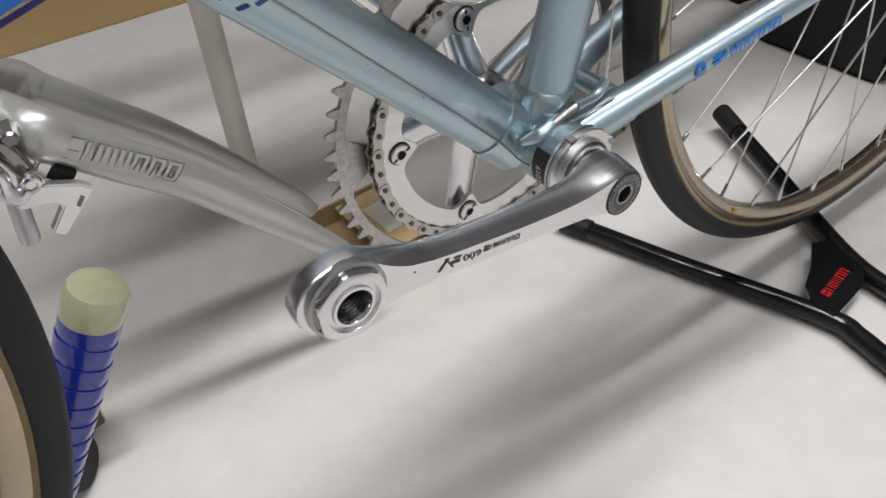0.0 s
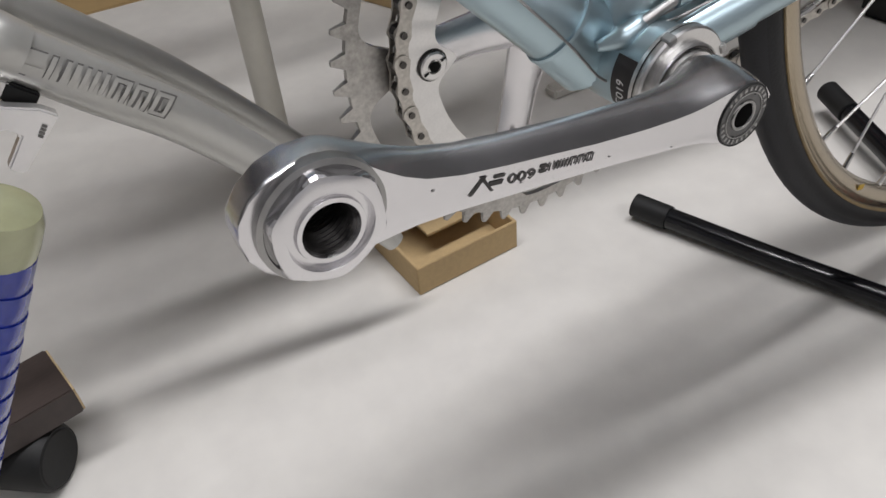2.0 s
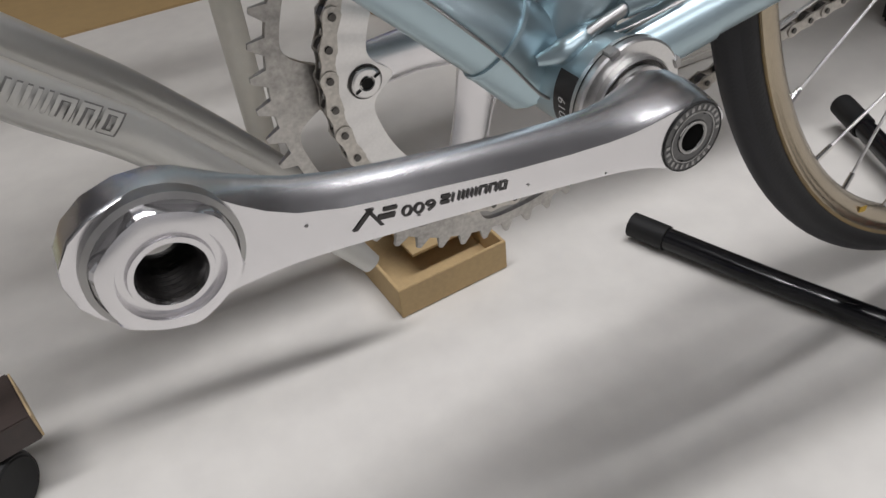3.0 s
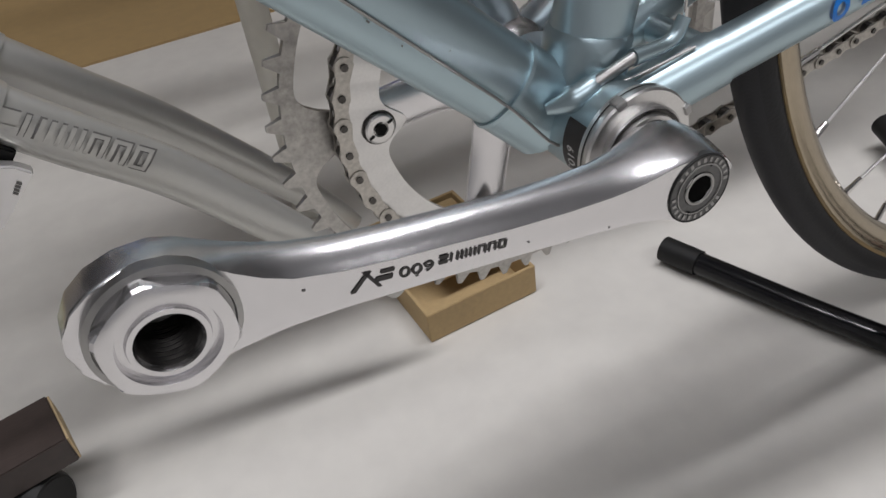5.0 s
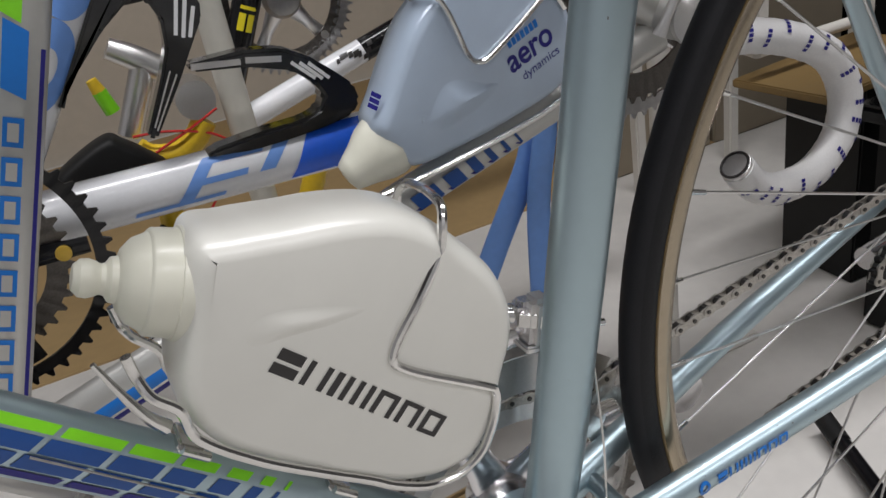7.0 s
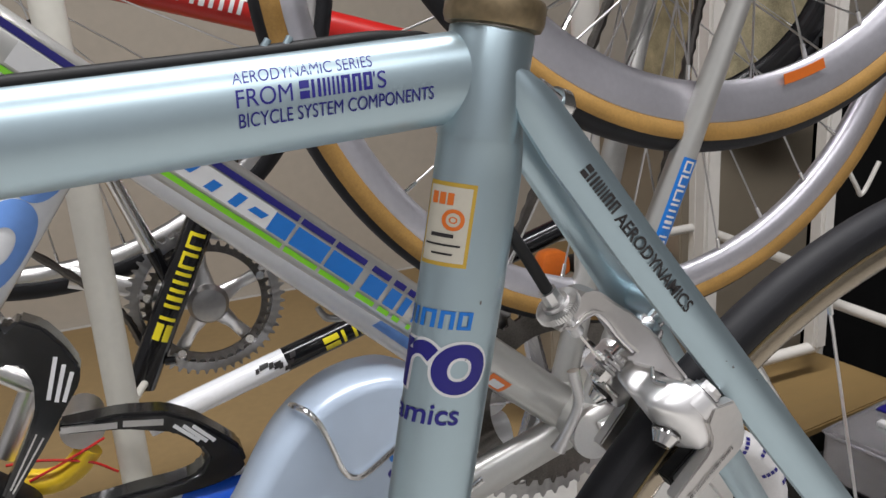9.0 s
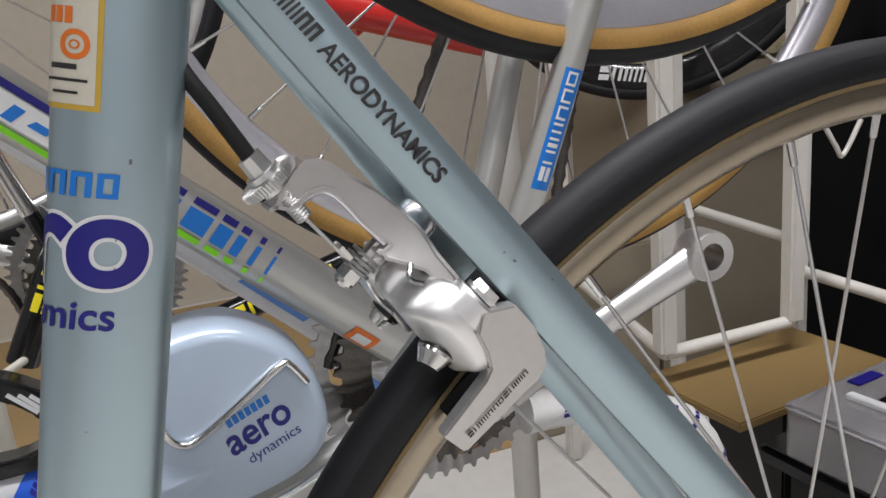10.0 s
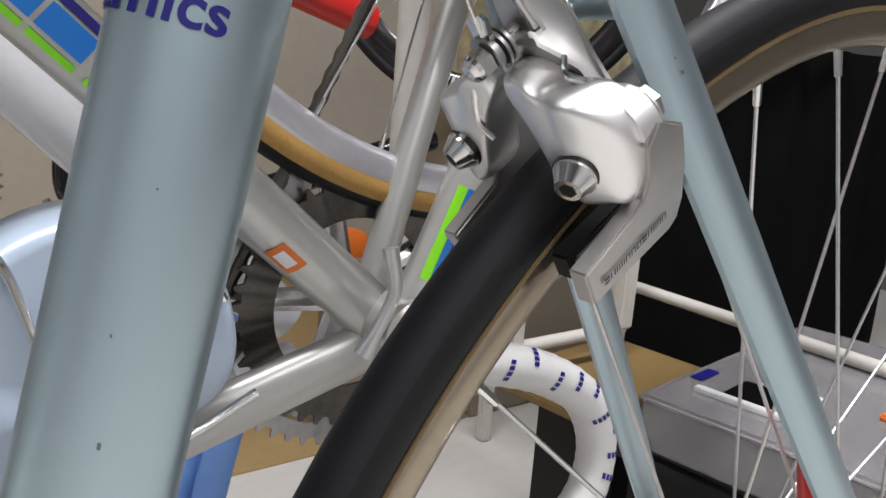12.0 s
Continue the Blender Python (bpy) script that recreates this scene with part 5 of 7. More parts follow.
# small chips and scuffs in the pale blue paint
random.seed(5)
for base, d, out, ra, rb, n, span in ((V(STX, 0, 0.08), V(0, 0, 1), (0, -1, 0), STB, STA, 9, 0.38), (DT[0] + dta * 0.05, dta, (0, -1, 0.25), 0.0114, 0.0172, 12, 0.25), (STAY0 + V(0, -0.0064, 0) + sa * 0.03, sa, (0, -1, 0), 0.0050, 0.0090, 6, 0.16), (C0, C1 - C0, (0, -1, 0.4), 0.0103, 0.0103, 5, 0.09)):
    for k in range(n):
        u = span * random.random()
        w = 0.0003 + 0.0004 * random.random()
        off = random.uniform(-0.007, 0.007)
        part("paint_chip", onto(shifted(blocks([(0, w * random.uniform(1, 2.4), off, off + w, random.uniform(-0.6, 0.6))]), Matrix.Identity(4)), base + Vector(d).normalized() * u, d, out, ra, rb, 0.00025), M["grey_ink"], bike)

# ---------------------------------------------------------------- silver bicycle standing on its fork, behind
Y2 = 0.238
silver = thing("bicycle", "silver aero road bicycle standing nose down without its front wheel", "bicycle", None, "bicycles stored side by side")
BB2, HD2 = V(0.292, Y2, 0.545), V(-0.300, Y2, 0.372)
ST2 = BB2 + V(-0.759, 0, 0.651) * 0.56


def tube2(name, a, b, r, wide=0.7, label=""):
    return part(name, sweep([a, b], r, 28, 1, wide, (0, 1, 0)), M["silver_paint"], silver, label)


d2 = (HD2 - BB2).normalized()
SB2 = BB2 + V(-0.0015, 0, -0.0018)
ST2 = ST2 + V(0.006, 0, 0.007)
s2 = (ST2 - SB2).normalized()
tube2("down_tube", BB2 + V(-0.008, 0, -0.016), HD2 + V(0.01, 0, -0.003), 0.0165, 0.7, "silver aero down tube with striped decals")
tube2("seat_tube", SB2, ST2, 0.0180, 0.75, "silver seat tube with striped decals")
TOP2 = (V(-0.318, Y2, 0.350), V(-0.118, Y2, 0.812))
t2 = (TOP2[1] - TOP2[0]).normalized()
tube2("top_tube", TOP2[0], TOP2[1], 0.0170, 0.7, "silver top tube with blue and violet bands")
f2 = V(0.712, 0, -0.702)
part("head_tube", rod(V(-0.272, Y2, 0.322) - f2 * 0.12, V(-0.272, Y2, 0.322), 0.0185, 0.0185, 28), M["silver_paint"], silver)
part("headset", lathe([(0.0185, -0.001), (0.0215, 0.000), (0.0235, 0.004), (0.0228, 0.0065), (0.0235, 0.009), (0.0225, 0.013), (0.0185, 0.0145)], V(-0.274, Y2, 0.324), f2, 32), M["satin"], silver, "silver headset cup")
for s in (-1, 1):
    y = Y2 + s * 0.038
    part("fork_crown", sweep([V(-0.268, Y2, 0.318), V(-0.258, Y2 + s * 0.008, 0.311), V(-0.249, Y2 + s * 0.026, 0.309), V(-0.243, y, 0.3065), V(-0.233, y, 0.2965)], [0.0172, 0.0168, 0.0172, 0.0178, 0.0172], 26, 8, 0.9, (0, 1, 0)), M["silver_paint"], silver, "smooth silver fork crown", 60)
    pts = [V(-0.240, y, 0.303), V(-0.204, y, 0.2685), V(-0.160, y, 0.2275), V(-0.110, Y2 + s * 0.044, 0.170), V(-0.062, Y2 + s * 0.047, 0.112), V(-0.042, Y2 + s * 0.049, 0.082)]
    part("fork_blade", sweep(pts, [0.0165, 0.0165, 0.0155, 0.0140, 0.0105, 0.008], 24, 8, 0.72, (0, 1, 0)), M["silver_paint"], silver, "silver aero fork blade")
pd = V(0.065, 0, -0.0525).normalized()
P0 = V(-0.2335, Y2 - 0.038, 0.2985)
part("fork_print", onto(shifted(maker_marks(0.0140, 0.082, 7, 0.12, 0.30), Matrix.Translation((0, -0.0070, 0))), P0, pd, (-0.1, -1, 0.1), 0.0119, 0.0165, 0.0004), M["grey_ink"], silver, "grey outlined maker's name as bars")
part("print_inner", onto(shifted(maker_marks(0.0122, 0.0800, 7, 0.12, 0.20), Matrix.Translation((0.0009, -0.0061, 0))), P0, pd, (-0.1, -1, 0.1), 0.0119, 0.0165, 0.0006), M["silver_paint"], silver)
# front brake on the fork crown
fb = part("brake_caliper", sweep([V(-0.312, 0.192, 0.338), V(-0.290, 0.190, 0.331), V(-0.272, 0.188, 0.321), V(-0.264, 0.187, 0.308), V(-0.259, 0.187, 0.291)], [0.0065, 0.0075, 0.0082, 0.0076, 0.0060], 18, 7, 0.7, (0, 1, 0)), M["dark_chrome"], silver, "smoky chrome front brake caliper")
part("caliper_arm", sweep([V(-0.292, 0.182, 0.317), V(-0.281, 0.179, 0.309), V(-0.2745, 0.178, 0.300), V(-0.2745, 0.178, 0.289), V(-0.270, 0.180, 0.280), V(-0.262, 0.181, 0.283), V(-0.252, 0.182, 0.286)], [0.0050, 0.0062, 0.0062, 0.0064, 0.0058, 0.0050, 0.0040], 16, 7), M["alloy"], fb, "bright curved caliper arm")
part("brake_shoe", plate([(-0.274, 0.279), (-0.258, 0.2840), (-0.233, 0.2735), (-0.226, 0.2670), (-0.254, 0.2400), (-0.261, 0.2460), (-0.248, 0.2620), (-0.251, 0.2670), (-0.272, 0.2705)], 0.1785, 0.187, 0.0012), M["cast"], fb, "bright flat brake shoe holder")
part("shoe_print", laid(bars(0.0028, 0.0085, 4, 0.1), V(-0.2385, 0.1785, 0.2575), V(0.62, 0, 0.78), (0, -1, 0), 0.0004), M["grey_ink"], fb)
part("brake_pad", box((0.020, 0.009, 0.011), (0, 0, 0), 0.0012, Matrix.Translation((-0.2415, 0.1935, 0.2790)) @ pose(0, 0, 0, 0, 42, 0)), M["rubber"], fb)
part("pad_carrier", box((0.010, 0.007, 0.014), (0, 0, 0), 0.0015, Matrix.Translation((-0.2500, 0.1920, 0.2860)) @ pose(0, 0, 0, 0, 42, 0)), M["satin"], fb)
part("pivot_bolt", join(rod((-0.258, 0.178, 0.320), (-0.257, 0.196, 0.3195), 0.0052, 0.0052, 6), rod((-0.2585, 0.1765, 0.320), (-0.258, 0.1785, 0.320), 0.0036, 0.0048, 18)), M["dark_alloy"], fb, "", 20)
part("clamp_nut", lathe([(0.0068, 0.010), (0.0068, 0.002), (0.0058, 0.0), (0.0036, -0.0006), (0.0030, 0.0010), (0.0, 0.0010)], V(-0.2595, 0.1735, 0.2880), (0, 1, 0), 24), M["steel"], fb, "chrome clamp nut")
part("cable_sleeve", lathe([(0.0062, 0.0), (0.0066, 0.004), (0.0068, 0.034), (0.0060, 0.036), (0.0052, 0.0345), (0.0, 0.0335)], V(-0.2715, 0.195, 0.271), V(-0.004, 0, -0.036), 22), M["rim_grey"], fb, "grey hanging sleeve")
part("arm_lug", sweep([V(-0.300, 0.190, 0.312), V(-0.292, 0.189, 0.309), V(-0.286, 0.188, 0.313)], [0.004, 0.0052, 0.004], 12, 5), M["alloy"], fb)
# striped decals
def band(a, b, off0, off1, out_y, mat, name, slant=0.0):
    """A flat stripe beside the line a-b in the frame's plane."""
    d = (b - a).normalized()
    n = V(-d.z, 0, d.x)
    bm = bmesh.new()
    y = V(0, out_y, 0)
    bm.faces.new([bm.verts.new(p + y) for p in (a + n * off0, b + n * off0 , b + n * off1 + d * slant, a + n * off1 + d * slant)])
    return part(name, bm, M[mat], silver)


o2 = -0.0126
D0 = BB2 + V(-0.008, 0, -0.016)
for x0, x1 in ((0.310, 0.455), (0.270, 0.302), (0.239, 0.262), (0.216, 0.231), (0.199, 0.208), (0.185, 0.191), (0.172, 0.1758), (0.160, 0.1625)):
    band(D0 + d2 * x0, D0 + d2 * x1, -0.0075, 0.0065, o2 - 0.0004, "mid", "blue_block", -0.004)
    band(D0 + d2 * x0, D0 + d2 * x1, 0.0055, 0.0085, o2 + 0.002, "purple", "violet_block", -0.004)
for y0, y1, mat in ((-0.0165, -0.0125, "green"), (-0.0105, 0.0045, "blue"), (0.0065, 0.0125, "purple")):
    part("end_stripe", onto(blocks([(0.460, 0.585, y0, y1, 0)]), D0, d2, (0, -1, 0), 0.01155, 0.0165, 0.0005), M[mat], silver)
band(D0 + d2 * 0.28, D0 + d2 * 0.47, -0.0112, -0.0074, o2 + 0.0015, "green", "green_stripe")
for x0, x1 in ((0.2565, 0.2825), (0.2290, 0.2540), (0.2075, 0.2230), (0.1940, 0.2035), (0.1845, 0.1905), (0.1740, 0.1775), (0.1632, 0.1652)):
    band(SB2 + s2 * x0, SB2 + s2 * x1, -0.0065, 0.0065, -0.0142, "blue", "blue_block")
    band(SB2 + s2 * x0, SB2 + s2 * x1, 0.0090, 0.0125, -0.0128, "green", "green_stripe")
    band(SB2 + s2 * x0, SB2 + s2 * x1, -0.0128, -0.0085, -0.0128, "purple", "violet_stripe")
band(SB2 + s2 * 0.285, SB2 + s2 * 0.50, 0.0090, 0.0125, -0.0128, "green", "green_stripe")
band(SB2 + s2 * 0.285, SB2 + s2 * 0.50, -0.0128, -0.0085, -0.0128, "purple", "violet_stripe")
band(SB2 + s2 * 0.285, SB2 + s2 * 0.300, -0.0065, 0.0065, -0.0142, "blue", "blue_block")
band(SB2 + s2 * 0.300, SB2 + s2 * 0.470, -0.0072, 0.0068, -0.0141, "decal_white", "white_band")
for k in range(9):
    u = 0.303 + k * 0.0172
    band(SB2 + s2 * u, SB2 + s2 * (u + (0.0065 if k % 3 else 0.0105)), -0.0040 if k % 2 else -0.0020, 0.0052 if k % 3 else 0.0024, -0.0144, "blue", "print_block", 0.003)
band(TOP2[0] + t2 * 0.03, TOP2[0] + t2 * 0.316, -0.0148, -0.0077, -0.0082, "purple", "violet_stripe")
band(TOP2[0] + t2 * 0.284, TOP2[0] + t2 * 0.326, -0.0054, 0.0090, -0.0122, "blue", "blue_block", 0.006)
band(TOP2[0] + t2 * 0.330, TOP2[0] + t2 * 0.350, -0.0010, 0.0120, -0.0122, "green", "green_block", 0.006)
for k in range(8):
    band(TOP2[0] + t2 * (0.075 + k * 0.0255), TOP2[0] + t2 * (0.094 + k * 0.0255), -0.0050, 0.0070, -0.0126, "blue", "print_block")
    band(TOP2[0] + t2 * (0.0785 + k * 0.0255), TOP2[0] + t2 * (0.0905 + k * 0.0255), -0.0022, 0.0042, -0.0130, "silver_paint", "print_inner")
# rear triangle, reaching up
H2 = BB2 + V(0.138, 0, 0.392)
for s in (-1, 1):
    a, b = BB2 + V(0.004, s * 0.022, 0.012), H2 + V(0, s * 0.062, 0)
    part("chainstay", sweep([a, a.lerp(b, 0.45), b], [0.0112, 0.0105, 0.0065], 20, 5), M["silver_paint"], silver)
    part("seatstay", sweep([ST2 + V(0.02, s * 0.016, -0.02), H2 + V(0, s * 0.060, 0)], [0.0085, 0.0065], 16, 1), M["silver_paint"], silver)
a, b = BB2 + V(0.004, -0.022, 0.012), H2 + V(0, -0.062, 0)
ca = (b - a).normalized()
part("stay_stripe", onto(blocks([(0.0, 0.060, -0.0005, 0.0055, 0)]), a + ca * 0.022, ca, (-0.25, -1, 0), 0.0110, 0.0110, 0.0004), M["green"], silver)
part("stay_stripe", onto(blocks([(0.0, 0.060, -0.0062, -0.0008, 0)]), a + ca * 0.022, ca, (-0.25, -1, 0), 0.0110, 0.0110, 0.0004), M["blue"], silver)
part("stay_stripe", onto(blocks([(0.0, 0.060, -0.0105, -0.0065, 0)]), a + ca * 0.022, ca, (-0.25, -1, 0), 0.0110, 0.0110, 0.0004), M["purple"], silver)
part("stay_badge", onto(blocks([(0.0, 0.078, -0.0062, 0.0062, 0)]), a + ca * 0.130, ca, (0, -1, 0), 0.0104, 0.0104, 0.0003), M["blue"], silver, "blue stay badge")
part("stay_badge_print", onto(shifted(maker_marks(0.0066, 0.070, 7), Matrix.Translation((0.006, -0.0029, 0))), a + ca * 0.130, ca, (0, -1, 0), 0.0104, 0.0104, 0.0006), M["decal_white"], silver)
part("bottom_bracket_shell", lathe([(0.0185, -0.034), (0.0205, -0.033), (0.0205, 0.033), (0.0185, 0.034)], BB2, (0, 1, 0), 32), M["silver_paint"], silver)
part("bearing_cup", lathe([(0.0225, -0.040), (0.0225, -0.035), (0.018, -0.0352)], BB2, (0, 1, 0), 32), M["satin"], silver)
part("cable_lever", sweep([BB2 + V(-0.020, -0.036, 0.055), BB2 + V(-0.018, -0.040, 0.030), BB2 + V(-0.030, -0.040, 0.006), BB2 + V(-0.036, -0.038, -0.006)], [0.005, 0.004, 0.004, 0.006], 12, 6), M["satin"], silver)
la = part("crank_arm", sweep([BB2 + V(0, -0.050, 0.000), BB2 + V(0.05, -0.053, 0.022), BB2 + V(0.11, -0.057, 0.050), BB2 + V(0.150, -0.060, 0.068)], [0.016, 0.0105, 0.0115, 0.014], 18, 6, 0.6, (0, 1, 0)), M["satin"], silver, "satin silver crank arm with an open eye")
part("pedal_eye", lathe([(0.0095, -0.010), (0.0170, -0.0105), (0.0178, -0.008), (0.0178, 0.008), (0.0170, 0.0105), (0.0095, 0.010)], BB2 + V(0.161, -0.060, 0.073), (0, 1, 0), 28, caps=False), M["satin"], la)
part("pedal_eye_wall", lathe([(0.0095, -0.010), (0.0095, 0.010)], BB2 + V(0.161, -0.060, 0.073), (0, 1, 0), 28, caps=False), M["dark_alloy"], la)
part("chainring", shifted(toothed(52, 0.098, 0.1035, 0.088, 0.042, 0.045, 0.03, 5), Matrix.Translation(BB2)), M["dark_alloy"], silver, "", 20)
part("chainring", shifted(toothed(42, 0.080, 0.086, 0.058, 0.034, 0.037), Matrix.Translation(BB2)), M["chain"], silver, "", 20)
for k in range(5):
    t = radians(30 + 72 * k)
    part("spider_arm", rod(BB2 + V(0.01 * math.cos(t), 0.048, 0.01 * math.sin(t)), BB2 + V(0.085 * math.cos(t), 0.045, 0.085 * math.sin(t)), 0.009, 0.007, 10), M["alloy"], silver)
part("tube_badge", onto(blocks([(-0.010, 0.010, -0.0165, -0.0045, 0.2)]), SB2 + s2 * 0.0835, -s2, (0, -1, 0), 0.0139, 0.0185, 0.0004), M["orange"], silver)
part("badge_centre", onto(blocks([(-0.006, 0.006, -0.0140, -0.0075, 0.2)]), SB2 + s2 * 0.0835, -s2, (0, -1, 0), 0.0139, 0.0185, 0.0007), M["decal_white"], silver)
WH2 = V(0.392, 0.275, 0.9125)
wheel("rear_wheel", silver, WH2, 0.316, 0.0115, M["rim_grey"], M["gum"], 32, 0.034, 0.020, 5.0, 0.016, 0.010)
for a2, b2_ in ((V(0.085, 0.043, 0.020), V(0.034, 0.043, -0.010)), (V(-0.088, 0.043, 0.010), V(-0.030, 0.043, 0.010))):
    q0, q1 = BB2 + a2, H2 + b2_
    part("chain", sweep([q0.lerp(q1, k / 60) for k in range(61)], 0.0040, 8, 1, 0.8, (0, 1, 0), 0.35), M["chain"], silver, "oily chain")
for r, y in ((0.045, 0.030), (0.039, 0.034), (0.034, 0.038), (0.029, 0.042)):
    part("sprocket", shifted(toothed(int(r * 2 * math.pi / 0.0127), r - 0.003, r + 0.003, r * 0.6, y - 0.001, y + 0.001), Matrix.Translation(H2)), M["cog"], silver, "", 20)
# the aero bottle on the silver bicycle
bottle2 = thing("water_bottle", "pale blue aero water bottle on the silver bicycle", "bottle")
OUT2 = [(0.011, 0.528), (0.023, 0.548), (0.037, 0.571), (0.054, 0.594), (0.075, 0.6115), (0.096, 0.622), (0.118, 0.626), (0.142, 0.623), (0.168, 0.606), (0.186, 0.578), (0.190, 0.540), (0.172, 0.515), (0.130, 0.502), (0.086, 0.493), (0.038, 0.488), (0.020, 0.508)]
part("bottle_body", pillow(OUT2, 0.0275, 0.020, 5, Y2 + 0.001), M["bottle_blue"], bottle2, "pale blue moulded body", 60)
c0, c1 = V(0.026, Y2, 0.508), V(-0.012, Y2, 0.490)
part("bottle_cap", lathe([(0.0255, -0.006), (0.0265, 0.004), (0.0240, 0.014), (0.0185, 0.025), (0.0150, 0.034), (0.0120, 0.041), (0.004, 0.0425)], c0, c1 - c0, 28), M["cap"], bottle2, "milky cap", 60)
part("bottle_relief", mound([(0.048, 0.524), (0.052, 0.512), (0.064, 0.510), (0.098, 0.520), (0.122, 0.536), (0.108, 0.541), (0.084, 0.551), (0.066, 0.549)], Y2 - 0.0262, 0.0036), M["bottle_blue"], bottle2, "", 80)
part("cage_wire", sweep([V(0.066, Y2 - 0.002, 0.6085), V(0.067, Y2 - 0.014, 0.613), V(0.074, Y2 - 0.0265, 0.611), V(0.0805, Y2 - 0.0290, 0.600), V(0.086, Y2 - 0.0295, 0.583), V(0.0915, Y2 - 0.0295, 0.565), V(0.0985, Y2 - 0.0295, 0.5575), V(0.109, Y2 - 0.0295, 0.5585), V(0.136, Y2 - 0.0295, 0.575), V(0.163, Y2 - 0.0290, 0.593), V(0.169, Y2 - 0.0290, 0.592), V(0.178, Y2 - 0.0280, 0.578)], 0.0023, 10, 6), M["steel"], bottle2, "chromed cage wire")
part("cage_base", sweep([V(0.000, Y2 - 0.022, 0.476), V(0.06, Y2 - 0.024, 0.484), V(0.15, Y2 - 0.022, 0.500), V(0.20, Y2 - 0.02, 0.520)], 0.0028, 10, 6), M["steel"], bottle2)
wd = V(0.041, 0, 0.0165).normalized()
b2 = lambda bm, dx, dz: laid(bm, V(0.1270 + dx, Y2 - 0.0265, 0.5405 + dz), wd, (0, -1, 0), 0.0004)
part("word_aero", b2(flat_text("aero", 0.0190, 0.10, 0.043, 0.020), 0.0, 0.0), M["purple"], bottle2, "violet word aero")
part("lower_word", b2(flat_text("dynamics", 0.0070, 0.08, 0.036), 0.010, -0.008), M["purple"], bottle2)
part("side_print", laid(bars(0.0080, 0.0130, 3, 0.1), V(0.017, Y2 - 0.0200, 0.5405), V(0.5, 0, 0.86), (-0.6, -0.75, 0.3), 0.0006), M["purple"], bottle2)
part("maker_print", b2(bars(0.0060, 0.030, 7, 0.08), 0.000, 0.019), M["blue"], bottle2)

# ---------------------------------------------------------------- spare wheel hung in front of it
spare = thing("spare_wheel", "spare bicycle wheel with wide grey rim and tan sidewalls", "wheel", pose(0.416, 0.205, 1.055))
sw = wheel("wheel_rim", spare, V(0, 0, 0), 0.305, 0.0135, M["rim_grey"], M["gum"], 28, 0.03, 0.018, 4.0, 0.026, 0.011)
part("tan_sidewall", ring(0.305 - 0.0135, [(0.0136 * math.cos(t), -0.0142 * math.sin(t)) for t in (radians(74), radians(88), radians(102), radians(116), radians(134))] + [(-0.006, -0.008), (0.004, -0.008)], (0, 0, 0), 120), M["gum"], sw, "tan tyre sidewall")
part("rim_sticker", ring(0.2590, [(-0.0042, -0.0112), (0.0038, -0.0114), (0.0038, -0.0108), (-0.0042, -0.0106)], (0, 0, 0), 12, -81.0, 9), M["orange"], sw, "orange rim sticker")
part("tan_sidewall", ring(0.316 - 0.0115, [(0.0118 * math.cos(t), -0.0122 * math.sin(t)) for t in (radians(58), radians(75), radians(92), radians(110), radians(130))] + [(-0.006, -0.007), (0.004, -0.007)], WH2, 120), M["gum"], silver, "tan tyre sidewall")

# ---------------------------------------------------------------- white and blue bicycle
Y3 = 0.355
white = thing("bicycle", "white road bicycle frame with pale blue lettering and carbon bottle cages", "bicycle", None, "bicycles stored side by side")
W0, W1, W2 = V(-0.235, Y3, 0.492), V(0.285, Y3, 0.470), V(-0.060, Y3, 0.800)


def tube3(name, a, b, r, mat="white_paint", label=""):
    return part(name, sweep([a, b], r, 26, 1, 0.9, (0, 1, 0)), M[mat], white, label)


tube3("down_tube", W0, W1, 0.0225, label="white down tube with blue shapes")
S30, S31 = V(-0.284, Y3, 0.486), V(-0.050, Y3, 0.8003)
tube3("seat_tube", S30, S31, 0.0225, label="white seat tube with pale blue ovals")
tube3("top_tube", V(-0.075, Y3 - 0.01, 0.850), V(0.275, Y3 - 0.01, 0.515), 0.0195, label="white top tube")
oo = (S31 - S30).normalized()
for u in (0.154, 0.228, 0.302, 0.376):
    p = S30 + oo * u
    part("blue_oval", onto(shifted(flat_text("O", 0.033, 0, 0.074, 0.08), Matrix.Translation((-0.037, -0.0165, 0))), p, oo, (0, -1, 0), 0.0203, 0.0225, 0.0006), M["sky_tape"], white)
dd = (W1 - W0).normalized()
part("blue_field", onto(blocks([(0.212, 0.330, -0.021, 0.022, 0.6)]), W0, dd, (0, -1, 0.2), 0.0203, 0.0225, 0.0005), M["royal"], white)
part("blue_line", onto(blocks([(0.115, 0.128, -0.018, 0.018, 0.9), (0.13, 0.175, 0.011, 0.016, 0.5), (0.12, 0.165, -0.004, 0.001, 0.5), (0.178, 0.192, -0.005, 0.016, 0.9), (0.075, 0.15, -0.018, -0.014, 0.5)]), W0, dd, (0, -1, 0.2), 0.0203, 0.0225, 0.0005), M["sky_tape"], white)
part("blue_band", onto(blocks([(0.33, 0.39, -0.008, 0.002, 0.4)]), V(-0.075, Y3 - 0.01, 0.850), V(0.35, 0, -0.335), (0, -1, 0), 0.0176, 0.0195, 0.0005), M["sky_tape"], white)
ring3 = part("chainring", shifted(toothed(50, 0.099, 0.105, 0.090, -0.003, 0.000, 0.0, 0), Matrix.Translation((-0.294, 0.300, 0.486))), M["black"], white, "black chainring with gold bolts", 20)
part("chainring", shifted(toothed(36, 0.070, 0.076, 0.055, 0.004, 0.007), Matrix.Translation((-0.294, 0.300, 0.486))), M["chain"], white, "", 20)
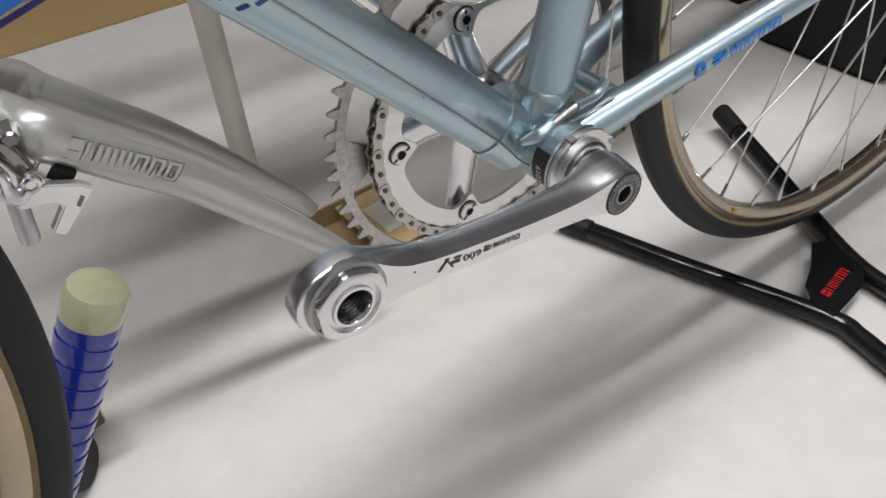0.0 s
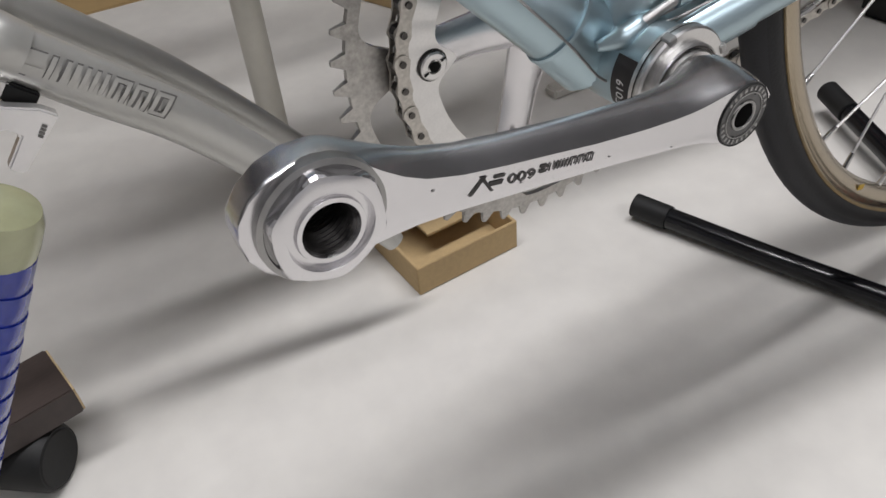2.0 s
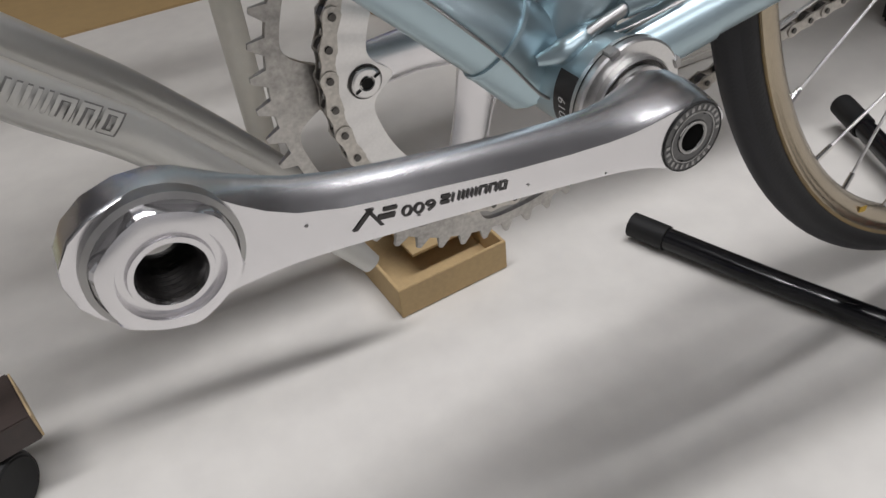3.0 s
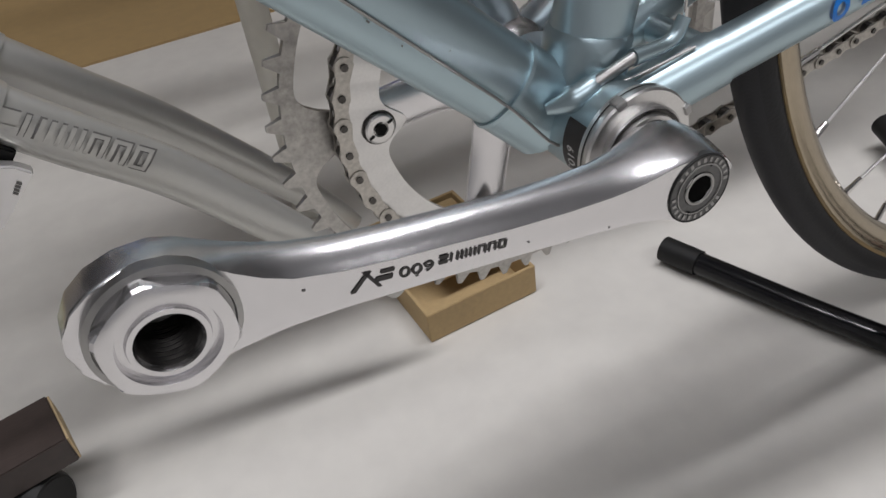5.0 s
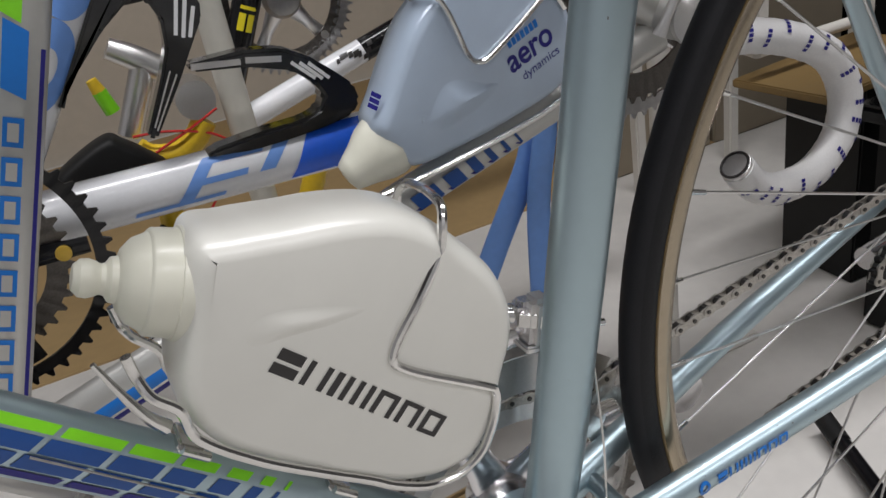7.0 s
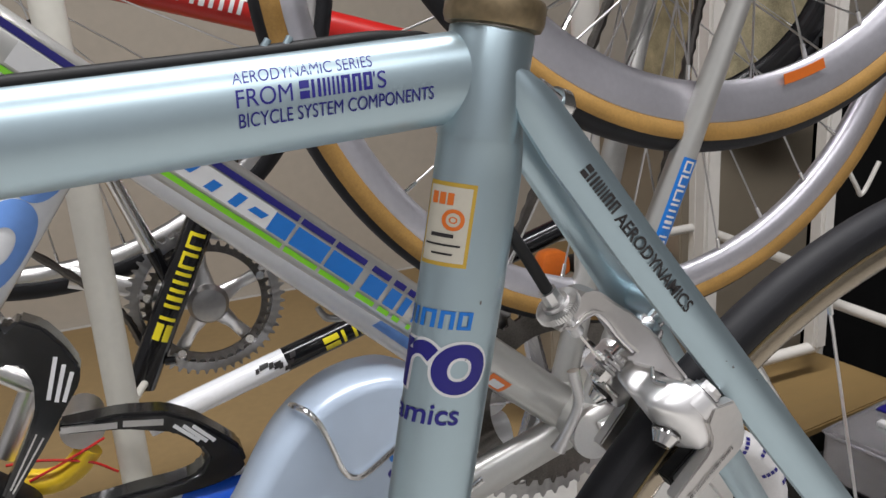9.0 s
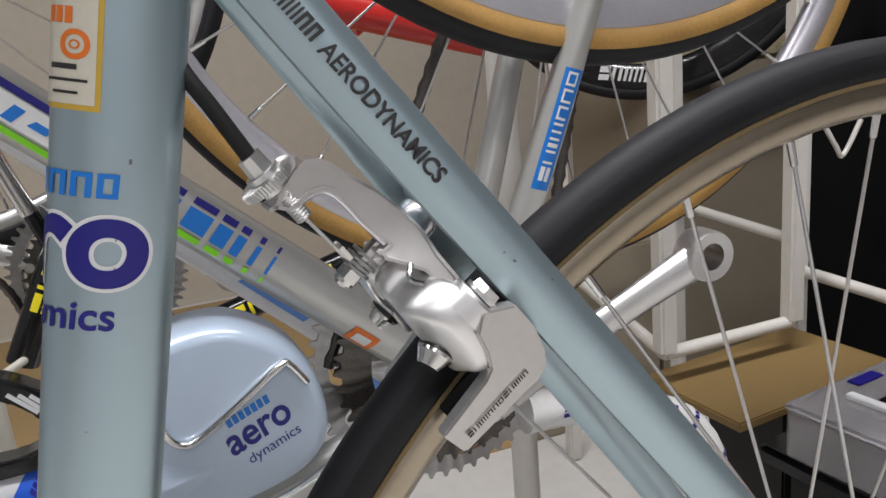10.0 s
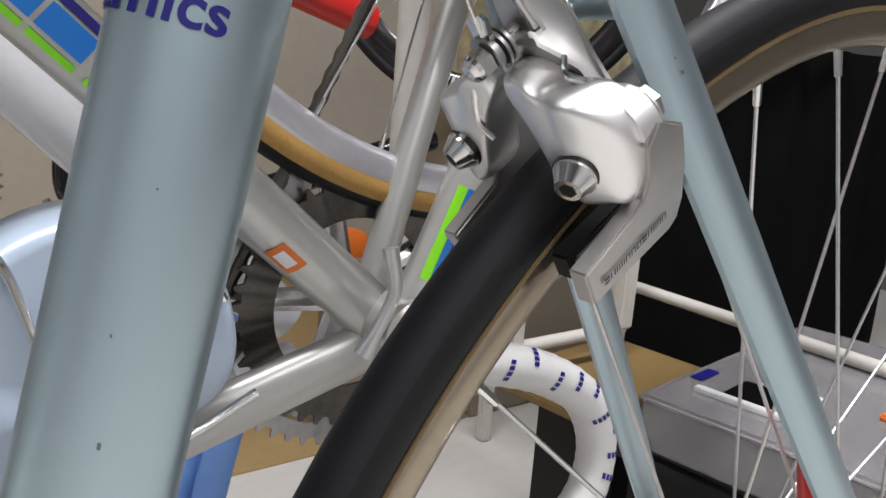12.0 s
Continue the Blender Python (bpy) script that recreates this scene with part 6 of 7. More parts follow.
for k in range(5):
    t = radians(-4 + 72 * k)
    part("chainring_bolt", lathe([(0.0060, 0.0), (0.0060, -0.003), (0.002, -0.0035)], V(-0.294 + 0.0695 * math.cos(t), 0.296, 0.486 + 0.0695 * math.sin(t)), (0, 1, 0), 14), M["gold"], ring3)
    part("ring_arm", sweep([V(-0.294, 0.302, 0.486), V(-0.294 + 0.088 * math.cos(t), 0.3015, 0.486 + 0.088 * math.sin(t))], [0.010, 0.007], 10, 3, 0.4, (0, 1, 0)), M["black"], ring3)
part("crank_arm", sweep([V(-0.294, 0.275, 0.486), V(-0.35, 0.272, 0.455), V(-0.42, 0.270, 0.41)], [0.018, 0.013, 0.012], 14, 5, 0.6, (0, 1, 0)), M["carbon"], white)
CAGE_A = [(-0.194, 0.576), (-0.143, 0.648), (-0.129, 0.671), (-0.116, 0.678), (-0.111, 0.667), (-0.102, 0.673), (-0.087, 0.664), (-0.076, 0.648), (-0.068, 0.629), (-0.071, 0.615), (-0.082, 0.600), (-0.101, 0.573), (-0.132, 0.533), (-0.139, 0.537), (-0.115, 0.578), (-0.104, 0.600), (-0.101, 0.622), (-0.106, 0.637), (-0.118, 0.641), (-0.144, 0.623), (-0.180, 0.590), (-0.190, 0.573)]
CAGE_B = [(-0.093, 0.584), (-0.047, 0.584), (-0.015, 0.578), (0.004, 0.567), (0.024, 0.548), (0.038, 0.533), (0.041, 0.517), (0.032, 0.507), (0.010, 0.503), (-0.028, 0.501), (-0.060, 0.501), (-0.101, 0.507), (-0.092, 0.512), (-0.049, 0.515), (-0.013, 0.515), (0.003, 0.519), (0.010, 0.530), (0.004, 0.543), (-0.012, 0.558), (-0.047, 0.570), (-0.090, 0.577)]


def dash(p, q, w):
    """A thin slanting stripe from p to q on the near side of a cage."""
    (x0, z0), (x1, z1) = p, q
    n = V(z0 - z1, 0, x1 - x0).normalized() * (w / 2)
    return plate([(x0 + n.x, z0 + n.z), (x1 + n.x, z1 + n.z), (x1 - n.x, z1 - n.z), (x0 - n.x, z0 - n.z)], 0.3374, 0.3400)


CAGES = (
    (CAGE_A, (((-0.0830, 0.6400), (-0.0935, 0.6080)), ((-0.0785, 0.6330), (-0.0885, 0.6050)), ((-0.0742, 0.6260), (-0.0835, 0.6040))), (((-0.1020, 0.5790), (-0.1300, 0.5400)), ((-0.1060, 0.5830), (-0.1310, 0.5430)))),
    (CAGE_B, (((0.0030, 0.5610), (0.0180, 0.5440)), ((-0.0040, 0.5630), (0.0120, 0.5450)), ((-0.0110, 0.5650), (0.0060, 0.5470))), (((-0.0900, 0.5815), (-0.0510, 0.5760)), ((-0.0470, 0.5760), (-0.0180, 0.5700)))),
)
for outline, marks, lines in CAGES:
    cg = part("bottle_cage", plate(outline, 0.338, 0.362, 0.0034), M["carbon"], white, "glossy carbon bottle cage with white dashes", 60)
    for p, q in marks:
        part("cage_stripe", dash(p, q, 0.0030), M["decal_white"], cg)
    for p, q in lines:
        part("cage_line", dash(p, q, 0.0013 if outline is CAGE_A else 0.0050), M["satin"], cg, "thin silver line")

# ---------------------------------------------------------------- black and white bicycle at the back
Y4 = 0.552
dark = thing("bicycle", "worn black and white road bicycle with yellow lettering", "bicycle", None, "bicycles stored side by side")
gs, gd = V(0.455, 0, 0.89).normalized(), V(0.966, 0, 0.26).normalized()
G1 = V(-0.058, Y4, 0.472)
part("seat_tube", rod(G1 + gs * 0.050, G1 + gs * 0.36, 0.0150, 0.0150, 20), M["black"], dark, "black tube with yellow lettering")
part("tube_print", onto(shifted(maker_marks(0.016, 0.118, 6), Matrix.Translation((0, -0.008, 0))), G1 + gs * 0.105, gs, (0, -1, 0), 0.0150, 0.0150, 0.0006), M["yellow_print"], dark, "yellow maker's name as bars")
part("cable_boss", rod(G1 + gs * 0.075 + V(0.016, -0.004, 0), G1 + gs * 0.075 + V(0.026, -0.006, 0), 0.005, 0.004, 10), M["black"], dark)
G2 = V(-0.035, Y4 - 0.002, 0.4715)
part("down_tube", rod(G2, G2 + gd * 0.155, 0.0138, 0.0138, 20), M["white_paint"], dark, "chipped white tube end")
part("down_tube", rod(G2 + gd * 0.155, G2 + gd * 0.60, 0.0138, 0.0138, 20), M["black"], dark)
part("tube_print", onto(shifted(maker_marks(0.0150, 0.115, 6), Matrix.Translation((0, -0.0067, 0))), G2 + gd * 0.200, gd, (0, -1, 0), 0.0138, 0.0138, 0.0006), M["yellow_print"], dark)
for k in range(9):
    u = 0.120 + 0.005 * k
    part("paint_chip", onto(blocks([(0, 0.004 + 0.004 * random.random(), 0, 0.003 + 0.004 * random.random(), 0.3)]), G2 + gd * u, gd, (random.uniform(-0.3, 0.3), -1, random.uniform(-0.8, 0.8)), 0.0138, 0.0138, 0.0005), M["ink"], dark)
RC = V(0.045, Y4 + 0.030, 0.584)
part("chainring", shifted(toothed(53, 0.079, 0.0845, 0.070, 0, 0.003, 0.0, 0), Matrix.Translation(RC)), M["dark_alloy"], dark, "grey worn chainring", 20)
part("chainring", shifted(toothed(42, 0.064, 0.069, 0.057, -0.006, -0.003), Matrix.Translation(RC)), M["chain"], dark, "", 20)
part("ring_guard", ring(0.074, [(-0.006, 0.006), (0.004, 0.006), (0.004, 0.010), (-0.006, 0.010)], RC, 60), M["satin"], dark)
for k in range(5):
    t = radians(20 + 72 * k)
    part("spider_arm", sweep([RC + V(0.012 * math.cos(t), -0.004, 0.012 * math.sin(t)), RC + V(0.040 * math.cos(t), 0.004, 0.040 * math.sin(t)), RC + V(0.072 * math.cos(t), 0.004, 0.072 * math.sin(t))], [0.012, 0.0065, 0.0085], 12, 5, 0.5, (0, 1, 0)), M["satin"], dark)
    part("ring_bolt", rod(RC + V(0.062 * math.cos(t), -0.008, 0.062 * math.sin(t)), RC + V(0.062 * math.cos(t), 0.0, 0.062 * math.sin(t)), 0.0048, 0.0048, 12), M["steel"], dark)
part("crank_arm", sweep([RC + V(0, 0.016, 0), RC + V(-0.06, 0.018, 0.020), RC + V(-0.130, 0.020, 0.046)], [0.015, 0.010, 0.012], 14, 5, 0.6, (0, 1, 0)), M["satin"], dark)
lever = part("brake_lever", sweep([V(0.166, Y4 - 0.045, 0.640), V(0.160, Y4 - 0.045, 0.610), V(0.162, Y4 - 0.045, 0.586), V(0.172, Y4 - 0.045, 0.575), V(0.190, Y4 - 0.045, 0.572), V(0.212, Y4 - 0.045, 0.579)], [0.002, 0.0065, 0.0070, 0.0060, 0.0050, 0.0030], 14, 6), M["carbon"], dark, "small glossy black brake arm")
part("arm_hook", sweep([V(0.190, Y4 - 0.045, 0.612), V(0.186, Y4 - 0.045, 0.596), V(0.191, Y4 - 0.045, 0.580), V(0.187, Y4 - 0.045, 0.572)], [0.0015, 0.0042, 0.0048, 0.003], 12, 5), M["carbon"], lever)
part("arm_link", sweep([V(0.148, Y4 - 0.045, 0.580), V(0.158, Y4 - 0.045, 0.566), V(0.178, Y4 - 0.045, 0.564), V(0.196, Y4 - 0.044, 0.568)], [0.003, 0.0042, 0.0045, 0.003], 12, 5), M["dark_alloy"], lever)
part("spider_boss", lathe([(0.022, -0.008), (0.018, -0.016), (0.010, -0.018)], RC, (0, 1, 0), 24), M["dark_alloy"], dark)
part("chainstay", rod(RC + V(-0.035, -0.01, 0.03), RC + V(-0.12, -0.02, 0.30), 0.0075, 0.0062, 16), M["black"], dark)
part("stay_plating", rod(RC + V(-0.048, -0.0165, 0.070), RC + V(-0.075, -0.0185, 0.155), 0.0082, 0.0078, 16), M["steel"], dark, "chromed part of the stay")
part("chain", sweep([RC + V(-0.073, 0.0, -0.035), RC + V(-0.085, 0, 0.0), RC + V(-0.12, 0, 0.045), RC + V(-0.20, 0, 0.12)], 0.0038, 8, 8, ripple=0.3), M["chain"], dark)
part("front_derailleur", join(sweep([RC + V(0.035, 0, 0.090), RC + V(0.055, 0, 0.082), RC + V(0.068, 0, 0.068)], 0.0065, 12, 5), rod(RC + V(0.03, 0.0, 0.12), RC + V(0.042, 0.0, 0.085), 0.008, 0.009, 10), box((0.018, 0.012, 0.02), (RC + V(0.05, 0, 0.115))[:], 0.003)), M["dark_alloy"], dark)
wheel("rear_wheel", dark, RC + V(-0.15, 0.035, 0.36), 0.335, 0.012, M["satin"], M["tyre"], 28, 0.03, 0.02, 2.0)

# ---------------------------------------------------------------- red bicycle far back
red = thing("bicycle", "glossy red bicycle frame with white lettering", "bicycle", None, "bicycles stored side by side")
r0, r1 = V(-0.02, 0.82, 0.945), V(0.62, 0.82, 0.760)
part("down_tube", rod(r0, r1, 0.026, 0.024, 20), M["red"], red)
part("tube_print", onto(shifted(maker_marks(0.022, 0.13, 5, 0.1), Matrix.Translation((0.07, -0.01, 0))), r0, r1 - r0, (0, -1, 0), 0.026, 0.026, 0.0006), M["decal_white"], red)
part("stay", rod(V(0.40, 0.84, 0.80), V(0.95, 0.84, 1.12), 0.012, 0.010, 14), M["red"], red)
DW = V(1.017, 1.05, 0.963)
deep = thing("spare_wheel", "black deep-rimmed wheel with white lettering on the rack", "wheel", Matrix.Translation(DW) @ Matrix.Rotation(radians(-42), 4, "Z"))
wheel("wheel_set", deep, V(0, 0, 0), 0.335, 0.0125, M["carbon"], M["tyre"], 20, 0.03, 0.02, 2.0, 0.044, 0.012)
for k in range(3):
    t = radians(-97 + 118 * k)
    rim_mark = shifted(maker_marks(0.026, 0.105, 5, 0.15), Matrix.Translation((-0.052, -0.013, 0)))
    part("rim_print", laid(rim_mark, V(0.286 * math.cos(t), -0.0135, 0.286 * math.sin(t)), (-math.sin(t), 0, math.cos(t)), (0, -1, 0), 0.0004), M["decal_white"], deep, "white maker's name as bars")
box_parts = thing("parts_crate", "dark crate of small orange and yellow parts on the floor", "crate", pose(0.86, 1.06, 0.0))
part("crate_body", box((0.30, 0.10, 0.36), (0, 0, 0.18), 0.004), M["beige_board"], box_parts)
for x, z, sx, sz, mat in ((-0.115, 0.385, 0.060, 0.050, "orange"), (-0.05, 0.375, 0.05, 0.03, "rubber"), (0.02, 0.39, 0.055, 0.06, "yellow"), (0.075, 0.375, 0.04, 0.03, "rubber"), (0.118, 0.372, 0.045, 0.022, "orange")):
    part("loose_part", pillow([(-sx / 2, -sz / 2), (-sx / 2.2, sz / 2.4), (sx / 5, sz / 2), (sx / 2, sz / 6), (sx / 2.3, -sz / 2)], 0.018, 0.008, 3), M[mat], box_parts).matrix_local = Matrix.Translation((x, 0, z))

# ---------------------------------------------------------------- handlebars on the floor and behind
bar1 = thing("handlebar", "handlebar drop wrapped in glossy blue tape with a clear end plug", "handlebar", None, "loose handlebars")
d1 = V(-0.45, 0.10, -0.86).normalized()
p1 = V(-0.2600, 0.018, 0.306)
wraps = []
for k in range(11):
    h = 0.0135 * k
    wraps += [(0.0150, h), (0.0149, h + 0.006), (0.0146, h + 0.0130), (0.0144, h + 0.0134)]
tape = lathe(wraps, p1, d1, 32)
ax_, sx_, ux_ = basis(d1)
for v in tape.verts:
    q = v.co - p1
    v.co += d1 * (0.22 * (q.dot(sx_) * 0.8 + q.dot(ux_) * 0.6))
part("bar_tape", tape, M["blue_tape"], bar1, "glossy blue wrapped tape", 25)
part("bar_plug", lathe([(0.0150, 0.0), (0.0155, 0.003), (0.0155, 0.013), (0.0140, 0.018), (0.0080, 0.0205), (0.001, 0.021)], p1, -d1, 28), M["clear_cap"], bar1, "yellowed clear end plug", 50)
part("bar_bend", sweep([p1 + d1 * 0.142, p1 + d1 * 0.20, p1 + d1 * 0.235 + V(-0.035, 0.01, 0.0), p1 + d1 * 0.235 + V(-0.10, 0.03, 0.005)], 0.0150, 18, 6), M["blue_tape"], bar1)
bar2 = thing("handlebar", "handlebar drop wrapped in white printed tape", "handlebar", None, "loose handlebars")
HB = [V(0.340, 0.204, 0.396), V(0.365, 0.207, 0.368), V(0.400, 0.211, 0.353), V(0.448, 0.216, 0.354), V(0.484, 0.220, 0.380), V(0.492, 0.222, 0.420), V(0.470, 0.222, 0.462), V(0.425, 0.222, 0.490), V(0.370, 0.222, 0.508), V(0.330, 0.222, 0.512)]
part("bar_tape", sweep(HB, 0.0158, 20, 7, 1.0, None, 0.03), M["white_tape"], bar2, "white wrapped bar tape", 60)
part("bar_plug", join(lathe([(0.0150, 0.0), (0.0152, 0.004), (0.0128, 0.006), (0.0122, 0.0045), (0.004, 0.0045)], HB[0], HB[0] - HB[1], 24)), M["satin"], bar2, "round end plug")
part("plug_ring", lathe([(0.0145, 0.0052), (0.0135, 0.0066), (0.0122, 0.0064), (0.0118, 0.0048)], HB[0], HB[0] - HB[1], 28, caps=False), M["ink"], bar2)
line = smooth_line(HB, 7)
for i in range(4, len(line) - 3, 3):
    d = (line[i + 1] - line[i - 1]).normalized()
    side = V(0, -1, 0).cross(d)
    off = -0.35 + 0.5 * math.sin(i * 1.3)
    n = (V(0, -1, 0) * math.cos(off) + side * math.sin(off)).normalized()
    part("tape_mark", onto(blocks([(-0.0024, 0.0024, -0.0075 + 0.0042 * k, -0.0045 + 0.0042 * k, 0.2) for k in range(4)]), line[i], d, n, 0.0162, 0.0162, 0.0004), M["purple"], bar2, "violet tape print as bars")
bar3 = thing("handlebar", "handlebar with yellow tape and black brake hoods", "handlebar", None, "loose handlebars")
part("bar_tape", sweep([V(-0.150, 0.45, 0.500), V(-0.139, 0.45, 0.490), V(-0.116, 0.45, 0.486), V(-0.097, 0.45, 0.495), V(-0.083, 0.45, 0.510)], 0.0115, 18, 6, 1, None, 0.03), M["yellow"], bar3, "yellow wrapped tape", 60)
part("bar_tape", sweep([V(-0.140, 0.45, 0.440), V(-0.142, 0.45, 0.408), V(-0.141, 0.45, 0.381), V(-0.127, 0.45, 0.353), V(-0.102, 0.45, 0.336), V(-0.074, 0.45, 0.336), V(-0.049, 0.45, 0.350), V(-0.024, 0.45, 0.376), V(-0.003, 0.45, 0.405), V(0.014, 0.45, 0.440)], 0.0118, 18, 7, 1, None, 0.03), M["yellow"], bar3, "yellow wrapped tape", 60)
part("brake_hood", pillow([(-0.225, 0.500), (-0.209, 0.513), (-0.172, 0.528), (-0.157, 0.519), (-0.142, 0.505), (-0.126, 0.485), (-0.133, 0.468), (-0.172, 0.480), (-0.217, 0.486)], 0.018, 0.012, 4, 0.42), M["rubber"], bar3, "black rubber hood", 60)
part("brake_hood", pillow([(-0.150, 0.428), (-0.137, 0.400), (-0.129, 0.381), (-0.143, 0.376), (-0.164, 0.361), (-0.188, 0.362), (-0.222, 0.356), (-0.221, 0.368), (-0.169, 0.396), (-0.158, 0.424)], 0.016, 0.008, 4, 0.42), M["rubber"], bar3, "black rubber hood", 60)
part("brake_lever", sweep([V(-0.20, 0.40, 0.335), V(-0.15, 0.40, 0.322), V(-0.115, 0.40, 0.318)], 0.006, 10, 6), M["black"], bar3)
part("hood_light", rod(V(-0.158, 0.42, 0.546), V(-0.163, 0.42, 0.566), 0.0068, 0.0064, 14), M["green"], bar3, "small green end")
part("light_tip", rod(V(-0.163, 0.42, 0.566), V(-0.166, 0.42, 0.577), 0.0062, 0.0045, 14), M["yellow"], bar3)
part("stem", join(sweep([V(-0.145, 0.47, 0.592), V(-0.125, 0.47, 0.578), V(-0.100, 0.47, 0.556)], [0.010, 0.012, 0.013], 16, 5), rod(V(-0.118, 0.47, 0.572), V(-0.152, 0.47, 0.510), 0.0118, 0.0112, 16)), M["satin"], bar3, "silver handlebar stem")
part("stem_clamp", rod(V(-0.086, 0.440, 0.532), V(-0.086, 0.480, 0.532), 0.0185, 0.0185, 20), M["satin"], bar3)
for q in ([V(-0.150, 0.44, 0.515), V(-0.122, 0.44, 0.512), V(-0.085, 0.44, 0.500), V(-0.064, 0.44, 0.484)], [V(-0.135, 0.44, 0.495), V(-0.099, 0.44, 0.508), V(-0.070, 0.44, 0.520)], [V(-0.191, 0.44, 0.408), V(-0.161, 0.44, 0.399), V(-0.120, 0.44, 0.412), V(-0.09, 0.44, 0.44)], [V(-0.200, 0.44, 0.372), V(-0.173, 0.44, 0.377), V(-0.140, 0.44, 0.407)]):
    part("brake_cable", sweep(q, 0.0013, 8, 6), M["red"], bar3, "red cable housing")

# ---------------------------------------------------------------- small things on the floor
bx = thing("cardboard_tray", "small open brown cardboard tray on the floor", "box", pose(0.027, 0.278, 0.0, 0, 0, 4), "cardboard trays")
for sx, sy, cx, cy in ((0.105, 0.003, 0, -0.07), (0.105, 0.003, 0, 0.07), (0.003, 0.14, -0.051, 0), (0.003, 0.14, 0.051, 0)):
    part("tray_side", box((sx, sy, 0.030), (cx, cy, 0.0155), 0.0006), M["card"], bx)
part("tray_bottom", box((0.102, 0.138, 0.003), (0, 0, 0.002)), M["card"], bx)
part("tray_flap", box((0.066, 0.100, 0.003), (0.014, 0.015, 0.026), 0.0005), M["card"], bx)
part("tray_print", box((0.024, 0.050, 0.0008), (0.014, 0.015, 0.0281), 0.0002), M["cream"], bx)
bx2 = thing("cardboard_tray", "flat brown cardboard tray with clear window on the floor", "box", pose(0.255, 0.815, 0.0, 0, 0, 22), "cardboard trays")
for sx, sy, cx, cy in ((0.11, 0.004, 0, -0.06), (0.11, 0.004, 0, 0.06), (0.004, 0.12, -0.055, 0), (0.004, 0.12, 0.055, 0)):
    part("tray_side", box((sx, sy, 0.030), (cx, cy, 0.0155), 0.0006), M["card"], bx2)
part("tray_bottom", box((0.108, 0.118, 0.003), (0, 0, 0.002)), M["card"], bx2)
part("tray_bar", box((0.012, 0.112, 0.012), (0.008, 0, 0.018), 0.001, Matrix.Rotation(radians(25), 4, "Z")), M["cream"], bx2)
puck = thing("rubber_foot", "black round rubber foot lying on the floor under wood", "rubber foot")
FT, FD = V(-0.345, 0.199, 0.0242), V(0.80, -0.60, 0.0).normalized()
part("foot_body", lathe([(0.020, -0.012), (0.0240, -0.010), (0.0240, 0.030), (0.0215, 0.034)], FT, FD, 36), M["rubber"], puck)
part("foot_face", lathe([(0.0208, 0.0338), (0.0195, 0.0348), (0.0, 0.0344)], FT, FD, 36), M["rubber"], puck, "dull black end face")
blk = thing("wood_block", "dark stained wood board with pale end on a rubber foot", "wood board", pose(-0.342, 0.2015, 0.0486, 0, 0, 12.6))
part("board_body", box((0.095, 0.052, 0.0235), (0, 0, 0.01175), 0.001), M["wood"], blk)
part("board_end", box((0.0015, 0.050, 0.0215), (0.0482, 0, 0.01175), 0.0003), M["wood_end"], blk, "raw wood end grain")

# ---------------------------------------------------------------- poles, rack and boxes
pole = thing("rack_pole", "cream painted round steel pole standing on the floor", "pole", None, "rack poles")
part("pole_tube", rod((-0.050, 0.45, 0.0), (-0.050, 0.45, 1.6), 0.0135, 0.0135, 24), M["cream_pole"], pole)
part("pole_hook", rod((-0.050, 0.455, 0.532), (-0.030, 0.545, 0.522), 0.004, 0.004, 12), M["cream_pole"], pole)
part("pole_foot", lathe([(0.018, 0.0), (0.018, 0.02), (0.0165, 0.024)], (-0.050, 0.45, 0), (0, 0, 1), 24), M["cream_pole"], pole)
pole2 = thing("rack_pole", "grey-white round steel pole standing on the floor", "pole", None, "rack poles")
part("pole_tube", rod((0.412, 0.41, 0.0), (0.424, 0.41, 1.5), 0.0135, 0.0135, 24), M["rack"], pole2)
part("pole_base", box((0.30, 0.022, 0.012), (0.412, 0.41, 0.006), 0.003), M["rack"], pole2)
rack = thing("wheel_rack", "white painted steel rack with thin rails beside black cloth", "rack")
RY = 0.52
for x, y, z0 in ((0.667, RY, 0.372), (0.868, RY, 0.372), (0.955, 0.60, 0.0), (0.75, 0.92, 0.0), (0.985, 0.92, 0.0)):
    part("rack_post", box((0.024, 0.024, 1.5 - z0), (x, y, (1.5 + z0) / 2), 0.004), M["rack"], rack)
for x0, y0, x1, y1, z in ((0.667, RY, 0.868, RY, 0.372), (0.955, 0.60, 0.948, 0.10, 0.408), (0.667, RY, 0.75, 0.92, 0.372), (0.868, RY, 0.955, 0.60, 0.372), (0.955, 0.60, 0.985, 0.92, 0.45), (0.75, 0.92, 0.985, 0.92, 0.45), (0.955, 0.60, 1.6, 0.64, 0.90)):
    part("rack_bar", rod((x0, y0, z), (x1, y1, z), 0.0085, 0.0085, 14), M["rack"], rack)
part("rack_hook", sweep([V(0.966, 0.588, 0.640), V(0.995, 0.578, 0.585), V(1.010, 0.578, 0.570), V(1.040, 0.578, 0.615)], 0.0035, 8, 6), M["rack"], rack)
board = thing("tan_board", "tan board lying on a black box beside the rack", "board")
# Panel colour includes the shade under the rack.
part("board_panel", box((0.275, 0.165, 0.012), (0, 0, 0.324), 0.002, pose(0.802, 0.490, 0, 0, 0, 6)), M["shaded_tan_board"], board)
part("board_box", box((0.170, 0.140, 0.317), (0.850, 0.492, 0.1587), 0.003), M["rubber"], board)
cloth = thing("black_cloth", "black cloth panel hanging behind the rack", "cloth")
wav = [V(1.045 + 0.045 * k, 0.70 + 0.012 * math.sin(k * 1.7), 0) for k in range(24)]
bm = bmesh.new()
lo = [bm.verts.new(p + V(0, 0, 0.005)) for p in wav]
hi = [bm.verts.new(p + V(0, 0, 0.80)) for p in wav]
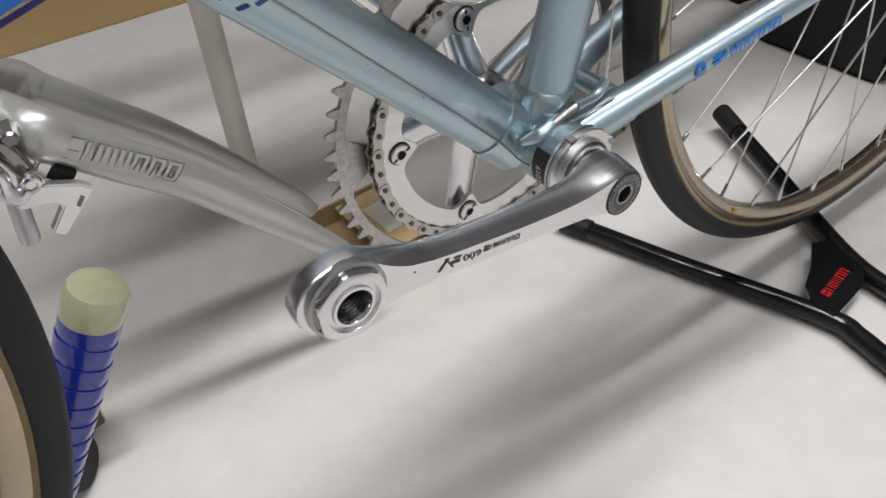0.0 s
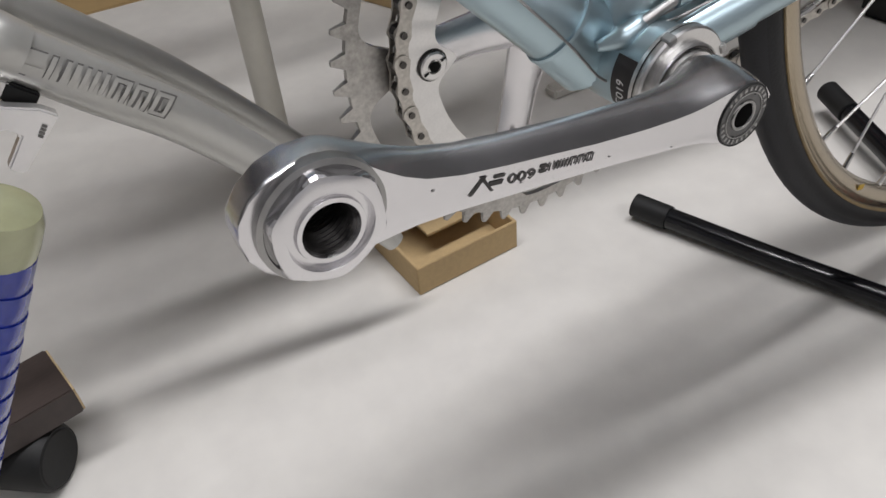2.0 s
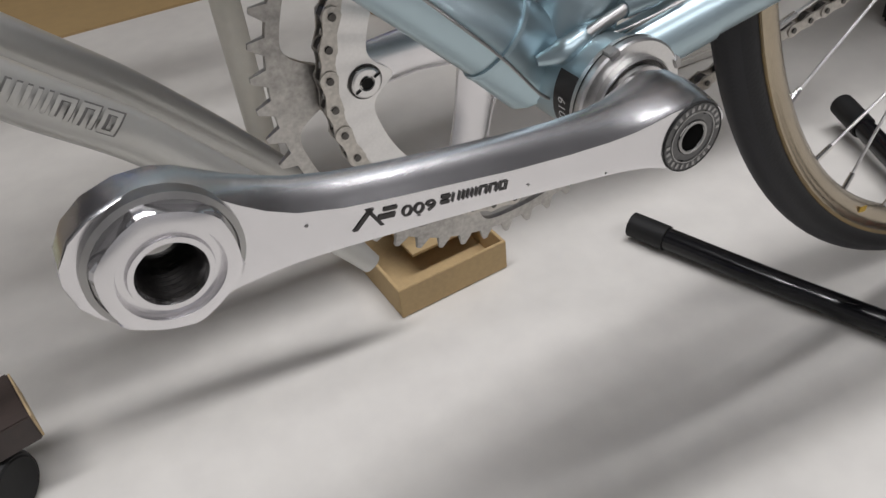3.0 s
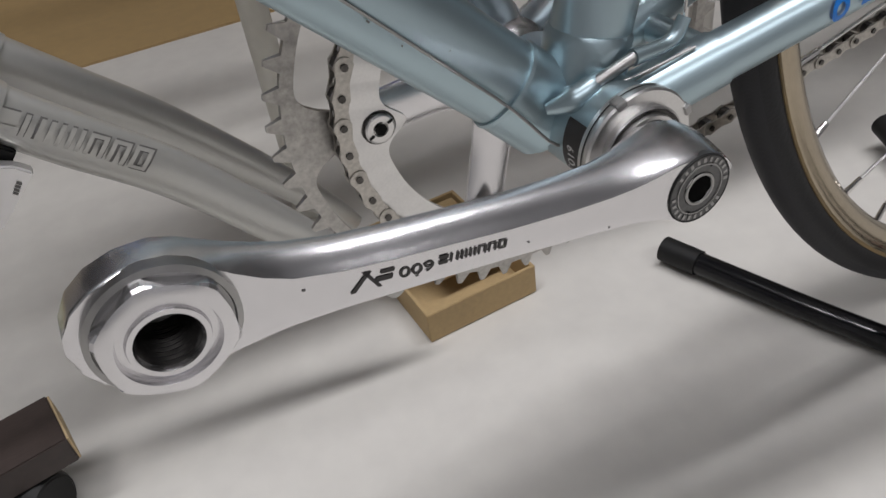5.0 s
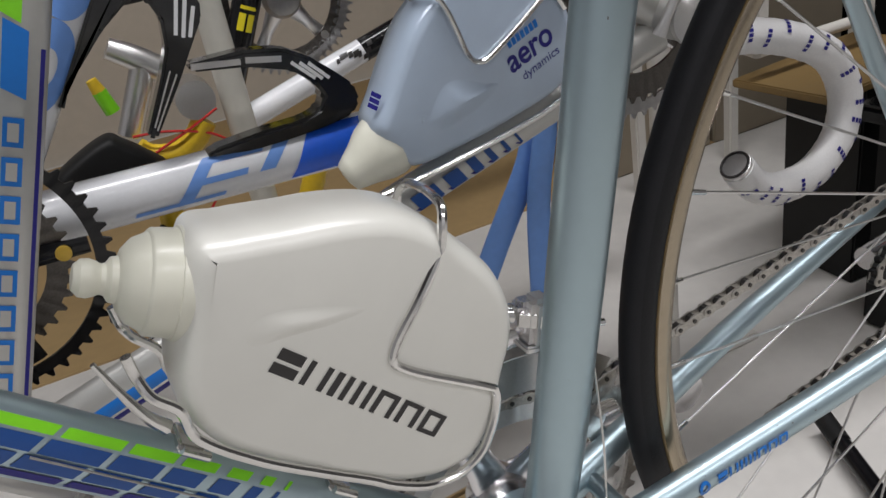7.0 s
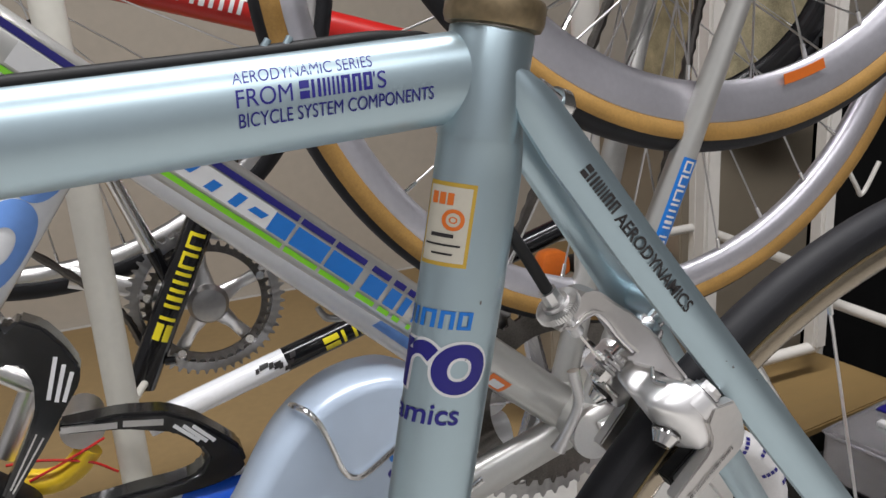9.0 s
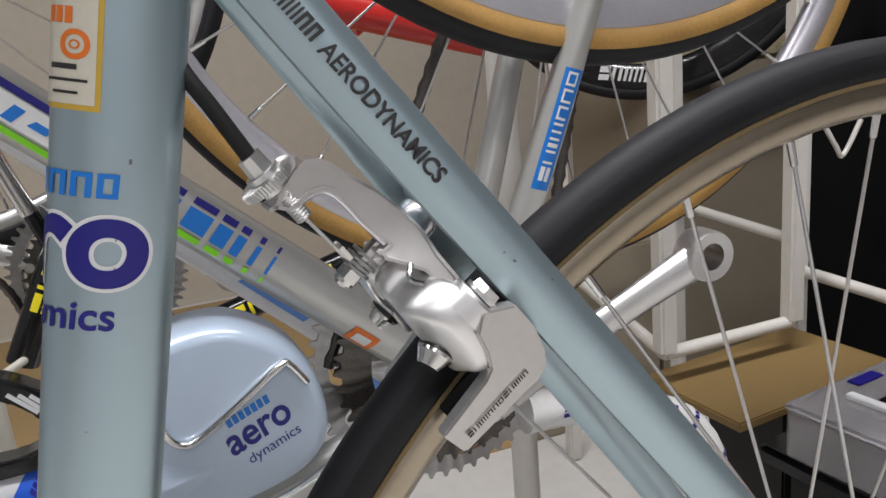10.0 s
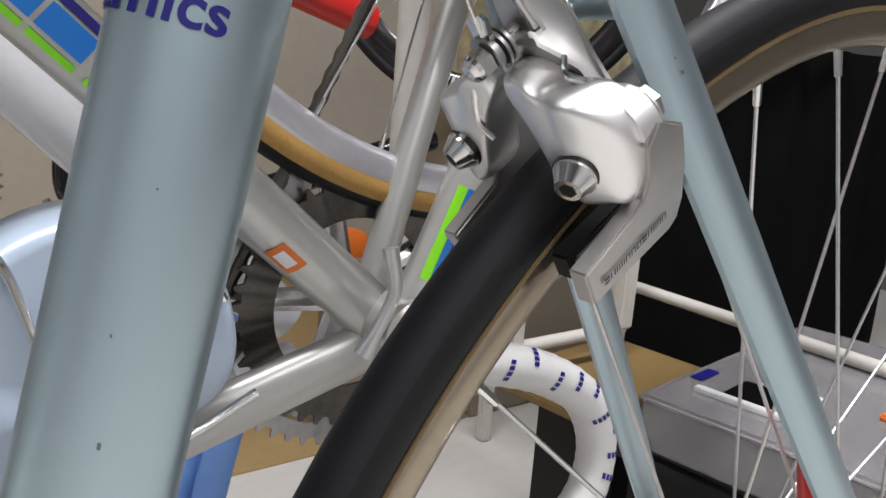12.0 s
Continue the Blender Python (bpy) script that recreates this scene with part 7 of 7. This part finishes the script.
lo2 = [bm.verts.new(p + V(0, 0.01, 0.005)) for p in wav]
hi2 = [bm.verts.new(p + V(0, 0.01, 0.80)) for p in wav]
for i in range(len(wav) - 1):
    bm.faces.new((lo[i], lo[i + 1], hi[i + 1], hi[i]))
    bm.faces.new((lo2[i + 1], lo2[i], hi2[i], hi2[i + 1]))
    bm.faces.new((hi[i], hi[i + 1], hi2[i + 1], hi2[i]))
part("cloth_panel", bm, M["shade"], cloth, "", 80)
blackbox = thing("black_case", "black storage case on the floor under a clear tray", "case", pose(0.895, 0.245, 0.0, 0, 0, 6))
part("case_body", box((0.42, 0.200, 0.318), (0.02, 0.02, 0.159), 0.008), M["rubber"], blackbox)
part("case_lid", box((0.47, 0.250, 0.022), (0, 0, 0.329), 0.006), M["black"], blackbox)
tray = thing("plastic_tray", "clear cloudy plastic tray on the black case", "tray", pose(0.872, 0.218, 0.3402, 0, 0, 8))
for sx, sy, cx, cy in ((0.40, 0.003, 0, -0.118), (0.40, 0.003, 0, 0.118), (0.003, 0.233, -0.20, 0), (0.003, 0.233, 0.20, 0)):
    part("tray_side", box((sx, sy, 0.050), (cx, cy, 0.025), 0.001), M["clear"], tray)
part("tray_lid", box((0.41, 0.245, 0.008), (0, 0, 0.0538), 0.0038), M["clear"], tray, "cloudy clear lid")
for x, y, sx, sy in ((-0.148, 0.045, 0.010, 0.090), (-0.108, -0.004, 0.086, 0.010)):
    part("tray_rim", box((sx, sy, 0.006), (x, y, 0.0605), 0.001), M["decal_white"], tray, "white rim of the opening")
# Black slab on the lid paints the darkness inside the opening.
part("tray_hole", box((0.060, 0.055, 0.002), (-0.108, 0.040, 0.0588), 0.0005), M["shade"], tray)
part("tray_mark", box((0.040, 0.014, 0.002), (-0.10, 0.104, 0.0588), 0.0005), M["purple"], tray)
part("tray_tag", box((0.016, 0.030, 0.006), (-0.055, -0.075, 0.0610), 0.002), M["orange"], tray, "small orange tag")
part("tray_cord", sweep([V(-0.08, -0.105, 0.062), V(-0.045, -0.090, 0.064), V(-0.01, -0.095, 0.062), V(0.05, -0.070, 0.062)], 0.0045, 10, 6), M["rubber"], tray, "black cord")
bluebars = thing("blue_straps", "two sky blue plastic straps hanging from the silver bicycle", "strap")
part("strap", sweep([V(0.256, 0.43, 0.42), V(0.246, 0.43, 0.37), V(0.190, 0.43, 0.28), V(0.120, 0.43, 0.160)], 0.017, 14, 5, 0.35, (0, 1, 0)), M["sky_tape"], bluebars)
part("strap", sweep([V(0.268, 0.41, 0.52), V(0.262, 0.41, 0.42), V(0.240, 0.41, 0.32), V(0.226, 0.41, 0.16)], 0.015, 14, 5, 0.5, (0, 1, 0)), M["sky_tape"], bluebars)
basket = thing("wicker_basket", "tan wicker basket with a teal card on a shelf", "basket", pose(1.25, 1.12, 0.0))
part("basket_body", box((0.34, 0.22, 0.20), (0, 0, 0.78), 0.01), M["mesh_tan"], basket)
part("basket_card", box((0.30, 0.20, 0.12), (0, 0, 0.93), 0.004), M["teal"], basket)
part("basket_shelf", box((0.5, 0.34, 0.68), (0.02, 0.06, 0.34), 0.004), M["beige_board"], basket)
single("brown_sheet", box((3.4, 1.35, 0.004), (0.1, 1.69, 0.002)), M["tan"], "large tan board sheet laid on the floor", "floor sheet")
